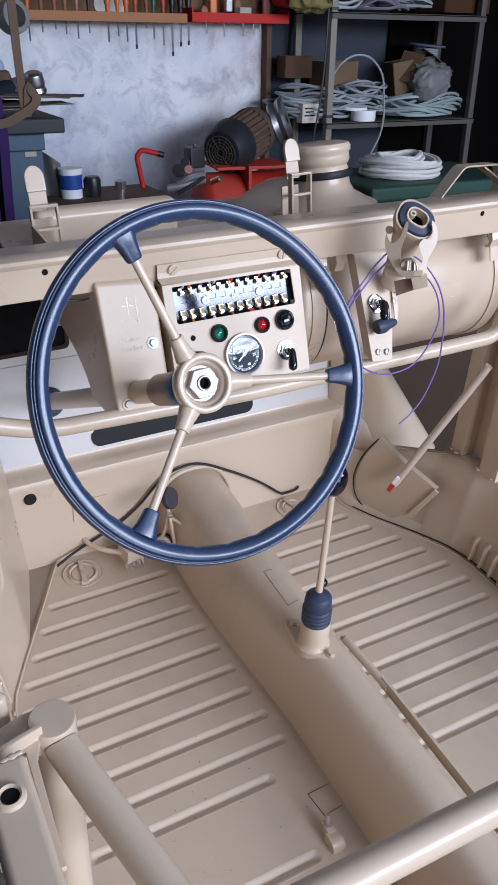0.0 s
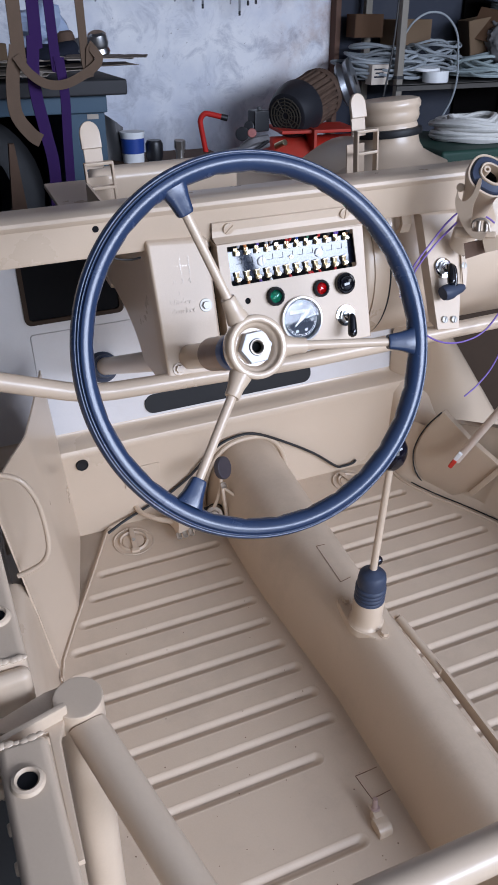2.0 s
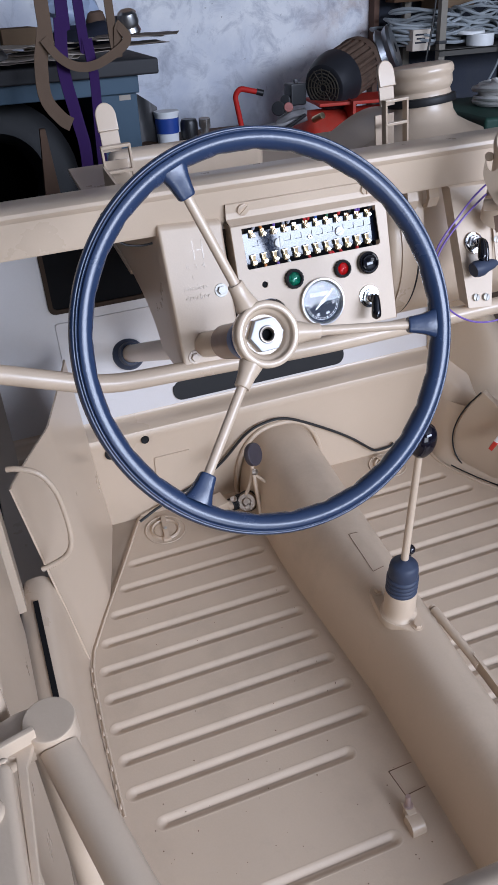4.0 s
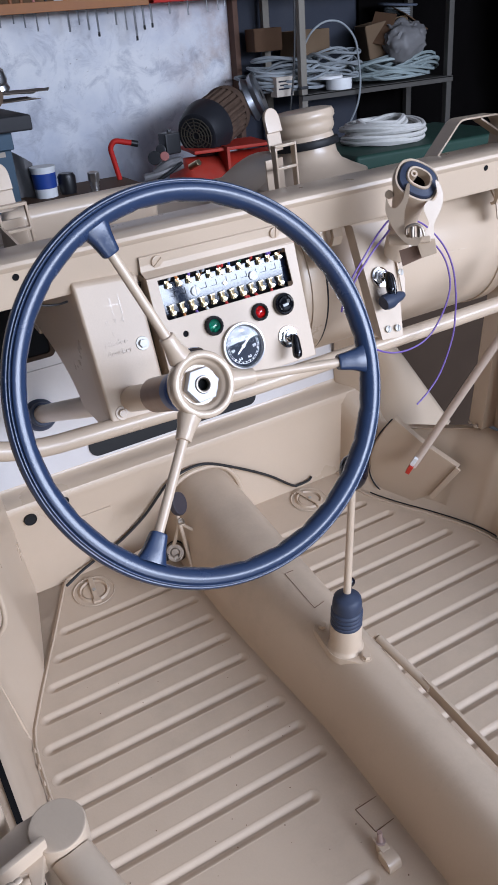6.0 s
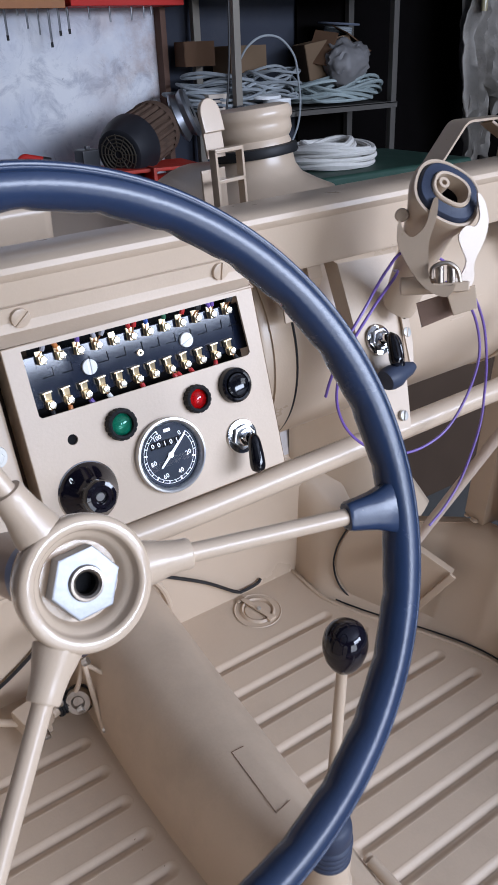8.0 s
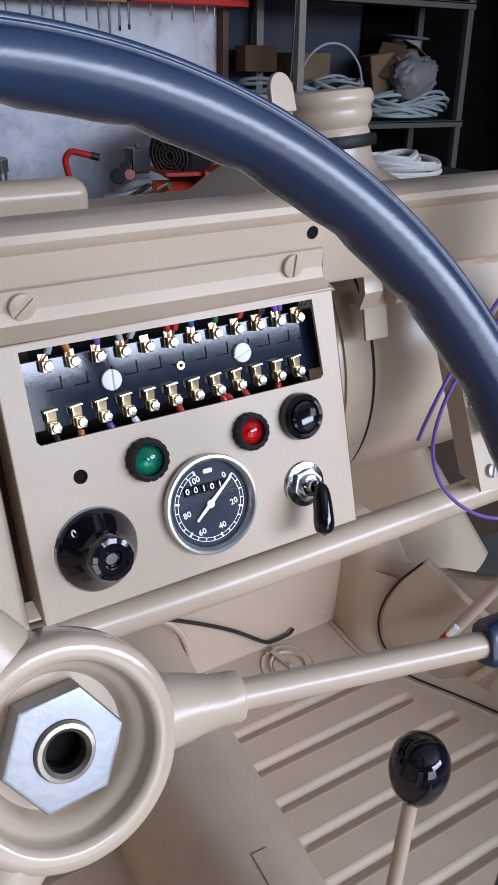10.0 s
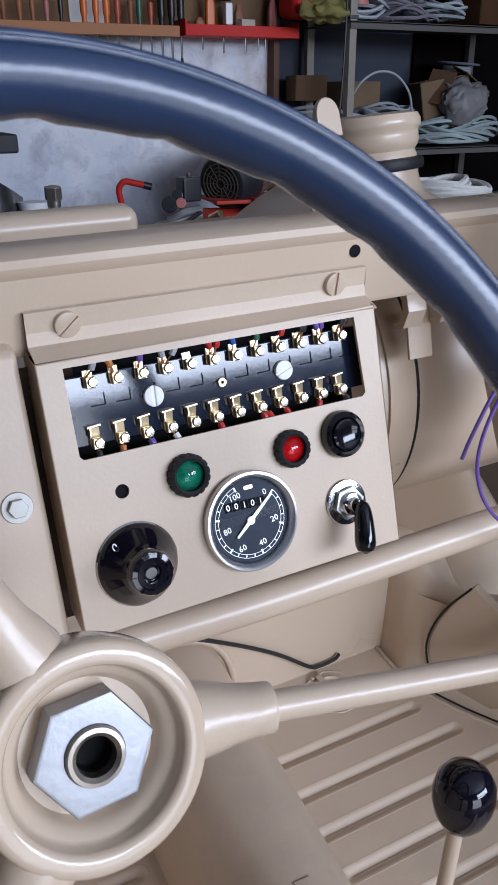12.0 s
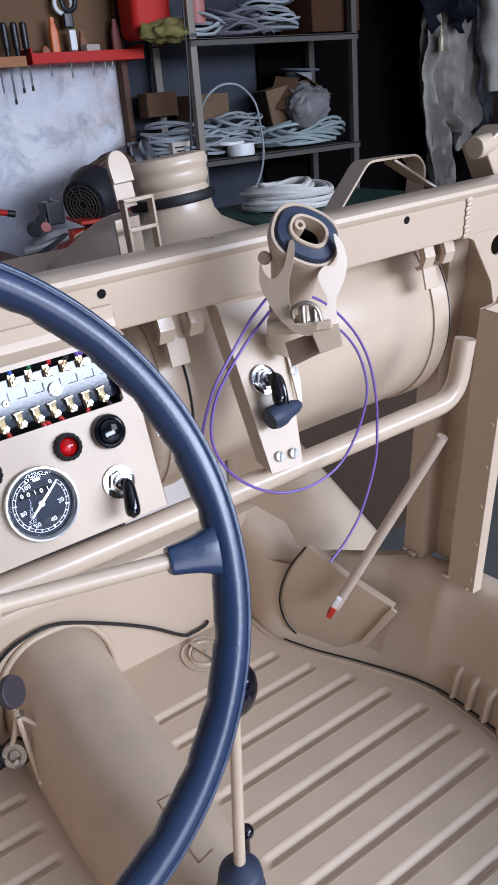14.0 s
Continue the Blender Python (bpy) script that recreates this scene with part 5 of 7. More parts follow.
c = HM @ TURN @ (Vector((0.0, -0.0085, 0)) if flip else Vector((-0.0085, 0, 0)))
revolve(bm, [(0.0, 0.004), (0.0022, 0.006), (0.0022, 0.0110), (0.0045, 0.0110), (0.0050, 0.006), (0.0052, -0.018)], Matrix.Translation(c - HM.translation) @ HM, 20)
part("eyelet", bm, sand_paint, holder)
# the clamp in front: a hook-shaped prong and a saddle that wraps the neck
FM = Matrix(((0.769, 0.152, -0.621, 1.045), (-0.639, 0.183, -0.747, 1.062), (0.0, 0.971, 0.238, 1.250), (0, 0, 0, 1)))
hook = [(-12, -18), (0, -25), (5, -19), (5.5, -6), (14, 11), (17, 25), (14, 39), (8, 46), (10, 29), (6, 21), (-1, 22), (-7, 15), (-5, 6), (-1, -5), (-6, -16)]
saddle = [(-52, 30), (-49, 21), (-42, 16), (-33, 24), (-29, 36), (-26, 44), (-23, 42), (-25, 27), (-30, 13), (-31, -4), (-29, -20), (-16, -23), (-10, -22), (-16, -31), (-26, -29), (-34, -23), (-42, -13), (-49, 0), (-54, 14)]
for name, out, off, bow in (("hook_prong", hook, 0.024, 0.8), ("saddle", saddle, 0.028, 1.0)):
    bm = bmesh.new()
    pts = [(p.x / 1000, p.y / 1000) for p in smooth_path([(x, y, 0) for x, y in out], 3, closed=True)]
    plate(bm, pts, 0.006, at(0, 0, 0))
    for v in bm.verts:
        v.co.z -= bow * 9.0 * (v.co.x + 0.022) ** 2
    bmesh.ops.transform(bm, matrix=FM @ at(0, 0, off), verts=bm.verts)
    part(name, bm, sand_paint, holder, angle=50)
bm = bmesh.new()
box(bm, (0.030, 0.008, 0.010), FM @ at(-0.014, -0.024, 0.020), 0.002)
part("fork_bridge", bm, sand_paint, holder)
for x in (1.039, 1.051):
    bm = bmesh.new()
    cyl(bm, 0.0034, 0.014, FM @ at(-0.022 if x < 1.045 else -0.013, -0.021, 0.022, -90), 16, bevel=0.001)
    part("clamp_pin", bm, worn_steel, holder)
bm = bmesh.new()
tube(bm, smooth_path([FM @ Vector(p) for p in ((-0.029, -0.016, 0.030), (-0.028, -0.008, 0.032), (-0.018, -0.005, 0.032), (-0.010, -0.010, 0.031), (-0.007, -0.020, 0.029))], 5), 0.0018, 8)
part("wire_bail", bm, worn_steel, holder)
bm = bmesh.new()
cyl(bm, 0.0075, 0.028, FM @ at(-0.052, -0.022, 0.006, 0, 90), 20, bevel=0.002)
part("hinge_pin", bm, sand_paint, holder)
bm = bmesh.new()
cyl(bm, 0.0055, 0.010, FM @ at(-0.049, 0.034, -0.002, 0, 0), 16, bevel=0.002)
part("hinge_pin", bm, sand_paint, holder)
bm = bmesh.new()
plate(bm, [(-0.039, -0.036), (-0.013, -0.029), (-0.010, -0.047), (-0.035, -0.056)], 0.003, FM @ at(0, 0, 0.008), bevel=0.0006)
part("bare_foot", bm, tube_brown, holder, "brownish bare steel foot plate")
bm = bmesh.new()
plate(bm, [(-0.017, -0.027), (0.006, -0.024), (0.008, -0.042), (-0.011, -0.047)], 0.004, FM @ at(0, 0, 0.018), bevel=0.001)
part("foot_tab", bm, sand_gloss, holder)

# purple wires looped over the plate and the tube
wire = thing("purple_wire", (1.0, 1.12, 1.05), "loose purple electric wire looped under the dash", "wire", group="loose purple wires", seat=pose(0.0129, -0.1783, 0.1292, -8.0, -1.3, -0.1) @ Matrix.Scale(1.020, 4))
bm = bmesh.new()
tube(bm, smooth_path([(1.030, 1.14, 1.226), (1.008, 1.115, 1.231), (0.972, 1.105, 1.212), (0.943, 1.105, 1.182), (0.932, 1.107, 1.152), (0.936, 1.110, 1.125), (0.952, 1.113, 1.098), (0.978, 1.112, 1.074), (1.008, 1.111, 1.060), (1.042, 1.111, 1.057), (1.074, 1.112, 1.066), (1.100, 1.112, 1.094), (1.115, 1.113, 1.128), (1.112, 1.116, 1.163), (1.098, 1.120, 1.190), (1.080, 1.126, 1.207)], 8), 0.0013, 8)
part("insulation", bm, purple_wire, wire)
wire = thing("purple_wire", (1.05, 1.12, 1.05), "loose purple electric wire hanging to the floor side", "wire", group="loose purple wires", seat=pose(0.0129, -0.1783, 0.1292, -8.0, -1.3, -0.1) @ Matrix.Scale(1.020, 4))
bm = bmesh.new()
tube(bm, smooth_path([(0.928, 1.118, 1.142), (0.930, 1.113, 1.158), (0.942, 1.108, 1.187), (0.965, 1.108, 1.212), (1.000, 1.118, 1.236), (1.035, 1.13, 1.244), (1.075, 1.125, 1.228), (1.104, 1.118, 1.196), (1.121, 1.115, 1.160), (1.126, 1.113, 1.120), (1.124, 1.112, 1.085), (1.116, 1.110, 1.050), (1.092, 1.108, 1.006), (1.066, 1.106, 0.982), (1.042, 1.105, 0.968)], 8), 0.0013, 8)
part("insulation", bm, purple_wire, wire)

# ---- gear lever ----
lever = thing("gear_lever", (0.862, 1.05, 0.61), "gear lever with black egg knob and blue rubber boot", "gear lever", seat=pose(0.014, -0.061, 0.0160))
LV0, LV1 = Vector((0.8585, 1.046, 0.690)), Vector((0.8800, 1.073, 0.923))
bm = bmesh.new()
tube(bm, [LV0, LV0.lerp(LV1, 0.5), LV1], 0.0057, 18, scale=[1.08, 1.0, 0.92])
part("shaft", bm, sand_paint, lever)
bm = bmesh.new()
KM = Matrix.Translation((0.8795, 1.0710, 0.908)) @ (LV1 - LV0).to_track_quat("Z", "Y").to_matrix().to_4x4()
revolve(bm, [(0, -0.001), (0.0085, 0.0), (0.0125, 0.004), (0.0175, 0.012), (0.0203, 0.022), (0.0208, 0.030), (0.0192, 0.039), (0.0150, 0.046), (0.0080, 0.0505), (0, 0.0518)], KM, 40)
part("knob", bm, knob_black, lever, "glossy black egg-shaped knob", angle=80)
bm = bmesh.new()
prof = [(0.0, 0.730), (0.0075, 0.730), (0.0092, 0.7285), (0.0175, 0.7265), (0.0212, 0.7225), (0.0226, 0.714), (0.0230, 0.704)]
for i in range(4):
    z = 0.700 - 0.0082 * i
    prof += [(0.0220, z), (0.0246, z - 0.0022), (0.0248, z - 0.0052), (0.0236, z - 0.0080), (0.0218, z - 0.0088)]
prof += [(0.0225, 0.6645), (0.0215, 0.660)]
revolve(bm, prof, at(0.8595, 1.046, 0), 40)
part("boot", bm, boot_rubber, lever, "ribbed dark blue rubber boot", angle=50)
bm = bmesh.new()
revolve(bm, [(0.0190, 0.6715), (0.0236, 0.6705), (0.0250, 0.6665), (0.0250, 0.640), (0.0252, 0.626), (0.0266, 0.6205), (0.0300, 0.6180), (0.0305, 0.612)], at(0.8600, 1.046, 0), 40)
part("pedestal", bm, sand_paint, lever, angle=60)
bm = bmesh.new()
# outline: the taut band round the middle ring and the two bolt ears
ears = ((0.8600, 1.046, 0.031), (0.8720, 1.0040, 0.0125), (0.8480, 1.0960, 0.0125))
fl = []
for i in range(64):
    a = 2 * math.pi * i / 64
    d = Vector((math.cos(a), math.sin(a)))
    cx, cy, cr = max(ears, key=lambda e: e[0] * d.x + e[1] * d.y + e[2])
    fl.append((cx + cr * d.x, cy + cr * d.y))
plate(bm, fl, 0.014, at(0, 0, 0.6185), bevel=0.002)
flange = part("flange", bm, sand_paint, lever)
for x, y in ((0.8710, 1.0060), (0.8490, 1.0940)):
    bm = bmesh.new()
    cyl(bm, 0.0085, 0.0016, at(x, y, 0.6185), 20)
    hex_bolt(bm, 0.0066, 0.0065, at(x, y, 0.620, 0, 0, 15))
    part("flange_bolt", bm, sand_paint, flange)
bm = bmesh.new()
bmesh.ops.create_uvsphere(bm, u_segments=16, v_segments=10, radius=0.0085, matrix=at(0.896, 1.088, 0.702))
cyl(bm, 0.0035, 0.10, at(0.896, 1.088, 0.60), 10)
part("small_knob", bm, knob_black, lever, "small black knob behind the boot")

# rod and flat bar on the tunnel's shoulder
rod = thing("tunnel_rod", (0.92, 0.95, 0.58), "sand-painted rod and flat bar along the tunnel", "rod", seat=pose(0.020, -0.095, 0.0160))
bm = bmesh.new()
tube(bm, [(0.917, 1.073, 0.600), (0.9185, 1.04, 0.600), (0.924, 0.955, 0.597)], 0.0072, 16)
part("round_rod", bm, sand_paint, rod)
bm = bmesh.new()
tube(bm, [(0.9165, 1.080, 0.600), (0.9165, 1.0765, 0.600)], 0.0060, 14)
part("rod_tip", bm, sand_paint, rod)
bm = bmesh.new()
sweep(bm, [(0.924, 0.97, 0.597), (0.925, 0.94, 0.596), (0.928, 0.72, 0.588), (0.930, 0.66, 0.586)], [(0.0025, 0.010), (-0.0025, 0.010), (-0.0025, -0.012), (0.0025, -0.012)], up=(0, 0, 1))
part("flat_bar", bm, sand_paint, rod, smooth=False)
# black discs drawn for the shade in the bar's holes
for y in (0.745, 0.715):
    bm = bmesh.new()
    cyl(bm, 0.003, 0.001, at(0.931, y, 0.592, 0, 90), 10)
    part("bar_hole", bm, black_matt, rod)
bm = bmesh.new()
cyl(bm, 0.011, 0.006, at(0.893, 0.715, 0.608), 18, bevel=0.002)
part("bar_bolt", bm, sand_paint, rod)


# ---- floor drains, bolt, dip switch ----
def drain(x, y, turn, label):
    d = thing("floor_drain", (x, y, FLOOR), label, "drain plug", group="floor drain plugs")
    m = at(x, y, FLOOR, 0, 0, turn) @ Matrix.Scale(0.92, 4)
    bm = bmesh.new()
    revolve(bm, [(0.046, 0.0012), (0.0445, 0.0026), (0.0425, 0.0012), (0.034, 0.0012), (0.0325, 0.004), (0.030, 0.0055), (0.028, 0.004), (0.0265, -0.0005), (0, -0.0005)], m, 48)
    part("drain_ring", bm, sand_floor, d)
    bm = bmesh.new()
    revolve(bm, [(0.0262, 0.0), (0.0245, 0.0025), (0.0, 0.0035)], m, 36)
    part("drain_lid", bm, sand_floor, d)
    bm = bmesh.new()
    box(bm, (0.011, 0.070, 0.003), m @ at(0.0, 0.004, 0.0065), 0.001)
    box(bm, (0.018, 0.010, 0.007), m @ at(0, -0.034, 0.0045), 0.0015)
    box(bm, (0.024, 0.006, 0.003), m @ at(0, 0.041, 0.004), 0.001)
    part("drain_lever", bm, sand_paint, d)
    bm = bmesh.new()
    cyl(bm, 0.004, 0.003, m @ at(0, -0.003, 0.008), 14, bevel=0.0008)
    part("drain_rivet", bm, zinc_paint, d)


drain(0.611, 1.465, -8, "sand-painted round floor drain plug beside the pedals")
drain(1.135, 1.475, 14, "sand-painted round floor drain plug on the passenger floor")
cone = thing("floor_bolt", (0.746, 0.836, FLOOR), "small sand-painted foot with a bare bolt on the floor", "bolt", seat=pose(0.026, -0.100, 0))
bm = bmesh.new()
# a strip bent over into a half-round nose, with a narrower tongue behind it
nose = [(-0.016, 0.0), (-0.0165, 0.006), (-0.0155, 0.011), (-0.0125, 0.0155), (-0.008, 0.018), (-0.002, 0.0185), (0.005, 0.0180), (0.010, 0.0175), (0.010, 0.0)]
plate(bm, nose, 0.022, at(0.757, 0.834, FLOOR) @ pose(0, 0, 0, 90, 0, 90), bevel=0.0015)
box(bm, (0.015, 0.022, 0.004), at(0.746, 0.851, FLOOR + 0.018, 6), 0.0018)
box(bm, (0.012, 0.016, 0.018), at(0.746, 0.848, FLOOR + 0.009), 0.001)
part("bolt_foot", bm, sand_paint, cone)
bm = bmesh.new()
revolve(bm, [(0.0072, 0.0), (0.0072, 0.002), (0.0045, 0.003), (0.0040, 0.018), (0.0036, 0.020), (0, 0.0205)], at(0.746, 0.854, FLOOR + 0.019, -12), 16)
part("bolt_stud", bm, pink_steel, cone, "bare pinkish bolt stud")

dip = thing("foot_switch", (0.75, 1.60, FLOOR), "foot valve with dark round cap, spring and linkage beside the tunnel", "pedal valve", seat=pose(0.0430, -0.1084, 0.2296, -7.5, -1.6, -0.5) @ Matrix.Scale(0.939, 4))
bm = bmesh.new()
box(bm, (0.050, 0.040, 0.036), at(0.712, 1.612, 0.512, 10, 0, 14), 0.003)
box(bm, (0.040, 0.030, 0.040), at(0.715, 1.622, 0.475, 0, 0, 10), 0.003)
part("valve_body", bm, sand_paint, dip)
bm = bmesh.new()
pts = []
for i in range(60):
    a = i * 0.75
    pts.append(at(0.762, 1.612, 0.508, 0, 90, 14) @ Vector((0.014 * math.cos(a), 0.014 * math.sin(a), -0.016 + 0.032 * i / 59)))
tube(bm, pts, 0.0026, 6)
part("coil_spring", bm, black_rubber, dip, "black coil spring")
bm = bmesh.new()
cyl(bm, 0.011, 0.06, at(0.737, 1.606, 0.508, 0, 90, 14), 16)
part("spring_rod", bm, sand_paint, dip)
bm = bmesh.new()
cyl(bm, 0.0250, 0.014, at(0.796, 1.578, 0.640, 72, 0, 40), 28, bevel=0.004)
part("pedal_cap", bm, cap_rubber, dip, "dark purplish rubber pedal cap")
VM = at(0.782, 1.598, 0.512, 68, 0, -28)
bm = bmesh.new()
revolve(bm, [(0.0, 0.004), (0.008, 0.004), (0.011, 0.008), (0.019, 0.008), (0.021, 0.004), (0.021, -0.012)], VM, 32)
cup = part("valve_cup", bm, worn_steel, dip, "worn steel round valve cup")
bm = bmesh.new()
revolve(bm, [(0.0215, -0.004), (0.0235, -0.006), (0.0235, -0.012), (0.0215, -0.014)], VM, 32)
part("rubber_ring", bm, black_rubber, cup)
bm = bmesh.new()
tube(bm, smooth_path([(0.797, 1.590, 0.632), (0.800, 1.592, 0.59), (0.790, 1.597, 0.55), (0.778, 1.603, 0.52)], 6), 0.0042, 10)
tube(bm, [(0.800, 1.585, 0.585), (0.797, 1.550, 0.475)], 0.0040, 10)
tube(bm, [(0.800, 1.590, 0.585), (0.826, 1.560, 0.565)], 0.0035, 10)
part("linkage", bm, sand_paint, dip)
for p in ((0.799, 1.584, 0.590), (0.798, 1.552, 0.478), (0.745, 1.588, 0.535), (0.777, 1.590, 0.502)):
    bm = bmesh.new()
    cyl(bm, 0.0065, 0.010, at(*p, 30, 60), 12, bevel=0.001)
    part("link_joint", bm, zinc, dip)
for x in (0.692, 0.706, 0.720):
    bm = bmesh.new()
    cyl(bm, 0.0055, 0.014, at(x, 1.596, 0.490, 110), 12, bevel=0.001)
    part("terminal_nut", bm, zinc, dip)
bm = bmesh.new()
tube(bm, smooth_path([(0.69, 1.615, 0.51), (0.655, 1.64, 0.515), (0.63, 1.675, 0.52), (0.622, 1.725, 0.535)], 6), 0.006, 12)
part("hose", bm, sand_paint, dip)

# ---- hand lever on the right side ----
hand_lever = thing("hand_lever", (1.335, 1.47, 0.55), "sand-painted quadrant plate with pale rod lever and red tip", "hand lever")
bm = bmesh.new()
quad = [(-0.001, 0.691), (0.065, 0.655), (0.152, 0.622), (0.101, 0.526), (0.060, 0.492)] + [(p.x, p.y) for p in smooth_path([(0.030, 0.486, 0), (-0.010, 0.490, 0), (-0.038, 0.512, 0), (-0.051, 0.550, 0), (-0.047, 0.592, 0), (-0.030, 0.640, 0), (-0.006, 0.685, 0)], 5)]
SIDE = Matrix(((0.410, 0, -0.912, 1.299), (-0.912, 0, -0.410, 1.394), (0, 1, 0, 0), (0, 0, 0, 1)))
plate(bm, quad, 0.013, SIDE, bevel=0.0025)
part("quadrant", bm, sand_paint, hand_lever)
bm = bmesh.new()
arc = smooth_path([(0.040, 0.489, 0), (0.028, 0.485, 0), (-0.012, 0.489, 0), (-0.040, 0.511, 0), (-0.053, 0.550, 0), (-0.049, 0.593, 0), (-0.032, 0.641, 0), (-0.004, 0.690, 0)], 6)
tube(bm, [SIDE @ Vector((p.x, p.y, 0.003)) for p in arc], 0.0017, 8)
part("rubber_edge", bm, black_rubber, hand_lever, "black rubber edge")
bm = bmesh.new()
box(bm, (0.012, 0.110, 0.006), SIDE @ at(0.129, 0.574, 0.004, 0, 0, -28), 0.002)
part("rib", bm, sand_paint, hand_lever)
R0, R1 = Vector((1.303, 1.328, 0.606)), Vector((1.388, 1.215, 0.945))
bm = bmesh.new()
tube(bm, [R0, R0.lerp(R1, 0.5), R1], 0.0082, 20)
part("lever_rod", bm, pale_paint, hand_lever, "pale pinkish beige rod")
rm = Matrix.Translation(R0) @ (R1 - R0).to_track_quat("Z", "X").to_matrix().to_4x4()
bm = bmesh.new()
box(bm, (0.009, 0.018, 0.022), rm @ at(0.003, 0.008, -0.004), 0.001)
part("red_tip", bm, red_paint, hand_lever, "bright red tip")
bm = bmesh.new()
box(bm, (0.009, 0.008, 0.022), rm @ at(0.004, 0.010, 0.018), 0.001)
part("white_band", bm, white_paint, hand_lever)

# ---- left door, hoop bracket and hoop ----
door = thing("side_door", (0.318, 0.6, 0.70), "sand-painted low side door frame with drilled top rail", "door")
RAIL_Z = 1.243
for y0, y1 in ((0.583, 1.10), (0.08, 0.529)):
    bm = bmesh.new()
    box(bm, (0.027, y1 - y0, 0.024), at(0.318, (y0 + y1) / 2, RAIL_Z - 0.012), 0.005, 3)
    box(bm, (0.010, y1 - y0, 0.52), at(0.310, (y0 + y1) / 2, 0.965), 0.002)
    part("door_frame", bm, sand_paint, door)
for x, y in ((0.3195, 0.621), (0.317, 0.502)):
    bm = bmesh.new()
    revolve(bm, [(0.0054, -0.002), (0.0054, 0.0018), (0.0066, 0.0030), (0.0082, 0.0022), (0.0092, 0.0)], at(x, y, RAIL_Z), 28)
    ring = part("ring_hole", bm, sand_gloss, door)
    # black disc as the shade inside the ring
    bm = bmesh.new()
    cyl(bm, 0.0056, 0.0010, at(x, y, RAIL_Z - 0.0002), 20)
    part("hole_dark", bm, black_matt, ring)
rng = random.Random(21)
bm = bmesh.new()
for i in range(9):
    bmesh.ops.create_icosphere(bm, subdivisions=2, radius=rng.uniform(0.0018, 0.0030), matrix=at(0.307 + 0.0028 * i, 0.5845 + rng.uniform(-0.001, 0.001), RAIL_Z) @ Matrix.Diagonal((1.3, 1, 0.6, 1)))
for i in range(6):
    bmesh.ops.create_icosphere(bm, subdivisions=2, radius=rng.uniform(0.0016, 0.0026), matrix=at(0.307 + 0.0042 * i, 0.528 + rng.uniform(-0.001, 0.001), RAIL_Z - 0.001) @ Matrix.Diagonal((1.4, 1, 0.6, 1)))
part("weld_seam", bm, sand_gloss, door)
bm = bmesh.new()
box(bm, (0.0265, 0.012, 0.034), at(0.3185, 0.578, RAIL_Z - 0.021), 0.0055, 4)
part("end_block", bm, sand_gloss, door)
bm = bmesh.new()
box(bm, (0.004, 0.055, 0.026), at(0.3035, 0.556, RAIL_Z - 0.016), 0.001)
box(bm, (0.040, 0.004, 0.026), at(0.326, 0.541, RAIL_Z - 0.018, 0, 0, 14), 0.001)
part("gap_bracket", bm, sand_paint, door)
for i in range(2):
    bm = bmesh.new()
    cyl(bm, 0.0062, 0.030, at(0.299, 0.576 - 0.032 * i, RAIL_Z - 0.022, 90), 18, bevel=0.002)
    part("hinge_knuckle", bm, sand_paint, door)
for i in range(6):
    bm = bmesh.new()
    cyl(bm, 0.0036, 0.003, at(0.3048, 0.520 - 0.022 * i, RAIL_Z - 0.030, 0, -90), 10, bevel=0.001)
    part("rivet", bm, sand_paint, door)
# grab loop on the front pillar
loop = thing("grab_loop", (0.35, 1.24, 0.86), "bent sand-painted wire grab loop on the pillar", "handle", seat=pose(0.0207, -0.1550, 0.1424, -7.5, -1.9, -0.6) @ Matrix.Scale(1.000, 4))
bm = bmesh.new()
tube(bm, smooth_path([(0.338, 1.238, 0.950), (0.352, 1.232, 0.950), (0.378, 1.225, 0.938), (0.394, 1.222, 0.905), (0.399, 1.222, 0.860), (0.397, 1.224, 0.815), (0.385, 1.230, 0.788), (0.362, 1.236, 0.774), (0.345, 1.240, 0.768)], 6), 0.0042, 12)
part("loop_rod", bm, sand_paint, loop)

hoop = thing("hood_hoop", (0.353, 0.553, 0.70), "sand-painted tubular hood hoop folded on its pivot post", "tube frame")
bm = bmesh.new()
cyl(bm, 0.0149, 0.020, at(0.3535, 0.553, 1.211), 48, bevel=0.0012)
part("post_cap", bm, sand_paint, hoop)
bm = bmesh.new()
cyl(bm, 0.0136, 0.53, at(0.3535, 0.553, 0.68), 36)
part("post", bm, sand_paint, hoop)
d = Vector((0.025, -0.103, -0.006)).normalized()
p0 = Vector((0.3565, 0.537, 1.2165))
bm = bmesh.new()
tube(bm, fillet([p0, p0 + d * 0.146, (1.385, 0.378, 1.213)], 0.035, 8), 0.0112, 32)
# its end is cut round to the post, with a narrow gap
for v in bm.verts:
    if abs((v.co - p0).dot(d)) < 0.001:
        for step in range(200):
            if math.hypot(v.co.x - 0.3535, v.co.y - 0.553) < 0.0160:
                break
            v.co -= d * 0.0003
part("hoop_tube", bm, sand_paint, hoop)
bm = bmesh.new()
cyl(bm, 0.005, 0.03, Matrix.Translation(p0 - d * 0.012) @ d.to_track_quat("Z", "Y").to_matrix().to_4x4(), 14)
part("pivot_pin", bm, worn_steel, hoop, "dark steel pin in the gap")
bm = bmesh.new()
plate(bm, [(0.306, 0.556), (0.336, 0.566), (0.347, 0.567), (0.344, 0.545), (0.338, 0.530), (0.335, 0.46), (0.331, 0.46), (0.333, 0.538), (0.306, 0.548)], 0.004, at(0, 0, 1.228), bevel=0.001)
part("pivot_plate", bm, sand_paint, hoop)
bm = bmesh.new()
cyl(bm, 0.0136, 0.53, at(1.385, 0.378, 0.69), 32)
part("far_post", bm, sand_paint, hoop)


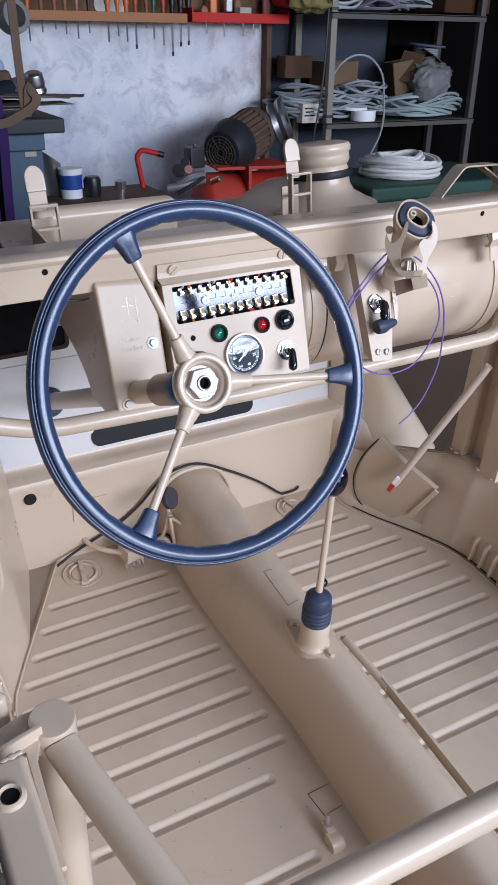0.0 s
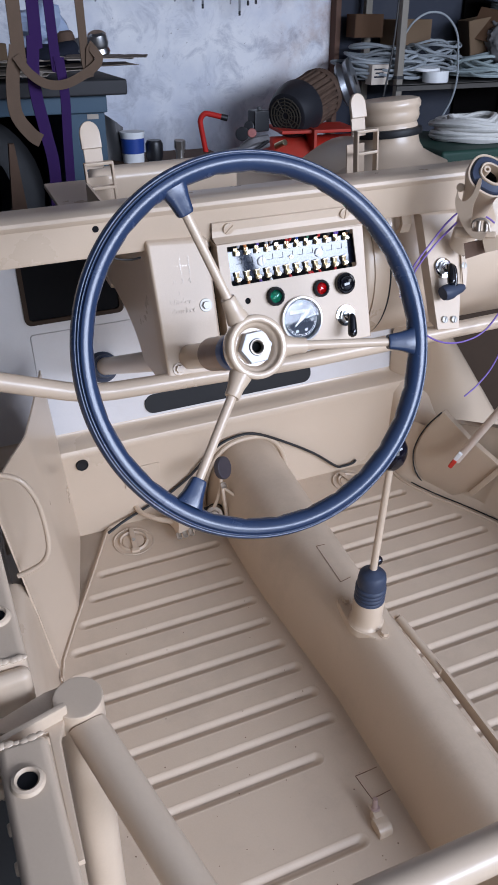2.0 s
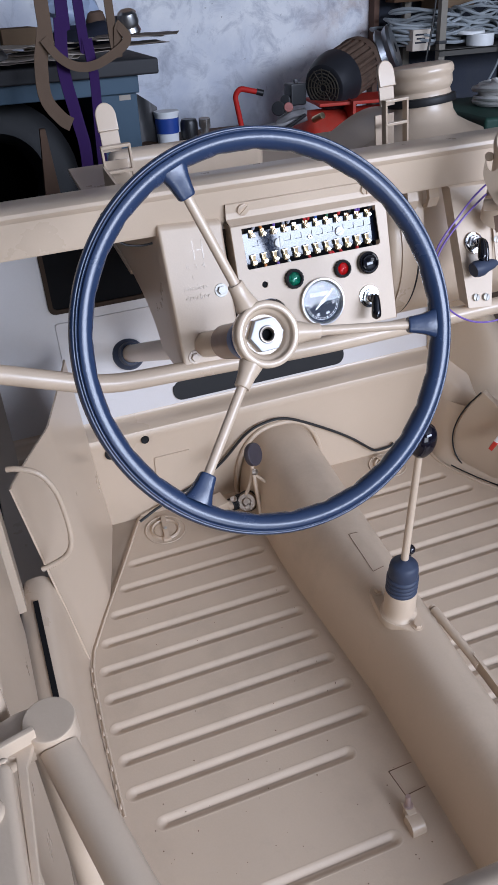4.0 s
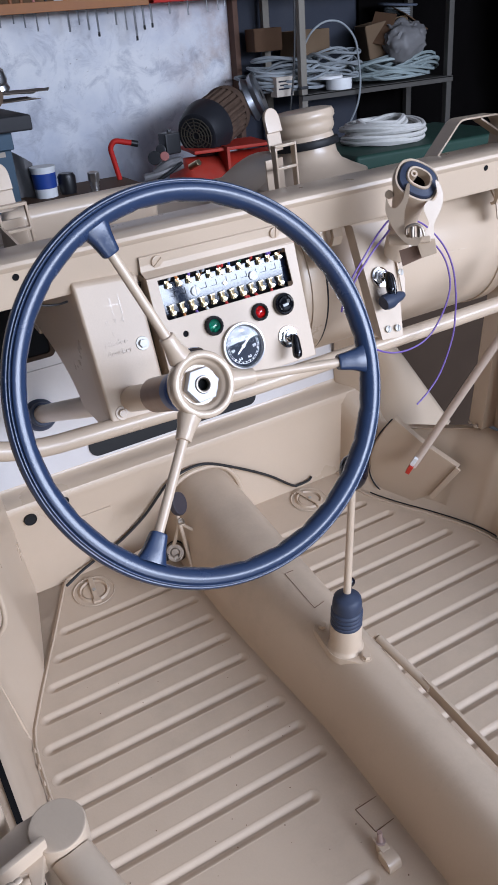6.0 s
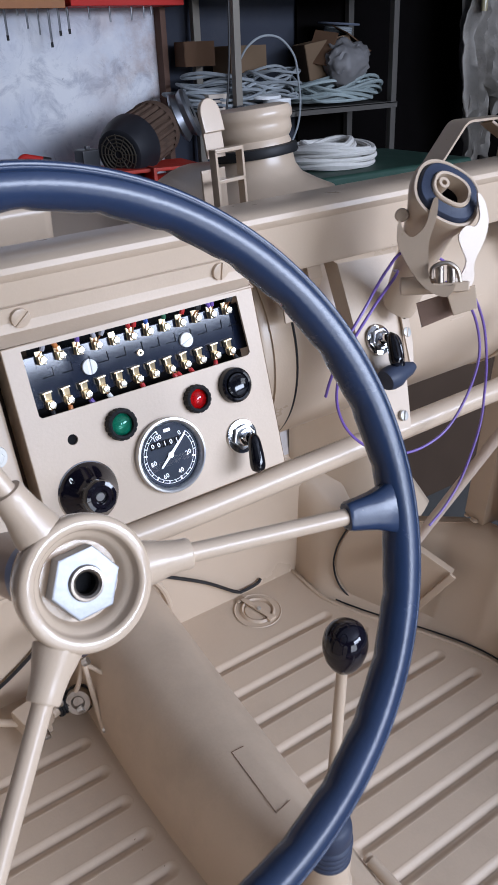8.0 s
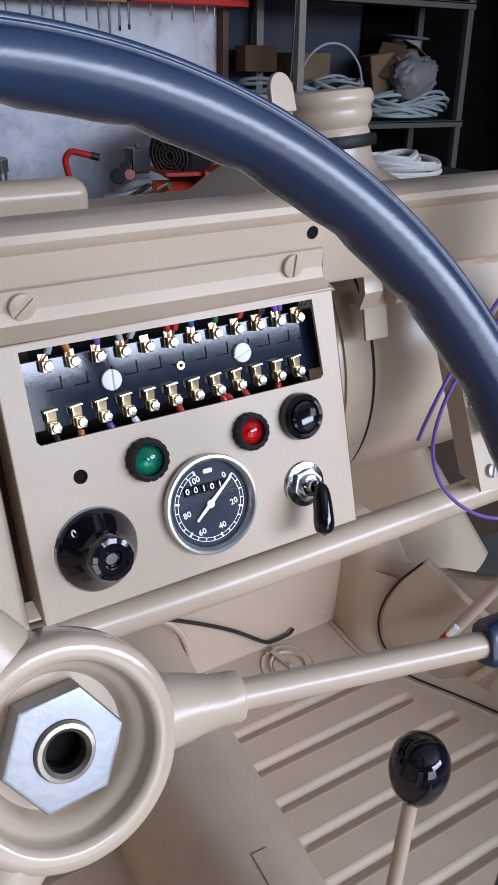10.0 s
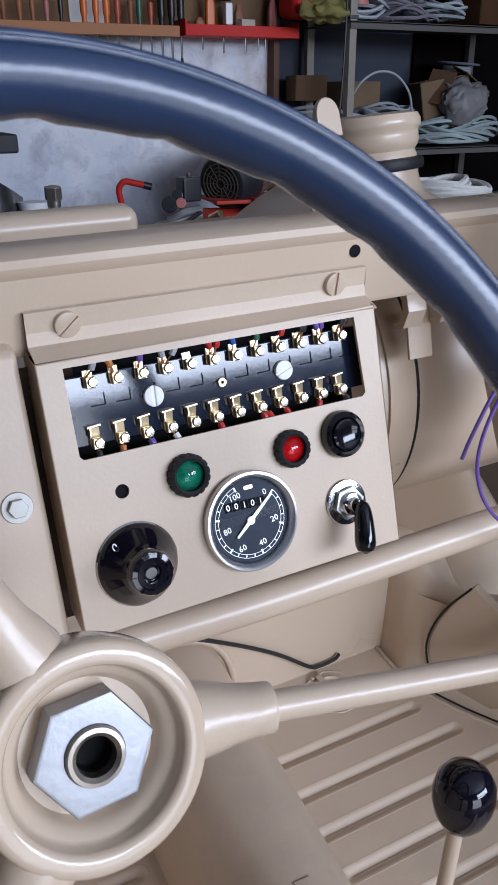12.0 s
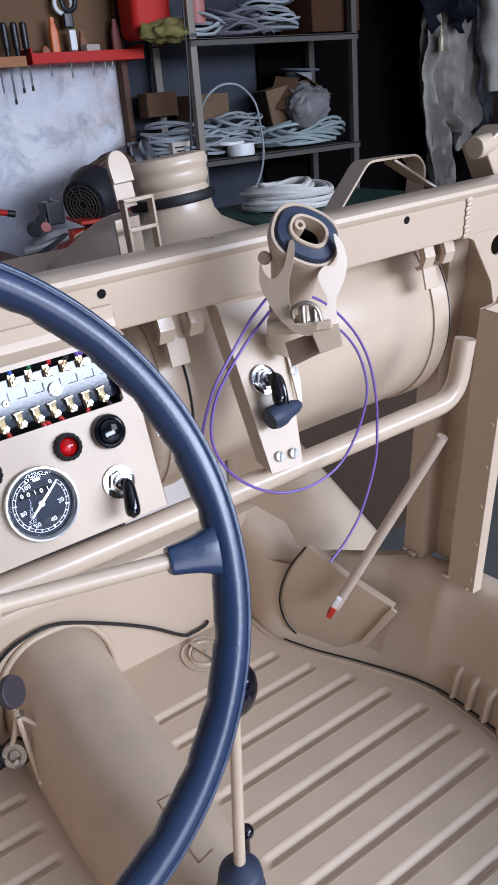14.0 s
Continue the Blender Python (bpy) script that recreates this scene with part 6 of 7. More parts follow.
# ---- bonnet latches and things on the bonnet ----
def latch(x, y, turn, label, seat):
    lt = thing("bonnet_latch", (x, y, 1.23), label, "latch", group="bonnet latches", seat=seat)
    m = at(x, y, 1.166, 0, 0, turn)
    bm = bmesh.new()
    for s in (-1, 1):
        box(bm, (0.004, 0.014, 0.128), m @ at(s * 0.022, 0, 0.064), 0.001)
    for z in (0.126, 0.088):
        box(bm, (0.048, 0.014, 0.005), m @ at(0, 0, z), 0.001)
    part("latch_frame", bm, sand_gloss, lt)
    bm = bmesh.new()
    box(bm, (0.030, 0.004, 0.040), m @ at(-0.003, 0.022, 0.135, -8), 0.001)
    part("latch_strip", bm, sand_matt, lt)
    bm = bmesh.new()
    out = [(-0.0165, 0.0), (0.0165, 0.0), (0.0165, 0.022)] + [(0.0165 * math.cos(radians(a)), 0.022 + 0.020 * math.sin(radians(a))) for a in range(15, 180, 15)] + [(-0.0165, 0.022)]
    plate(bm, out, 0.007, m @ at(-0.004, 0.014, 0.148, 76), bevel=0.002)
    part("latch_spoon", bm, sand_paint, lt)
    bm = bmesh.new()
    box(bm, (0.040, 0.004, 0.10), m @ at(0, 0.034, 0.050), 0.001)
    part("latch_back", bm, sand_paint, lt)


latch(0.622, 1.555, -3, "sand-painted bonnet latch with upright spoon lever", pose(0.0156, -0.1652, 0.1219, -7.5, -1.8, -0.5) @ Matrix.Scale(1.015, 4))
latch(1.124, 1.560, 6, "sand-painted bonnet latch with upright spoon lever", pose(0.0105, -0.1634, 0.1230, -7.5, -1.6, -0.5) @ Matrix.Scale(1.015, 4))
# filler neck with a black band
neck = thing("filler_neck", (1.245, 1.70, 1.20), "ribbed sand-painted filler neck with black rubber band", "filler neck", seat=pose(0.0254, -0.1381, 0.1721, -7.5, -1.6, -0.5) @ Matrix.Scale(0.980, 4))
bm = bmesh.new()
NM = at(1.264, 1.70, 1.215, -4, -1.5, 0)
revolve(bm, [(0, 0.110), (0.050, 0.110), (0.062, 0.107), (0.0655, 0.100), (0.0655, 0.092), (0.062, 0.088), (0.062, 0.082), (0.0625, 0.074), (0.060, 0.068), (0.0565, 0.063), (0.059, 0.056), (0.060, 0.034), (0.062, 0.022), (0.070, 0.008), (0.092, -0.006), (0.118, -0.020), (0.122, -0.035)], NM, 56)
part("neck", bm, sand_paint, neck, angle=45)
bm = bmesh.new()
revolve(bm, [(0.059, 0.038), (0.0665, 0.039), (0.068, 0.042), (0.068, 0.049), (0.0665, 0.0525), (0.058, 0.054)], NM, 56)
part("rubber_band", bm, black_rubber, neck, "black rubber band")
# bent flat-bar stay on the cowl
stay = thing("flat_bar_stay", (1.42, 1.38, 1.25), "bent sand-painted flat-bar stay on the cowl", "bracket", seat=pose(0.0264, -0.1600, 0.1519, -8.0, -1.4, -0.1) @ Matrix.Scale(1.000, 4))
bm = bmesh.new()
flat = [(0.0015, 0.016), (-0.0015, 0.016), (-0.0015, -0.016), (0.0015, -0.016)]
sweep(bm, fillet([(1.318, 1.385, 1.250), (1.378, 1.385, 1.307), (1.468, 1.385, 1.303), (1.482, 1.385, 1.285), (1.470, 1.385, 1.235)], 0.010, 4), flat, up=(0, 1, 0))
part("stay_bar", bm, sand_paint, stay, angle=60)
bm = bmesh.new()
sweep(bm, [(1.430, 1.385, 1.300), (1.515, 1.36, 1.235)], [(0.0015, 0.013), (-0.0015, 0.013), (-0.0015, -0.013), (0.0015, -0.013)], up=(0, 1, 0))
part("stay_brace", bm, sand_paint, stay, smooth=False)
# tubular fitting at the rail's far end
fit = thing("pivot_fitting", (1.50, 1.25, 1.29), "sand-painted pivot fitting on the end of the dash rail", "fitting", seat=pose(0.0264, -0.1600, 0.1519, -8.0, -1.4, -0.1) @ Matrix.Scale(1.000, 4))
bm = bmesh.new()
cyl(bm, 0.014, 0.05, at(1.455, 1.262, 1.310, 0, 90, 10), 24, bevel=0.003)
box(bm, (0.05, 0.04, 0.05), at(1.50, 1.275, 1.300, 0, -25), 0.004)
part("fitting_body", bm, sand_paint, fit)

# ---- tool wall ----
RY = 3.47
board = thing("tool_board", (1.2, WALL_Y, 1.62), "brown hardboard tool board screwed to the wall", "tool board", car=False)
bm = bmesh.new()
box(bm, (2.9, 0.012, 0.75), at(0.60, WALL_Y - 0.008, 1.995), 0.002)
part("board_sheet", bm, pegboard, board)
rail = thing("tool_rail", (0.9, RY, 1.60), "orange-brown wooden tool rail on the wall", "rack", car=False)
bm = bmesh.new()
box(bm, (2.3, 0.11, 0.026), at(0.49, RY + 0.09, 1.612), 0.002)
part("rail_board", bm, rack_wood, rail)
bm = bmesh.new()
box(bm, (2.3, 0.016, 0.034), at(0.49, RY + 0.03, 1.612), 0.002)
part("rail_lip", bm, rack_wood, rail)
tray = thing("red_tray", (1.87, RY, 1.60), "red sheet metal tool tray on the wall", "tray", car=False)
bm = bmesh.new()
box(bm, (0.44, 0.13, 0.008), at(1.875, RY + 0.075, 1.604), 0.001)
box(bm, (0.44, 0.006, 0.034), at(1.875, RY + 0.012, 1.618), 0.001)
box(bm, (0.006, 0.13, 0.05), at(1.658, RY + 0.075, 1.626), 0.001)
box(bm, (0.006, 0.13, 0.05), at(2.092, RY + 0.075, 1.626), 0.001)
part("tray_sheet", bm, red_gloss, tray)
bm = bmesh.new()
box(bm, (0.06, 0.04, 0.035), at(1.90, RY + 0.05, 1.640, 0, 0, 10), 0.004)
carton = thing("paper_carton", (1.90, RY + 0.05, 1.62), "small pale carton lying in the tray", "carton", car=False)
part("carton_box", bm, paper, carton)


def screwdriver(x, length, blade, r, mat, blade_r, word, lean=0.0):
    s = thing("screwdriver", (x, RY + 0.06, 1.62), word, "screwdriver", group="hand tools in the rail", car=False)
    m = at(x, RY + 0.06, 1.626, 0, lean)
    bm = bmesh.new()
    revolve(bm, [(0, 0), (r * 0.6, 0.001), (r * 0.75, 0.01), (r * 0.7, 0.022), (r, 0.035), (r, length - 0.012), (r * 0.8, length - 0.003), (0, length)], m, 14)
    part("handle", bm, mat, s)
    bm = bmesh.new()
    cyl(bm, blade_r, blade, m @ at(0, 0, -blade), 8)
    part("blade", bm, tool_steel, s)
    if blade > 0.1 and blade_r > 0.003:
        bm = bmesh.new()
        cyl(bm, blade_r * 1.15, 0.016, m @ at(0, 0, -blade - 0.004), 8)
        part("blade_tip", bm, tool_black, s)


for x, ln, bl, r, mt, br, word in (
        (1.07, 0.085, 0.07, 0.010, tool_brown, 0.003, "screwdriver with worn brown handle"), (1.12, 0.075, 0.06, 0.009, tool_brown, 0.003, "screwdriver with worn brown handle"),
        (1.16, 0.075, 0.075, 0.008, tool_brown, 0.003, "screwdriver with worn brown handle"), (1.205, 0.07, 0.09, 0.008, tool_pink, 0.003, "screwdriver with faded pink handle"),
        (1.25, 0.085, 0.07, 0.008, tool_black, 0.0026, "screwdriver with slim dark handle"), (1.325, 0.115, 0.10, 0.012, tool_orange, 0.004, "screwdriver with bright orange handle"),
        (1.365, 0.09, 0.08, 0.011, tool_orange, 0.003, "screwdriver with bright orange handle"), (1.40, 0.11, 0.10, 0.012, tool_orange, 0.0035, "screwdriver with bright orange handle"),
        (1.437, 0.11, 0.12, 0.011, tool_red, 0.004, "screwdriver with red-brown handle"), (1.482, 0.08, 0.05, 0.009, tool_brown, 0.003, "screwdriver with brown wooden handle"),
        (1.512, 0.09, 0.09, 0.010, tool_green, 0.0035, "screwdriver with dark green handle"), (1.552, 0.075, 0.11, 0.010, tool_red, 0.003, "screwdriver with red-brown handle"),
        (1.590, 0.112, 0.145, 0.0125, tool_black, 0.0042, "large screwdriver with black handle"), (1.626, 0.112, 0.11, 0.0125, tool_black, 0.0042, "large screwdriver with black handle"),
        (1.660, 0.112, 0.105, 0.0125, tool_black, 0.0042, "large screwdriver with black handle"), (1.02, 0.10, 0.10, 0.010, tool_orange, 0.003, "screwdriver with bright orange handle")):
    screwdriver(x, ln, bl, r, mt, br, word)
for x, z0, ln in ((1.735, 1.60, 0.04), (1.815, 1.60, 0.05), (1.90, 1.60, 0.045), (1.95, 1.60, 0.04), (1.98, 1.60, 0.03)):
    b = thing("drill_bit", (x, RY + 0.05, 1.6), "thin grey bit hanging under the red tray", "tool", group="bits under the tray", car=False)
    bm = bmesh.new()
    cyl(bm, 0.0035, ln + 0.02, at(x, RY + 0.05, z0 - ln), 8)
    part("bit_shank", bm, tool_steel, b)
pack = thing("tool_pack", (1.365, WALL_Y - 0.02, 1.69), "pale blister pack behind the orange screwdrivers", "packaging", car=False)
bm = bmesh.new()
plate(bm, round_rect(0.135, 0.125, 0.02), 0.006, at(1.365, WALL_Y - 0.016, 1.692, 90))
part("pack_card", bm, white_paint, pack)
lock = thing("cable_lock", (1.82, RY + 0.08, 1.62), "white and black ring lock hanging on the board", "lock", car=False)
bm = bmesh.new()
tube(bm, [(1.835 + 0.033 * math.cos(a / 12 * math.pi), RY + 0.09, 1.795 + 0.033 * math.sin(a / 12 * math.pi)) for a in range(24)], 0.008, 10, closed=True)
part("lock_ring", bm, white_paint, lock)
bm = bmesh.new()
tube(bm, [(1.850 + 0.026 * math.cos(a / 12 * math.pi), RY + 0.075, 1.80 + 0.030 * math.sin(a / 12 * math.pi)) for a in range(24)], 0.009, 10, closed=True)
box(bm, (0.035, 0.03, 0.05), at(1.842, RY + 0.085, 1.740), 0.006)
part("lock_body", bm, tool_black, lock)
bm = bmesh.new()
box(bm, (0.028, 0.03, 0.07), at(1.846, RY + 0.08, 1.675), 0.006)
part("lock_tag", bm, white_paint, lock)
for x, z, h, mt, word in ((1.775, 1.63, 0.12, tool_orange, "slim orange handled pliers in the tray"), (1.885, 1.63, 0.075, tool_brown, "brown glass bottle standing in the tray"), (1.735, 1.63, 0.03, tool_brown, "brown wooden block in the tray"), (2.02, 1.63, 0.11, tool_pink, "red and pink packet in the tray")):
    b = thing("tray_item", (x, RY + 0.07, z), word, "tool", car=False)
    bm = bmesh.new()
    loft(bm, [[Vector((x + px * k, RY + 0.075 + py * k, z + h * t)) for px, py in round_rect(0.034, 0.024, 0.008)] for k, t in ((0.9, 0), (1, 0.1), (0.95, 0.6), (0.55, 0.85), (0.5, 1.0))])
    part("item_body", bm, mt, b)
# thin brown post where the plaster ends
post = thing("corner_post", (2.05, WALL_Y - 0.03, 0), "thin rusty brown steel corner post", "post", kind="structure", car=False)
bm = bmesh.new()
box(bm, (0.024, 0.05, 3.4), at(2.052, WALL_Y - 0.027, 1.68), 0.002)
part("post_bar", bm, rust_post, post)

# ---- shelving with cables ----
shelf = thing("storage_shelf", (2.6, 3.4, GROUND), "grey steel storage shelf crammed with cable coils", "shelf", car=False)
for x, y in ((2.185, 3.28), (2.185, 3.56), (2.955, 3.28), (2.955, 3.56)):
    bm = bmesh.new()
    box(bm, (0.028 if y < 3.4 else 0.03, 0.028, 2.4), at(x, y, GROUND + 1.2), 0.002)
    part("upright", bm, shelf_beige if x < 2.5 else shelf_steel, shelf)
for z in (1.225, 1.640, 0.62, 2.1):
    bm = bmesh.new()
    box(bm, (0.80, 0.32, 0.004), at(2.57, 3.42, z), 0.0)
    box(bm, (0.80, 0.004, 0.024), at(2.57, 3.262, z - 0.008), 0.0)
    part("shelf_board", bm, shelf_steel, shelf)
for z in (1.255, 1.655):
    bm = bmesh.new()
    box(bm, (0.034, 0.034, 0.012), at(2.185, 3.28, z), 0.001)
    part("black_clip", bm, tool_black, shelf)


def coil(name, x, y, z, rx, ry, turns, r, mat, label, seed, lift=0.05, group="cable coils on the shelf", tilt=0, mess=1.0):
    """A heap of loose cable turns lying in a flat coil."""
    rg = random.Random(seed)
    ob = thing(name, (x, y, z), label, "cable coil", group=group, car=False)
    for k in range(turns):
        ph, ex, ey = rg.uniform(0, 6), rg.uniform(0.82, 1.06), rg.uniform(0.8, 1.06)
        dz, wob = r + lift * (k / max(1, turns - 1)) * rg.uniform(0.5, 1.2), mess * rg.uniform(0.006, 0.030)
        ox, oy, tri, lean = mess * rg.uniform(-0.22, 0.22) * rx, mess * rg.uniform(-0.16, 0.16) * ry, mess * rg.uniform(0, 0.14), mess * rg.uniform(-0.018, 0.018)
        pts = []
        for i in range(28):
            a = 2 * math.pi * i / 28
            pts.append(Vector((x + ox + rx * ex * math.cos(a) * (1 + tri * math.sin(3 * a + ph)), y + oy + ry * ey * math.sin(a) * (1 + tri * math.cos(3 * a)), max(z + r, z + dz + wob * math.sin(2 * a + ph) + (tilt + lean) * math.cos(a + ph)))))
        bm = bmesh.new()
        tube(bm, pts, r * rg.uniform(0.85, 1.1), 6, closed=True)
        part("turn", bm, mat, ob)
    return ob


coil("cable_coil", 2.20, 3.44, 1.24, 0.185, 0.12, 16, 0.0060, cable_white, "flat coil of pale grey cable on the shelf", 1, 0.11)
coil("cable_coil", 2.43, 3.42, 1.26, 0.115, 0.10, 12, 0.0055, cable_white, "tangled coil of pale cable on the shelf", 2, 0.11, tilt=0.02)
coil("cable_coil", 2.76, 3.40, 1.24, 0.185, 0.13, 17, 0.0070, cable_pale, "thick coil of pale greenish cable on the shelf", 3, 0.085)
coil("cable_coil", 2.30, 3.42, 1.655, 0.125, 0.11, 9, 0.006, cable_white, "flat coil of pale cable on the upper shelf", 4, 0.05)
coil("cable_coil", 2.45, 3.40, 1.655, 0.13, 0.11, 8, 0.006, cable_lilac, "flat coil of lilac grey cable on the upper shelf", 5, 0.06)
coil("cable_coil", 2.62, 3.40, 1.67, 0.115, 0.10, 10, 0.0055, cable_white, "loose coil of white cable on the upper shelf", 6, 0.13, tilt=0.02)
loopw = thing("cable_loop", (2.36, 3.30, 1.24), "single white cable arching over the shelf edge", "cable", car=False)
bm = bmesh.new()
tube(bm, smooth_path([(2.205, 3.30, 1.40), (2.23, 3.27, 1.455), (2.29, 3.26, 1.487), (2.36, 3.25, 1.478), (2.42, 3.245, 1.42), (2.44, 3.245, 1.34), (2.445, 3.24, 1.25), (2.43, 3.24, 1.17), (2.395, 3.245, 1.10)], 7), 0.0042, 8)
part("cable", bm, cable_white, loopw)
bcab = thing("black_cable", (2.16, 3.27, 1.0), "black cable hanging beside the shelf post", "cable", car=False)
bm = bmesh.new()
tube(bm, smooth_path([(2.155, 3.27, 2.2), (2.158, 3.268, 1.8), (2.150, 3.266, 1.5), (2.135, 3.265, 1.32), (2.118, 3.265, 1.22), (2.105, 3.27, 1.12)], 6), 0.0042, 8)
part("cable", bm, black_wire, bcab)


def carton(x, y, z, sx, sy, sz, turn, mat, label, flap=0.0, tilt=0.0):
    b = thing("cardboard_box", (x, y, z), label, "box", car=False)
    m = at(x, y, z + sz / 2, 0, tilt, turn)
    t = 0.004
    for name, size, mm in (("wall", (sx, t, sz), at(0, -sy / 2, 0)), ("wall", (sx, t, sz), at(0, sy / 2, 0)), ("wall", (t, sy, sz), at(-sx / 2, 0, 0)), ("wall", (t, sy, sz), at(sx / 2, 0, 0)), ("bottom", (sx, sy, t), at(0, 0, -sz / 2 + t))):
        bm = bmesh.new()
        box(bm, size, m @ mm)
        part(name, bm, mat, b)
    if flap:
        for s in (-1, 1):
            bm = bmesh.new()
            box(bm, (sx * 0.95, sy * 0.5, t), m @ at(0, s * sy / 2, sz / 2, s * -flap) @ at(0, s * sy * 0.25, 0))
            part("flap", bm, mat, b)
    return b


carton(2.33, 3.48, 1.365, 0.17, 0.12, 0.095, 4, cardboard_pale, "small tan cardboard box behind the cable coils")
carton(2.14, 3.50, 1.395, 0.12, 0.10, 0.085, -8, cardboard, "red-brown cardboard box on the cable coil")
bk = carton(2.70, 3.42, 1.33, 0.19, 0.15, 0.14, -18, cardboard_pale, "open crumpled cardboard box full of cable", 125, -10)
for i, (x, z, ry, sx) in enumerate(((2.645, 1.44, -62, 0.13), (2.80, 1.47, 25, 0.16))):
    f = thing("cardboard_flap", (x, 3.34, z), "torn brown cardboard flap leaning on the coils", "cardboard", car=False)
    bm = bmesh.new()
    box(bm, (sx, 0.10, 0.004), at(x, 3.36, z, 20, ry, 10))
    part("sheet", bm, cardboard, f)
bag = thing("plastic_bag", (2.70, 3.30, 1.33), "crumpled pale plastic bag on the shelf", "bag", car=False)
bm = bmesh.new()
bmesh.ops.create_icosphere(bm, subdivisions=4, radius=1, matrix=at(2.735, 3.31, 1.385) @ Matrix.Diagonal((0.110, 0.065, 0.088, 1)))
for v in bm.verts:
    d = (v.co - Vector((2.735, 3.31, 1.385)))
    v.co += d * (0.26 * noise.noise(v.co * 14) + 0.30 * abs(noise.noise(v.co * 30)) + 0.16 * abs(noise.noise(v.co * 75)) - 0.12)
part("bag_film", bm, plastic_film, bag, angle=50)
spool = thing("cable_spool", (2.80, 3.44, 1.45), "cable drum with blue-rimmed flange and grey wire", "spool", car=False)
bm = bmesh.new()
revolve(bm, [(0.0, 0.118), (0.085, 0.118), (0.088, 0.122), (0.085, 0.126), (0.0, 0.126)], at(2.79, 3.45, 1.405, 4, 3), 36)
part("flange", bm, spool_grey, spool)
bm = bmesh.new()
revolve(bm, [(0.0, 0.0), (0.085, 0.0), (0.085, 0.008), (0.0, 0.008)], at(2.79, 3.45, 1.405, 4, 3), 36)
part("flange", bm, spool_grey, spool)
bm = bmesh.new()
prof = []
for i in range(14):
    prof += [(0.055, 0.010 + 0.0076 * i), (0.060, 0.0138 + 0.0076 * i)]
revolve(bm, prof, at(2.79, 3.45, 1.405, 4, 3), 30)
part("winding", bm, cable_white, spool)
tape = thing("tape_roll", (2.385, 3.30, 1.24), "white roll of tape on the shelf", "roll", car=False)
bm = bmesh.new()
revolve(bm, [(0.028, 0.0), (0.052, 0.0), (0.054, 0.004), (0.054, 0.040), (0.052, 0.044), (0.028, 0.044), (0.028, 0.0)], at(2.385, 3.31, 1.229), 36)
part("roll", bm, white_paint, tape)
stack = thing("tape_stack", (2.36, 3.34, 1.28), "flat white plastic lids beside the tape", "lid", car=False)
bm = bmesh.new()
revolve(bm, [(0, 0.012), (0.06, 0.012), (0.064, 0.006), (0.064, 0.0), (0, 0)], at(2.355, 3.35, 1.276, 6), 32)
part("lid", bm, white_paint, stack)
note = thing("paper_label", (2.13, 3.30, 1.24), "printed white carton standing on the shelf", "carton", car=False)
bm = bmesh.new()
box(bm, (0.08, 0.05, 0.075), at(2.115, 3.33, 1.265), 0.002)
ct = part("carton_body", bm, paper, note)
for i in range(3):
    bm = bmesh.new()
    box(bm, (0.05 - 0.012 * (i % 2), 0.0006, 0.006), at(2.110, 3.3046, 1.285 - 0.014 * i))
    part("print_bar", bm, dark_print, ct)
carton(2.90, 3.42, 1.655, 0.26, 0.20, 0.15, 3, dark_carton, "large dark brown wooden box on the upper shelf")
helm = thing("red_canister", (2.10, 3.44, 1.66), "dark red plastic canister on the upper shelf", "canister", car=False)
bm = bmesh.new()
box(bm, (0.16, 0.14, 0.20), at(2.10, 3.45, 1.76), 0.03, 4)
part("canister_body", bm, red_gloss, helm)
rag = thing("yellow_rag", (2.10, 3.32, 1.66), "crumpled olive yellow rag on the upper shelf", "rag", car=False)
bm = bmesh.new()
bmesh.ops.create_icosphere(bm, subdivisions=4, radius=1, matrix=at(2.11, 3.33, 1.675) @ Matrix.Diagonal((0.085, 0.06, 0.035, 1)))
for v in bm.verts:
    v.co += (v.co - Vector((2.11, 3.33, 1.67))) * (0.5 * noise.noise(v.co * 25)) + Vector((0, 0, 0.01 * noise.noise(v.co * 60)))
part("cloth", bm, olive_rag, rag, angle=30)
jars = thing("paint_can", (2.26, 3.36, 1.65), "small pinkish paint can on the upper shelf", "can", car=False)
bm = bmesh.new()
revolve(bm, [(0, 0.11), (0.035, 0.11), (0.037, 0.105), (0.035, 0.10), (0.037, 0.09), (0.037, 0.0), (0, 0)], at(2.262, 3.36, 1.70), 24)
part("can_body", bm, tool_pink, jars)

# ---- compressor ----
comp = thing("air_compressor", (1.66, 3.12, GROUND), "dusty red air compressor with dark electric motor", "compressor", car=False)
CX, CY, CZ = 1.66, 3.12, 0.955
bm = bmesh.new()
revolve(bm, [(0, -0.36), (0.06, -0.355), (0.11, -0.335), (0.138, -0.30), (0.142, -0.28), (0.142, 0.22), (0.138, 0.24), (0.11, 0.275), (0.06, 0.295), (0, 0.30)], at(CX + 0.13, CY, CZ - 0.02, 0, 90, -8) @ Matrix.Diagonal((1, 1, 0.8, 1)), 48)
part("tank", bm, red_paint, comp)
bm = bmesh.new()
box(bm, (0.30, 0.20, 0.012), at(CX + 0.06, CY, CZ + 0.150, 0, 0, -8), 0.003)
box(bm, (0.012, 0.20, 0.09), at(CX + 0.03, CY - 0.02, CZ + 0.115, 0, 0, -8), 0.002)
part("motor_bed", bm, red_paint, comp)
for sx in (-1, 1):
    bm = bmesh.new()
    box(bm, (0.05, 0.22, CZ - 0.13 - GROUND), at(CX + sx * 0.22, CY, (CZ - 0.13 + GROUND) / 2), 0.006)
    part("leg", bm, red_paint, comp)
bm = bmesh.new()
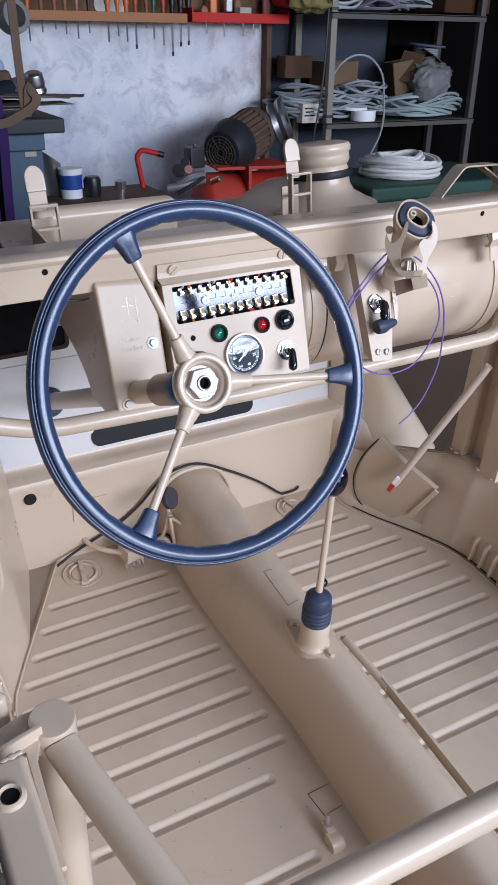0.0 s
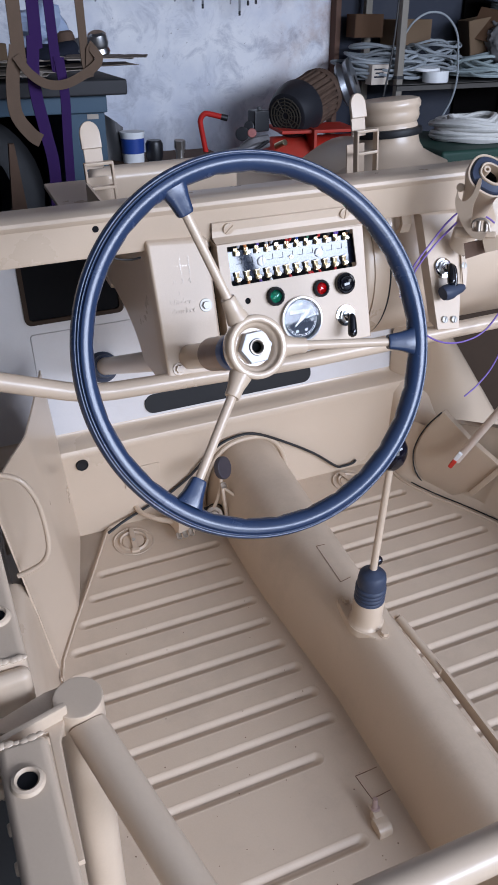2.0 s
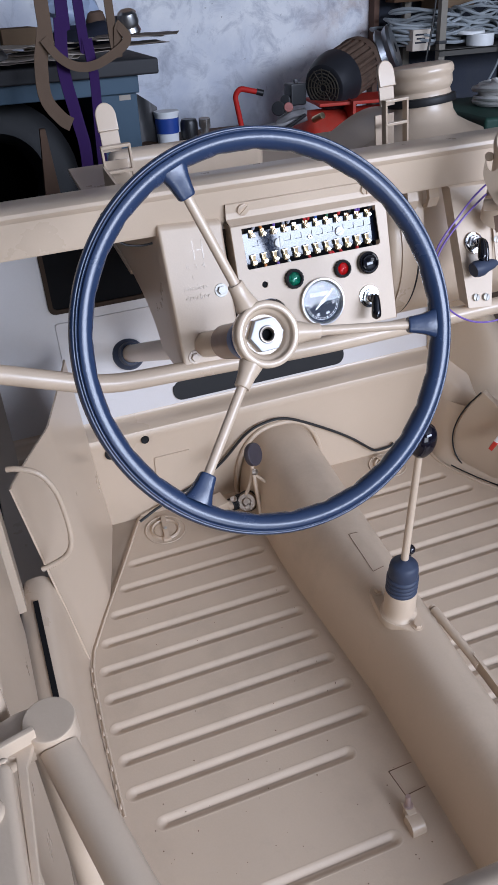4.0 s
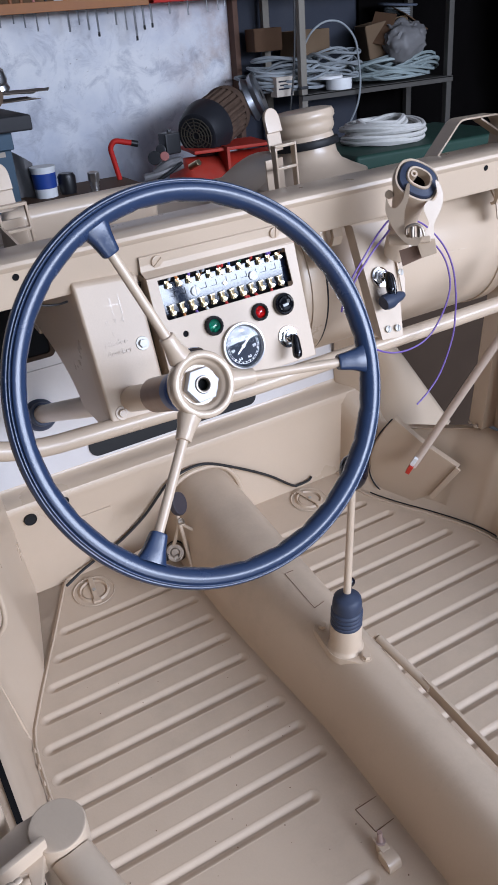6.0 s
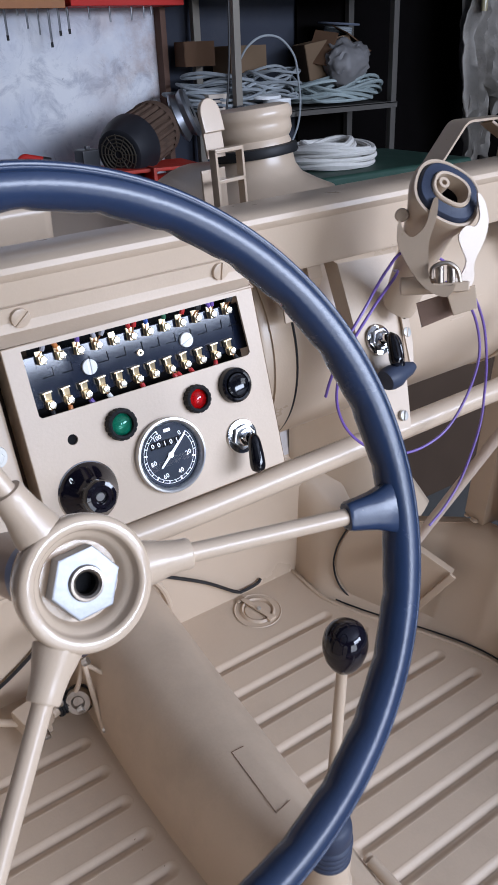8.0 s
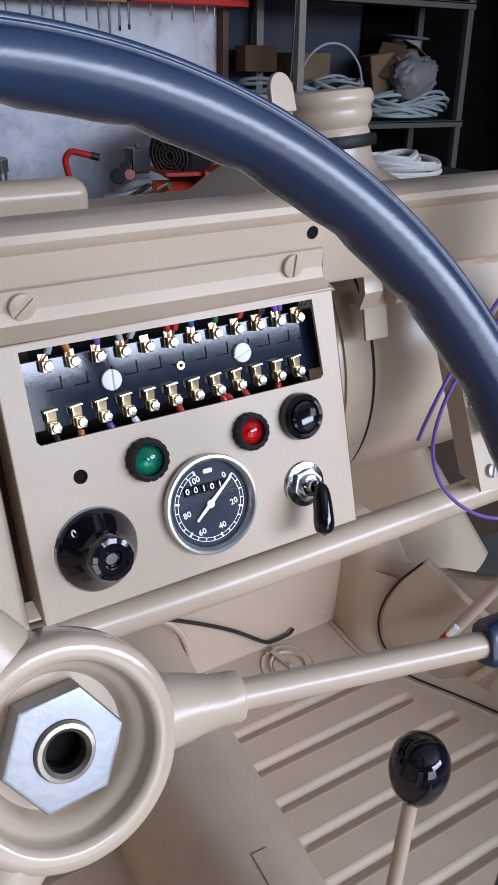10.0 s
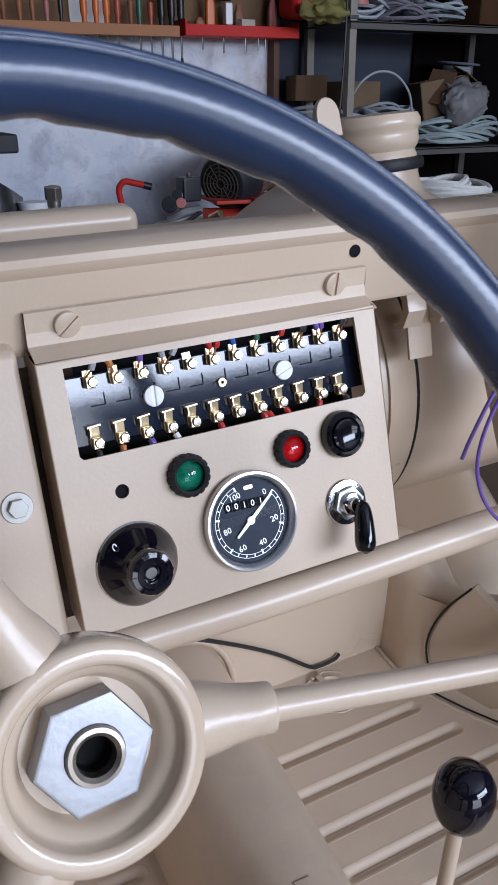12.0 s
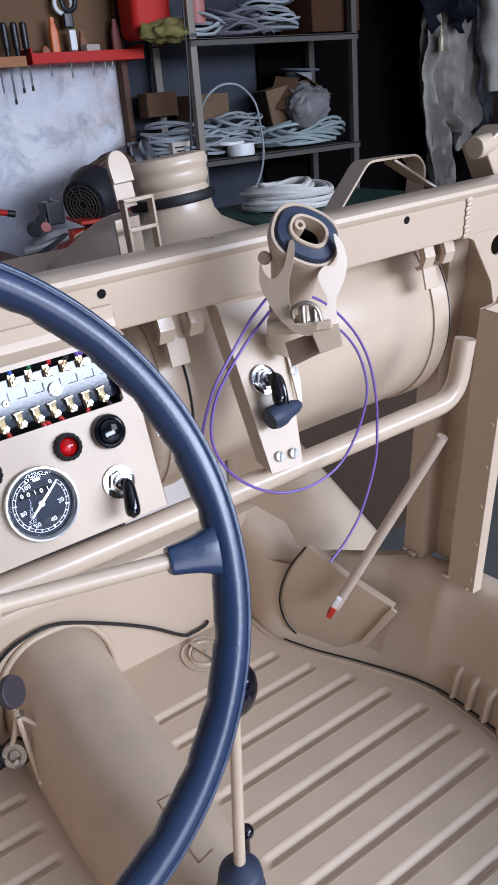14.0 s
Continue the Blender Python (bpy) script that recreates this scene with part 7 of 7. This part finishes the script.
tube(bm, fillet([(1.420, 3.12, 0.90), (1.310, 3.12, 0.93), (1.268, 3.12, 1.155), (1.285, 3.115, 1.178), (1.352, 3.10, 1.162)], 0.02, 5), 0.0095, 12)
handle = part("handle", bm, red_gloss, comp, "bright red bent handle")
bm = bmesh.new()
tube(bm, [(1.343, 3.1025, 1.1642), (1.366, 3.0965, 1.158)], 0.011, 12)
part("grip", bm, tool_black, handle)
# motor: its axis runs to the right and back
MM = Matrix.Translation((1.60, 3.10, 1.155)) @ Vector((0.80, 0.56, 0.20)).to_track_quat("Z", "Y").to_matrix().to_4x4()
bm = bmesh.new()
revolve(bm, [(0.0, 0.0), (0.070, 0.0), (0.078, 0.004), (0.086, 0.020), (0.094, 0.045), (0.100, 0.075), (0.101, 0.10), (0.094, 0.105)], MM, 48)
part("fan_cowl", bm, motor_dark, comp, "black fan cowl")
bm = bmesh.new()
for rr in (0.014, 0.026, 0.038, 0.050, 0.062):
    tube(bm, [MM @ Vector((rr * math.cos(2 * math.pi * i / 32), rr * math.sin(2 * math.pi * i / 32), -0.003)) for i in range(32)], 0.0022, 6, closed=True)
for i in range(12):
    a = 2 * math.pi * i / 12
    tube(bm, [MM @ Vector((0.012 * math.cos(a), 0.012 * math.sin(a), -0.003)), MM @ Vector((0.066 * math.cos(a), 0.066 * math.sin(a), -0.003))], 0.0018, 6)
part("fan_grille", bm, grille_brass, comp, "dull brass-grey fan grille")
bm = bmesh.new()
n = 72
vs = []
for z in (0.10, 0.25):
    vs.append([bm.verts.new(MM @ Vector(((0.094 if i % 3 else 0.086) * math.cos(2 * math.pi * i / n), (0.094 if i % 3 else 0.086) * math.sin(2 * math.pi * i / n), z))) for i in range(n)])
for i in range(n):
    bm.faces.new((vs[0][i], vs[0][(i + 1) % n], vs[1][(i + 1) % n], vs[1][i]))
bm.faces.new(vs[1])
part("finned_body", bm, motor_dust, comp, "dusty brown finned motor body", smooth=False)
bm = bmesh.new()
revolve(bm, [(0.094, 0.24), (0.097, 0.25), (0.094, 0.275), (0.07, 0.30), (0.03, 0.31), (0, 0.31)], MM, 36)
part("end_shield", bm, motor_dust, comp)
bm = bmesh.new()
box(bm, (0.09, 0.06, 0.05), MM @ at(0.02, -0.10, 0.18), 0.012, 3)
part("terminal_box", bm, motor_dust, comp)
bm = bmesh.new()
revolve(bm, [(0.02, 0.0), (0.075, 0.0), (0.085, 0.01), (0.07, 0.03), (0.085, 0.05), (0.075, 0.06), (0.02, 0.06)], Matrix.Translation((1.90, 3.24, 1.235)) @ Vector((0.7, -0.5, 0.35)).to_track_quat("Z", "Y").to_matrix().to_4x4(), 28)
part("pulley", bm, tool_steel, comp, "bright steel pulley")
bm = bmesh.new()
box(bm, (0.062, 0.055, 0.072), at(1.472, 3.06, 1.150, 0, 0, 8), 0.006)
box(bm, (0.014, 0.014, 0.012), at(1.475, 3.06, 1.190), 0.002)
part("pressure_switch", bm, tool_black, comp, "black pressure switch")
for x, y, z, r, mt, nm in ((1.405, 3.05, 1.108, 0.024, tool_black, "gauge"), (1.435, 3.03, 1.112, 0.016, tool_pink, "valve_cap"), (1.432, 3.05, 1.132, 0.018, tool_black, "gauge")):
    bm = bmesh.new()
    cyl(bm, r, 0.03, at(x, y, z, 80, 0, -25), 20, bevel=0.004)
    part(nm, bm, mt, comp)
for pts in ([(1.40, 3.05, 1.06), (1.44, 3.03, 1.085), (1.50, 3.04, 1.09)], [(1.36, 3.06, 1.045), (1.42, 3.04, 1.055), (1.50, 3.03, 1.075)]):
    bm = bmesh.new()
    tube(bm, smooth_path(pts, 5), 0.014, 10)
    part("pipe", bm, pipe_grey, comp)
bm = bmesh.new()
tube(bm, smooth_path([(1.385, 3.02, 1.03), (1.44, 3.005, 1.06), (1.49, 3.01, 1.085)], 5), 0.006, 8)
part("black_hose", bm, tool_black, comp)
bm = bmesh.new()
cyl(bm, 0.012, 0.05, at(1.53, 3.03, 1.062, 60, 40), 10, bevel=0.002)
part("brass_fitting", bm, brass, comp)
bm = bmesh.new()
for i in range(4):
    box(bm, (0.016, 0.001, 0.04), at(1.44 + 0.028 * i, CY - 0.1435, 0.945, 0, 18))
part("white_stripe", bm, white_paint, comp)

# ---- work bench with clutter ----
bench = thing("work_bench", (0.3, 2.95, GROUND), "blue-grey steel work bench with dark top", "bench", car=False)
bm = bmesh.new()
box(bm, (1.60, 0.62, 0.042), at(0.105, 3.02, 1.308), 0.006, 3)
part("bench_top", bm, bench_top, bench)
bm = bmesh.new()
box(bm, (0.12, 0.52, 1.28 - GROUND), at(0.785, 3.03, (1.28 + GROUND) / 2), 0.004)
part("bench_side", bm, bench_blue, bench)
bm = bmesh.new()
box(bm, (1.5, 0.02, 0.05), at(0.10, 2.76, 1.262), 0.003)
part("bench_apron", bm, bench_blue, bench)
bm = bmesh.new()
box(bm, (0.12, 0.52, 1.28 - GROUND), at(-0.60, 3.03, (1.28 + GROUND) / 2), 0.004)
part("bench_side", bm, bench_blue, bench)
# near-black sheet gives the open space under the bench its shade
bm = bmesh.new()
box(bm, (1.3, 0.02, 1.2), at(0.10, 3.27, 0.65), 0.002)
part("bench_back", bm, unlit_black, bench)
bm = bmesh.new()
box(bm, (0.034, 0.001, 0.014), at(0.808, 2.7685, 1.225))
part("label_plate", bm, paper, bench)
tyre = thing("old_tyre", (0.42, 2.9, 0.8), "dark worn tyre leaning under the bench", "tyre", car=False)
bm = bmesh.new()
revolve(bm, [(0.13, -0.06), (0.19, -0.075), (0.235, -0.06), (0.245, 0.0), (0.235, 0.06), (0.19, 0.075), (0.13, 0.06), (0.12, 0.0), (0.13, -0.06)], at(0.42, 2.93, 1.0, 72, 0, 12), 40)
part("tyre_carcass", bm, black_rubber, tyre)
rng = random.Random(8)
for i in range(16):
    x, y = 0.60 + rng.uniform(-0.20, 0.28), 2.84 + rng.uniform(-0.10, 0.12)
    z = 1.331 + 0.0035 * i
    s = thing("paper_sheet", (x, y, z), "grubby sheet of paper in a loose pile", "paper", group="papers on the bench", car=False)
    bm = bmesh.new()
    w, d, tn = rng.uniform(0.16, 0.26), rng.uniform(0.12, 0.18), rng.uniform(-18, 18)
    grid_sheet(bm, lambda u, v: at(x, y, z, 0, 0, tn) @ Vector(((u - 0.5) * w, (v - 0.5) * d, 0.005 * noise.noise(Vector((u * 3 + i, v * 3, 1))) + 0.004)), 8, 6, thick=(0, 0, -0.002))
    part("sheet", bm, paper if i % 3 else dark_paper, s)
for x, y, z, r, h, mt, word, cat in ((0.865, 2.86, 1.39, 0.032, 0.06, zinc, "bright metal sleeve lying on the papers", "metal part"), (0.83, 2.90, 1.385, 0.038, 0.045, pipe_grey, "grey machine part on the bench", "metal part"), (0.44, 2.85, 1.33, 0.06, 0.13, pipe_grey, "grey metal tin on the bench", "tin"), (0.78, 2.92, 1.40, 0.03, 0.05, motor_dust, "rusty casting on the bench", "metal part")):
    s = thing("bench_part", (x, y, z), word, cat, car=False)
    bm = bmesh.new()
    revolve(bm, [(0, 0), (r, 0), (r * 1.05, h * 0.1), (r * 0.9, h * 0.3), (r, h * 0.5), (r * 0.85, h * 0.9), (r * 0.6, h), (0, h)], at(x, y, z, rng.uniform(-25, 25), rng.uniform(-25, 25)), 24)
    part("body", bm, mt, s)
sack = thing("printed_bag", (0.70, 2.96, 1.36), "crumpled blue and white plastic bag on the bench", "bag", car=False)
bm = bmesh.new()
bmesh.ops.create_icosphere(bm, subdivisions=4, radius=1, matrix=at(0.715, 2.97, 1.45) @ Matrix.Diagonal((0.085, 0.07, 0.075, 1)))
for v in bm.verts:
    v.co += (v.co - Vector((0.715, 2.97, 1.45))) * (0.35 * noise.noise(v.co * 18) + 0.15 * noise.noise(v.co * 50))
part("film", bm, blue_white, sack, angle=25)
lump = thing("dark_rag", (0.76, 2.95, 1.36), "black oily rag heaped on the bench", "rag", car=False)
bm = bmesh.new()
bmesh.ops.create_icosphere(bm, subdivisions=4, radius=1, matrix=at(0.74, 2.90, 1.385) @ Matrix.Diagonal((0.10, 0.06, 0.035, 1)))
for v in bm.verts:
    v.co += (v.co - Vector((0.74, 2.90, 1.38))) * (0.45 * noise.noise(v.co * 16))
part("cloth", bm, cloth_dark, lump, angle=30)
crate = thing("yellow_carton", (0.55, 2.86, 1.33), "small tan and yellow carton on the bench", "carton", car=False)
bm = bmesh.new()
box(bm, (0.10, 0.09, 0.045), at(0.535, 2.86, 1.40, 0, 0, 8), 0.002)
part("carton_body", bm, cardboard_pale, crate)
ringp = thing("pipe_clamp", (0.80, 2.80, 1.55), "grey pipe clamp hanging by the bench", "metal part", car=False)
bm = bmesh.new()
revolve(bm, [(0.030, -0.02), (0.044, -0.02), (0.046, 0.0), (0.044, 0.02), (0.030, 0.02), (0.030, -0.02)], at(0.805, 2.80, 1.592, 80, 0, 25), 32)
part("clamp_ring", bm, pipe_grey, ringp)
bm = bmesh.new()
tube(bm, [(0.805, 2.80, 1.63), (0.80, 2.82, 3.4)], 0.004, 6)
part("hanger", bm, black_wire, ringp)


def strap(name, pts, w, mat, label):
    s = thing(name, pts[0], label, "strap", group="hanging straps", car=False)
    bm = bmesh.new()
    path = smooth_path(pts, 6)
    sweep(bm, path, [(w / 2, 0.0015), (-w / 2, 0.0015), (-w / 2, -0.0015), (w / 2, -0.0015)], up=(0.2, -1, 0.05))
    part("webbing", bm, mat, s)


strap("purple_strap", [(0.63, 2.50, 3.4), (0.622, 2.48, 1.6), (0.612, 2.475, 1.45), (0.602, 2.47, 1.34), (0.618, 2.47, 1.22), (0.628, 2.47, 1.14), (0.622, 2.47, 1.0), (0.61, 2.48, 0.7)], 0.032, purple_strap, "faded purple lifting strap hanging from the roof")
strap("purple_strap", [(0.655, 2.51, 3.4), (0.662, 2.49, 1.55), (0.673, 2.485, 1.40), (0.678, 2.48, 1.31), (0.672, 2.48, 1.18), (0.668, 2.48, 1.0), (0.672, 2.48, 0.7)], 0.026, purple_strap, "faded purple lifting strap hanging from the roof")
strap("khaki_strap", [(0.575, 2.47, 3.4), (0.572, 2.46, 1.55), (0.566, 2.455, 1.43), (0.548, 2.45, 1.36), (0.545, 2.45, 1.28), (0.575, 2.45, 1.23), (0.60, 2.46, 1.21)], 0.034, khaki_strap, "dirty khaki webbing strap hanging in a loop")
strap("khaki_strap", [(0.725, 2.46, 3.4), (0.732, 2.46, 1.52), (0.752, 2.455, 1.43), (0.768, 2.45, 1.40), (0.745, 2.445, 1.375), (0.68, 2.44, 1.345), (0.63, 2.44, 1.345), (0.59, 2.44, 1.37), (0.562, 2.445, 1.41)], 0.022, khaki_strap, "dirty khaki webbing strap hanging in a loop")
wedge = thing("wooden_wedge", (0.535, 2.5, 0.9), "pointed brown wooden plank with paint specks", "plank", car=False)
bm = bmesh.new()
plate(bm, [(-0.026, GROUND - 0.34), (0.026, GROUND - 0.34), (0.026, 0.62), (0.008, 0.86), (-0.006, 0.86), (-0.026, 0.62)], 0.02, at(0.528, 2.50, 0.34, 90), bevel=0.001)
part("plank", bm, dark_wood, wedge)
trestle = thing("low_trestle", (1.05, 3.05, GROUND), "low dark wooden stand under tubs and jars", "stand", car=False)
bm = bmesh.new()
box(bm, (0.52, 0.30, 0.03), at(1.06, 3.05, 1.03), 0.003)
for sx in (-1, 1):
    box(bm, (0.04, 0.26, 1.03 - GROUND), at(1.06 + sx * 0.22, 3.05, (1.02 + GROUND) / 2), 0.003)
part("stand_frame", bm, dark_wood, trestle)
tub = thing("plastic_tub", (0.99, 3.02, 1.045), "white plastic tub with blue printed band", "tub", car=False)
bm = bmesh.new()
revolve(bm, [(0, 0), (0.036, 0), (0.040, 0.09), (0.042, 0.09), (0.042, 0.098), (0, 0.099)], at(0.99, 3.02, 1.045), 28)
tb = part("tub_body", bm, white_paint, tub)
bm = bmesh.new()
revolve(bm, [(0.0378, 0.030), (0.0402, 0.078)], at(0.99, 3.02, 1.045), 28)
part("printed_band", bm, blue_tub, tb)
jar = thing("black_jar", (1.065, 3.02, 1.045), "squat black cap or jar on the stand", "jar", car=False)
bm = bmesh.new()
revolve(bm, [(0, 0), (0.026, 0), (0.030, 0.02), (0.030, 0.055), (0.024, 0.066), (0, 0.066)], at(1.065, 3.02, 1.045), 24)
part("jar_body", bm, tool_black, jar)
sheet = thing("grey_sheet", (0.935, 3.04, 1.045), "folded translucent grey plastic sheet", "sheet", car=False)
bm = bmesh.new()
grid_sheet(bm, lambda u, v: Vector((0.905 + 0.07 * u, 3.06 + 0.02 * math.sin(6 * u + 2 * v), 1.045 + (0.155 - 0.05 * u) * v)), 10, 6, thick=(0, 0.003, 0))
part("film", bm, plastic_film, sheet)
spout = thing("threaded_fitting", (0.891, 1.922, 1.09), "zinc-plated threaded fitting standing on the engine deck", "fitting")
bm = bmesh.new()
for z, r in ((1.088, 0.0085), (1.135, 0.0095), (1.145, 0.0125)):
    cyl(bm, r, 0.05 if z < 1.1 else 0.018, at(0.891, 1.922, z), 6 if r > 0.012 else 16, bevel=0.001)
part("fitting_body", bm, zinc, spout)

# ---- green chest with a rope coil ----
chest = thing("green_chest", (2.15, 2.55, GROUND), "dark green painted metal chest", "chest", car=False)
bm = bmesh.new()
box(bm, (0.66, 0.40, 1.07 - GROUND), at(2.16, 2.62, (1.07 + GROUND) / 2), 0.012, 3)
part("chest_body", bm, dark_green, chest)
bm = bmesh.new()
box(bm, (0.68, 0.42, 0.05), at(2.16, 2.62, 1.09), 0.012, 3)
part("chest_lid", bm, dark_green, chest)
coil("rope_coil", 2.07, 2.60, 1.115, 0.145, 0.125, 9, 0.0085, rope_white, "white rope coiled on the green chest", 21, 0.055, group="", mess=0.3)
coil("rope_coil", 2.06, 2.60, 1.125, 0.085, 0.07, 6, 0.0085, rope_white, "inner turns of the white rope coil", 22, 0.05, group="", mess=0.4)

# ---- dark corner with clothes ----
# sheet painted near-black for the gloom of the doorway corner
curtain = thing("dark_doorway", (3.25, 3.5, GROUND), "near-black sheet in place of the unlit doorway", "curtain", car=False)
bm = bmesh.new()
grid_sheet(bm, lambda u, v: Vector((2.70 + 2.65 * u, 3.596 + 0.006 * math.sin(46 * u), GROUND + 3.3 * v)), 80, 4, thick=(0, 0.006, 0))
part("curtain_cloth", bm, unlit_black, curtain)


def hanging_cloth(name, x, y, z0, z1, w, mat, label, seed, depth=0.05):
    c = thing(name, (x, y, z0), label, "clothes", group="hanging work clothes", car=False)
    rg = random.Random(seed)
    a, b, k = rg.uniform(0, 6), rg.uniform(0, 6), rg.uniform(5, 8)

    def f(u, v):
        ww = w * (0.55 + 0.45 * min(1, 2.2 * v)) * (1 - 0.25 * max(0, v - 0.6) / 0.4)
        uu = (u - 0.5) * ww + 0.03 * math.sin(5 * v + a)
        crease = abs(math.sin(k * math.pi * u * 0.9 + 1.6 * v + b + 1.2 * noise.noise(Vector((u * 2.5, v * 3, seed))))) ** 0.7
        fold = depth * (1.6 * crease - 0.9) * (0.35 + 0.65 * v) + 0.035 * noise.noise(Vector((u * 5, v * 7, seed))) + 0.012 * noise.noise(Vector((u * 16, v * 20, seed)))
        edge = (0.06 * math.sin(9 * u + a) + 0.10 * noise.noise(Vector((u * 6, 3, seed)))) * v * v
        return Vector((x + uu, y + fold, z1 - (z1 - z0) * v - edge))
    bm = bmesh.new()
    grid_sheet(bm, f, 48, 36, thick=(0, 0.006, 0))
    part("cloth", bm, mat, c, angle=70)
    return c


jacket = hanging_cloth("work_jacket", 3.60, 3.30, 1.18, 2.0, 0.33, cloth_grey, "stained off-white work jacket hanging from a hook", 3)
bm = bmesh.new()
sleeve = smooth_path([(3.64, 3.21, 2.02), (3.67, 3.19, 1.86), (3.70, 3.185, 1.66), (3.725, 3.19, 1.46), (3.73, 3.20, 1.38)], 8)
tube(bm, sleeve, 0.055, 20, scale=[1.15 - 0.35 * i / (len(sleeve) - 1) for i in range(len(sleeve))])
for v in bm.verts:
    v.co.x += 0.022 * noise.noise(Vector((v.co.x * 14, v.co.y * 14, v.co.z * 9)))
    v.co.y += 0.03 * noise.noise(Vector((v.co.x * 12, v.co.z * 11, 4.0)))
part("sleeve", bm, cloth_grey, jacket, angle=70)
hanging_cloth("work_trousers", 3.54, 3.34, 0.93, 1.85, 0.20, cloth_grey, "stained off-white work trousers hanging down", 5, 0.04)
hanging_cloth("dark_jacket", 3.50, 3.24, 1.68, 2.2, 0.34, cloth_dark, "dark navy jacket hanging above the overalls", 7)
hanging_cloth("grey_trousers", 3.90, 3.40, 1.05, 2.0, 0.16, cloth_mid, "dull grey trousers hanging behind the jacket", 9, 0.03)
hookrail = thing("coat_rail", (3.6, 3.4, 2.2), "dark wooden coat rail on the wall", "rail", car=False)
bm = bmesh.new()
box(bm, (1.0, 0.20, 0.05), at(3.65, 3.42, 2.12), 0.004)
box(bm, (0.06, 0.14, 2.1 - GROUND), at(4.12, 3.43, (2.1 + GROUND) / 2), 0.004)
part("rail", bm, dark_wood, hookrail)
bottle = thing("glass_bottle", (3.44, 3.25, 1.40), "small bottle hanging beside the clothes", "bottle", car=False)
bm = bmesh.new()
revolve(bm, [(0, 0), (0.014, 0), (0.015, 0.05), (0.008, 0.07), (0.008, 0.085), (0, 0.085)], at(3.438, 3.245, 1.555), 16)
tube(bm, [(3.438, 3.245, 1.64), (3.445, 3.3, 2.12)], 0.002, 5)
part("bottle_body", bm, bottle_glass, bottle)
for i, (x, z) in enumerate(((3.78, 1.22), (3.92, 1.26))):
    ch = thing("cane_chair", (x, 3.15, GROUND), "brown bentwood chair back in the dark corner", "chair", group="bentwood chairs", car=False)
    bm = bmesh.new()
    tube(bm, smooth_path([(x - 0.12, 3.15, GROUND), (x - 0.12, 3.14, 0.9), (x - 0.11, 3.12, z - 0.07), (x - 0.06, 3.11, z), (x + 0.08, 3.11, z + 0.01), (x + 0.16, 3.12, z - 0.06), (x + 0.17, 3.14, 0.8), (x + 0.17, 3.15, GROUND)], 6), 0.014, 10)
    part("bow", bm, tool_brown, ch)
    bm = bmesh.new()
    box(bm, (0.34, 0.34, 0.03), at(x + 0.02, 3.30, 0.46), 0.008)
    part("seat", bm, dark_wood, ch)
    for sx in (-0.12, 0.16):
        bm = bmesh.new()
        cyl(bm, 0.015, 0.46 - GROUND, at(x + sx, 3.45, GROUND), 10)
        part("leg", bm, tool_brown, ch)
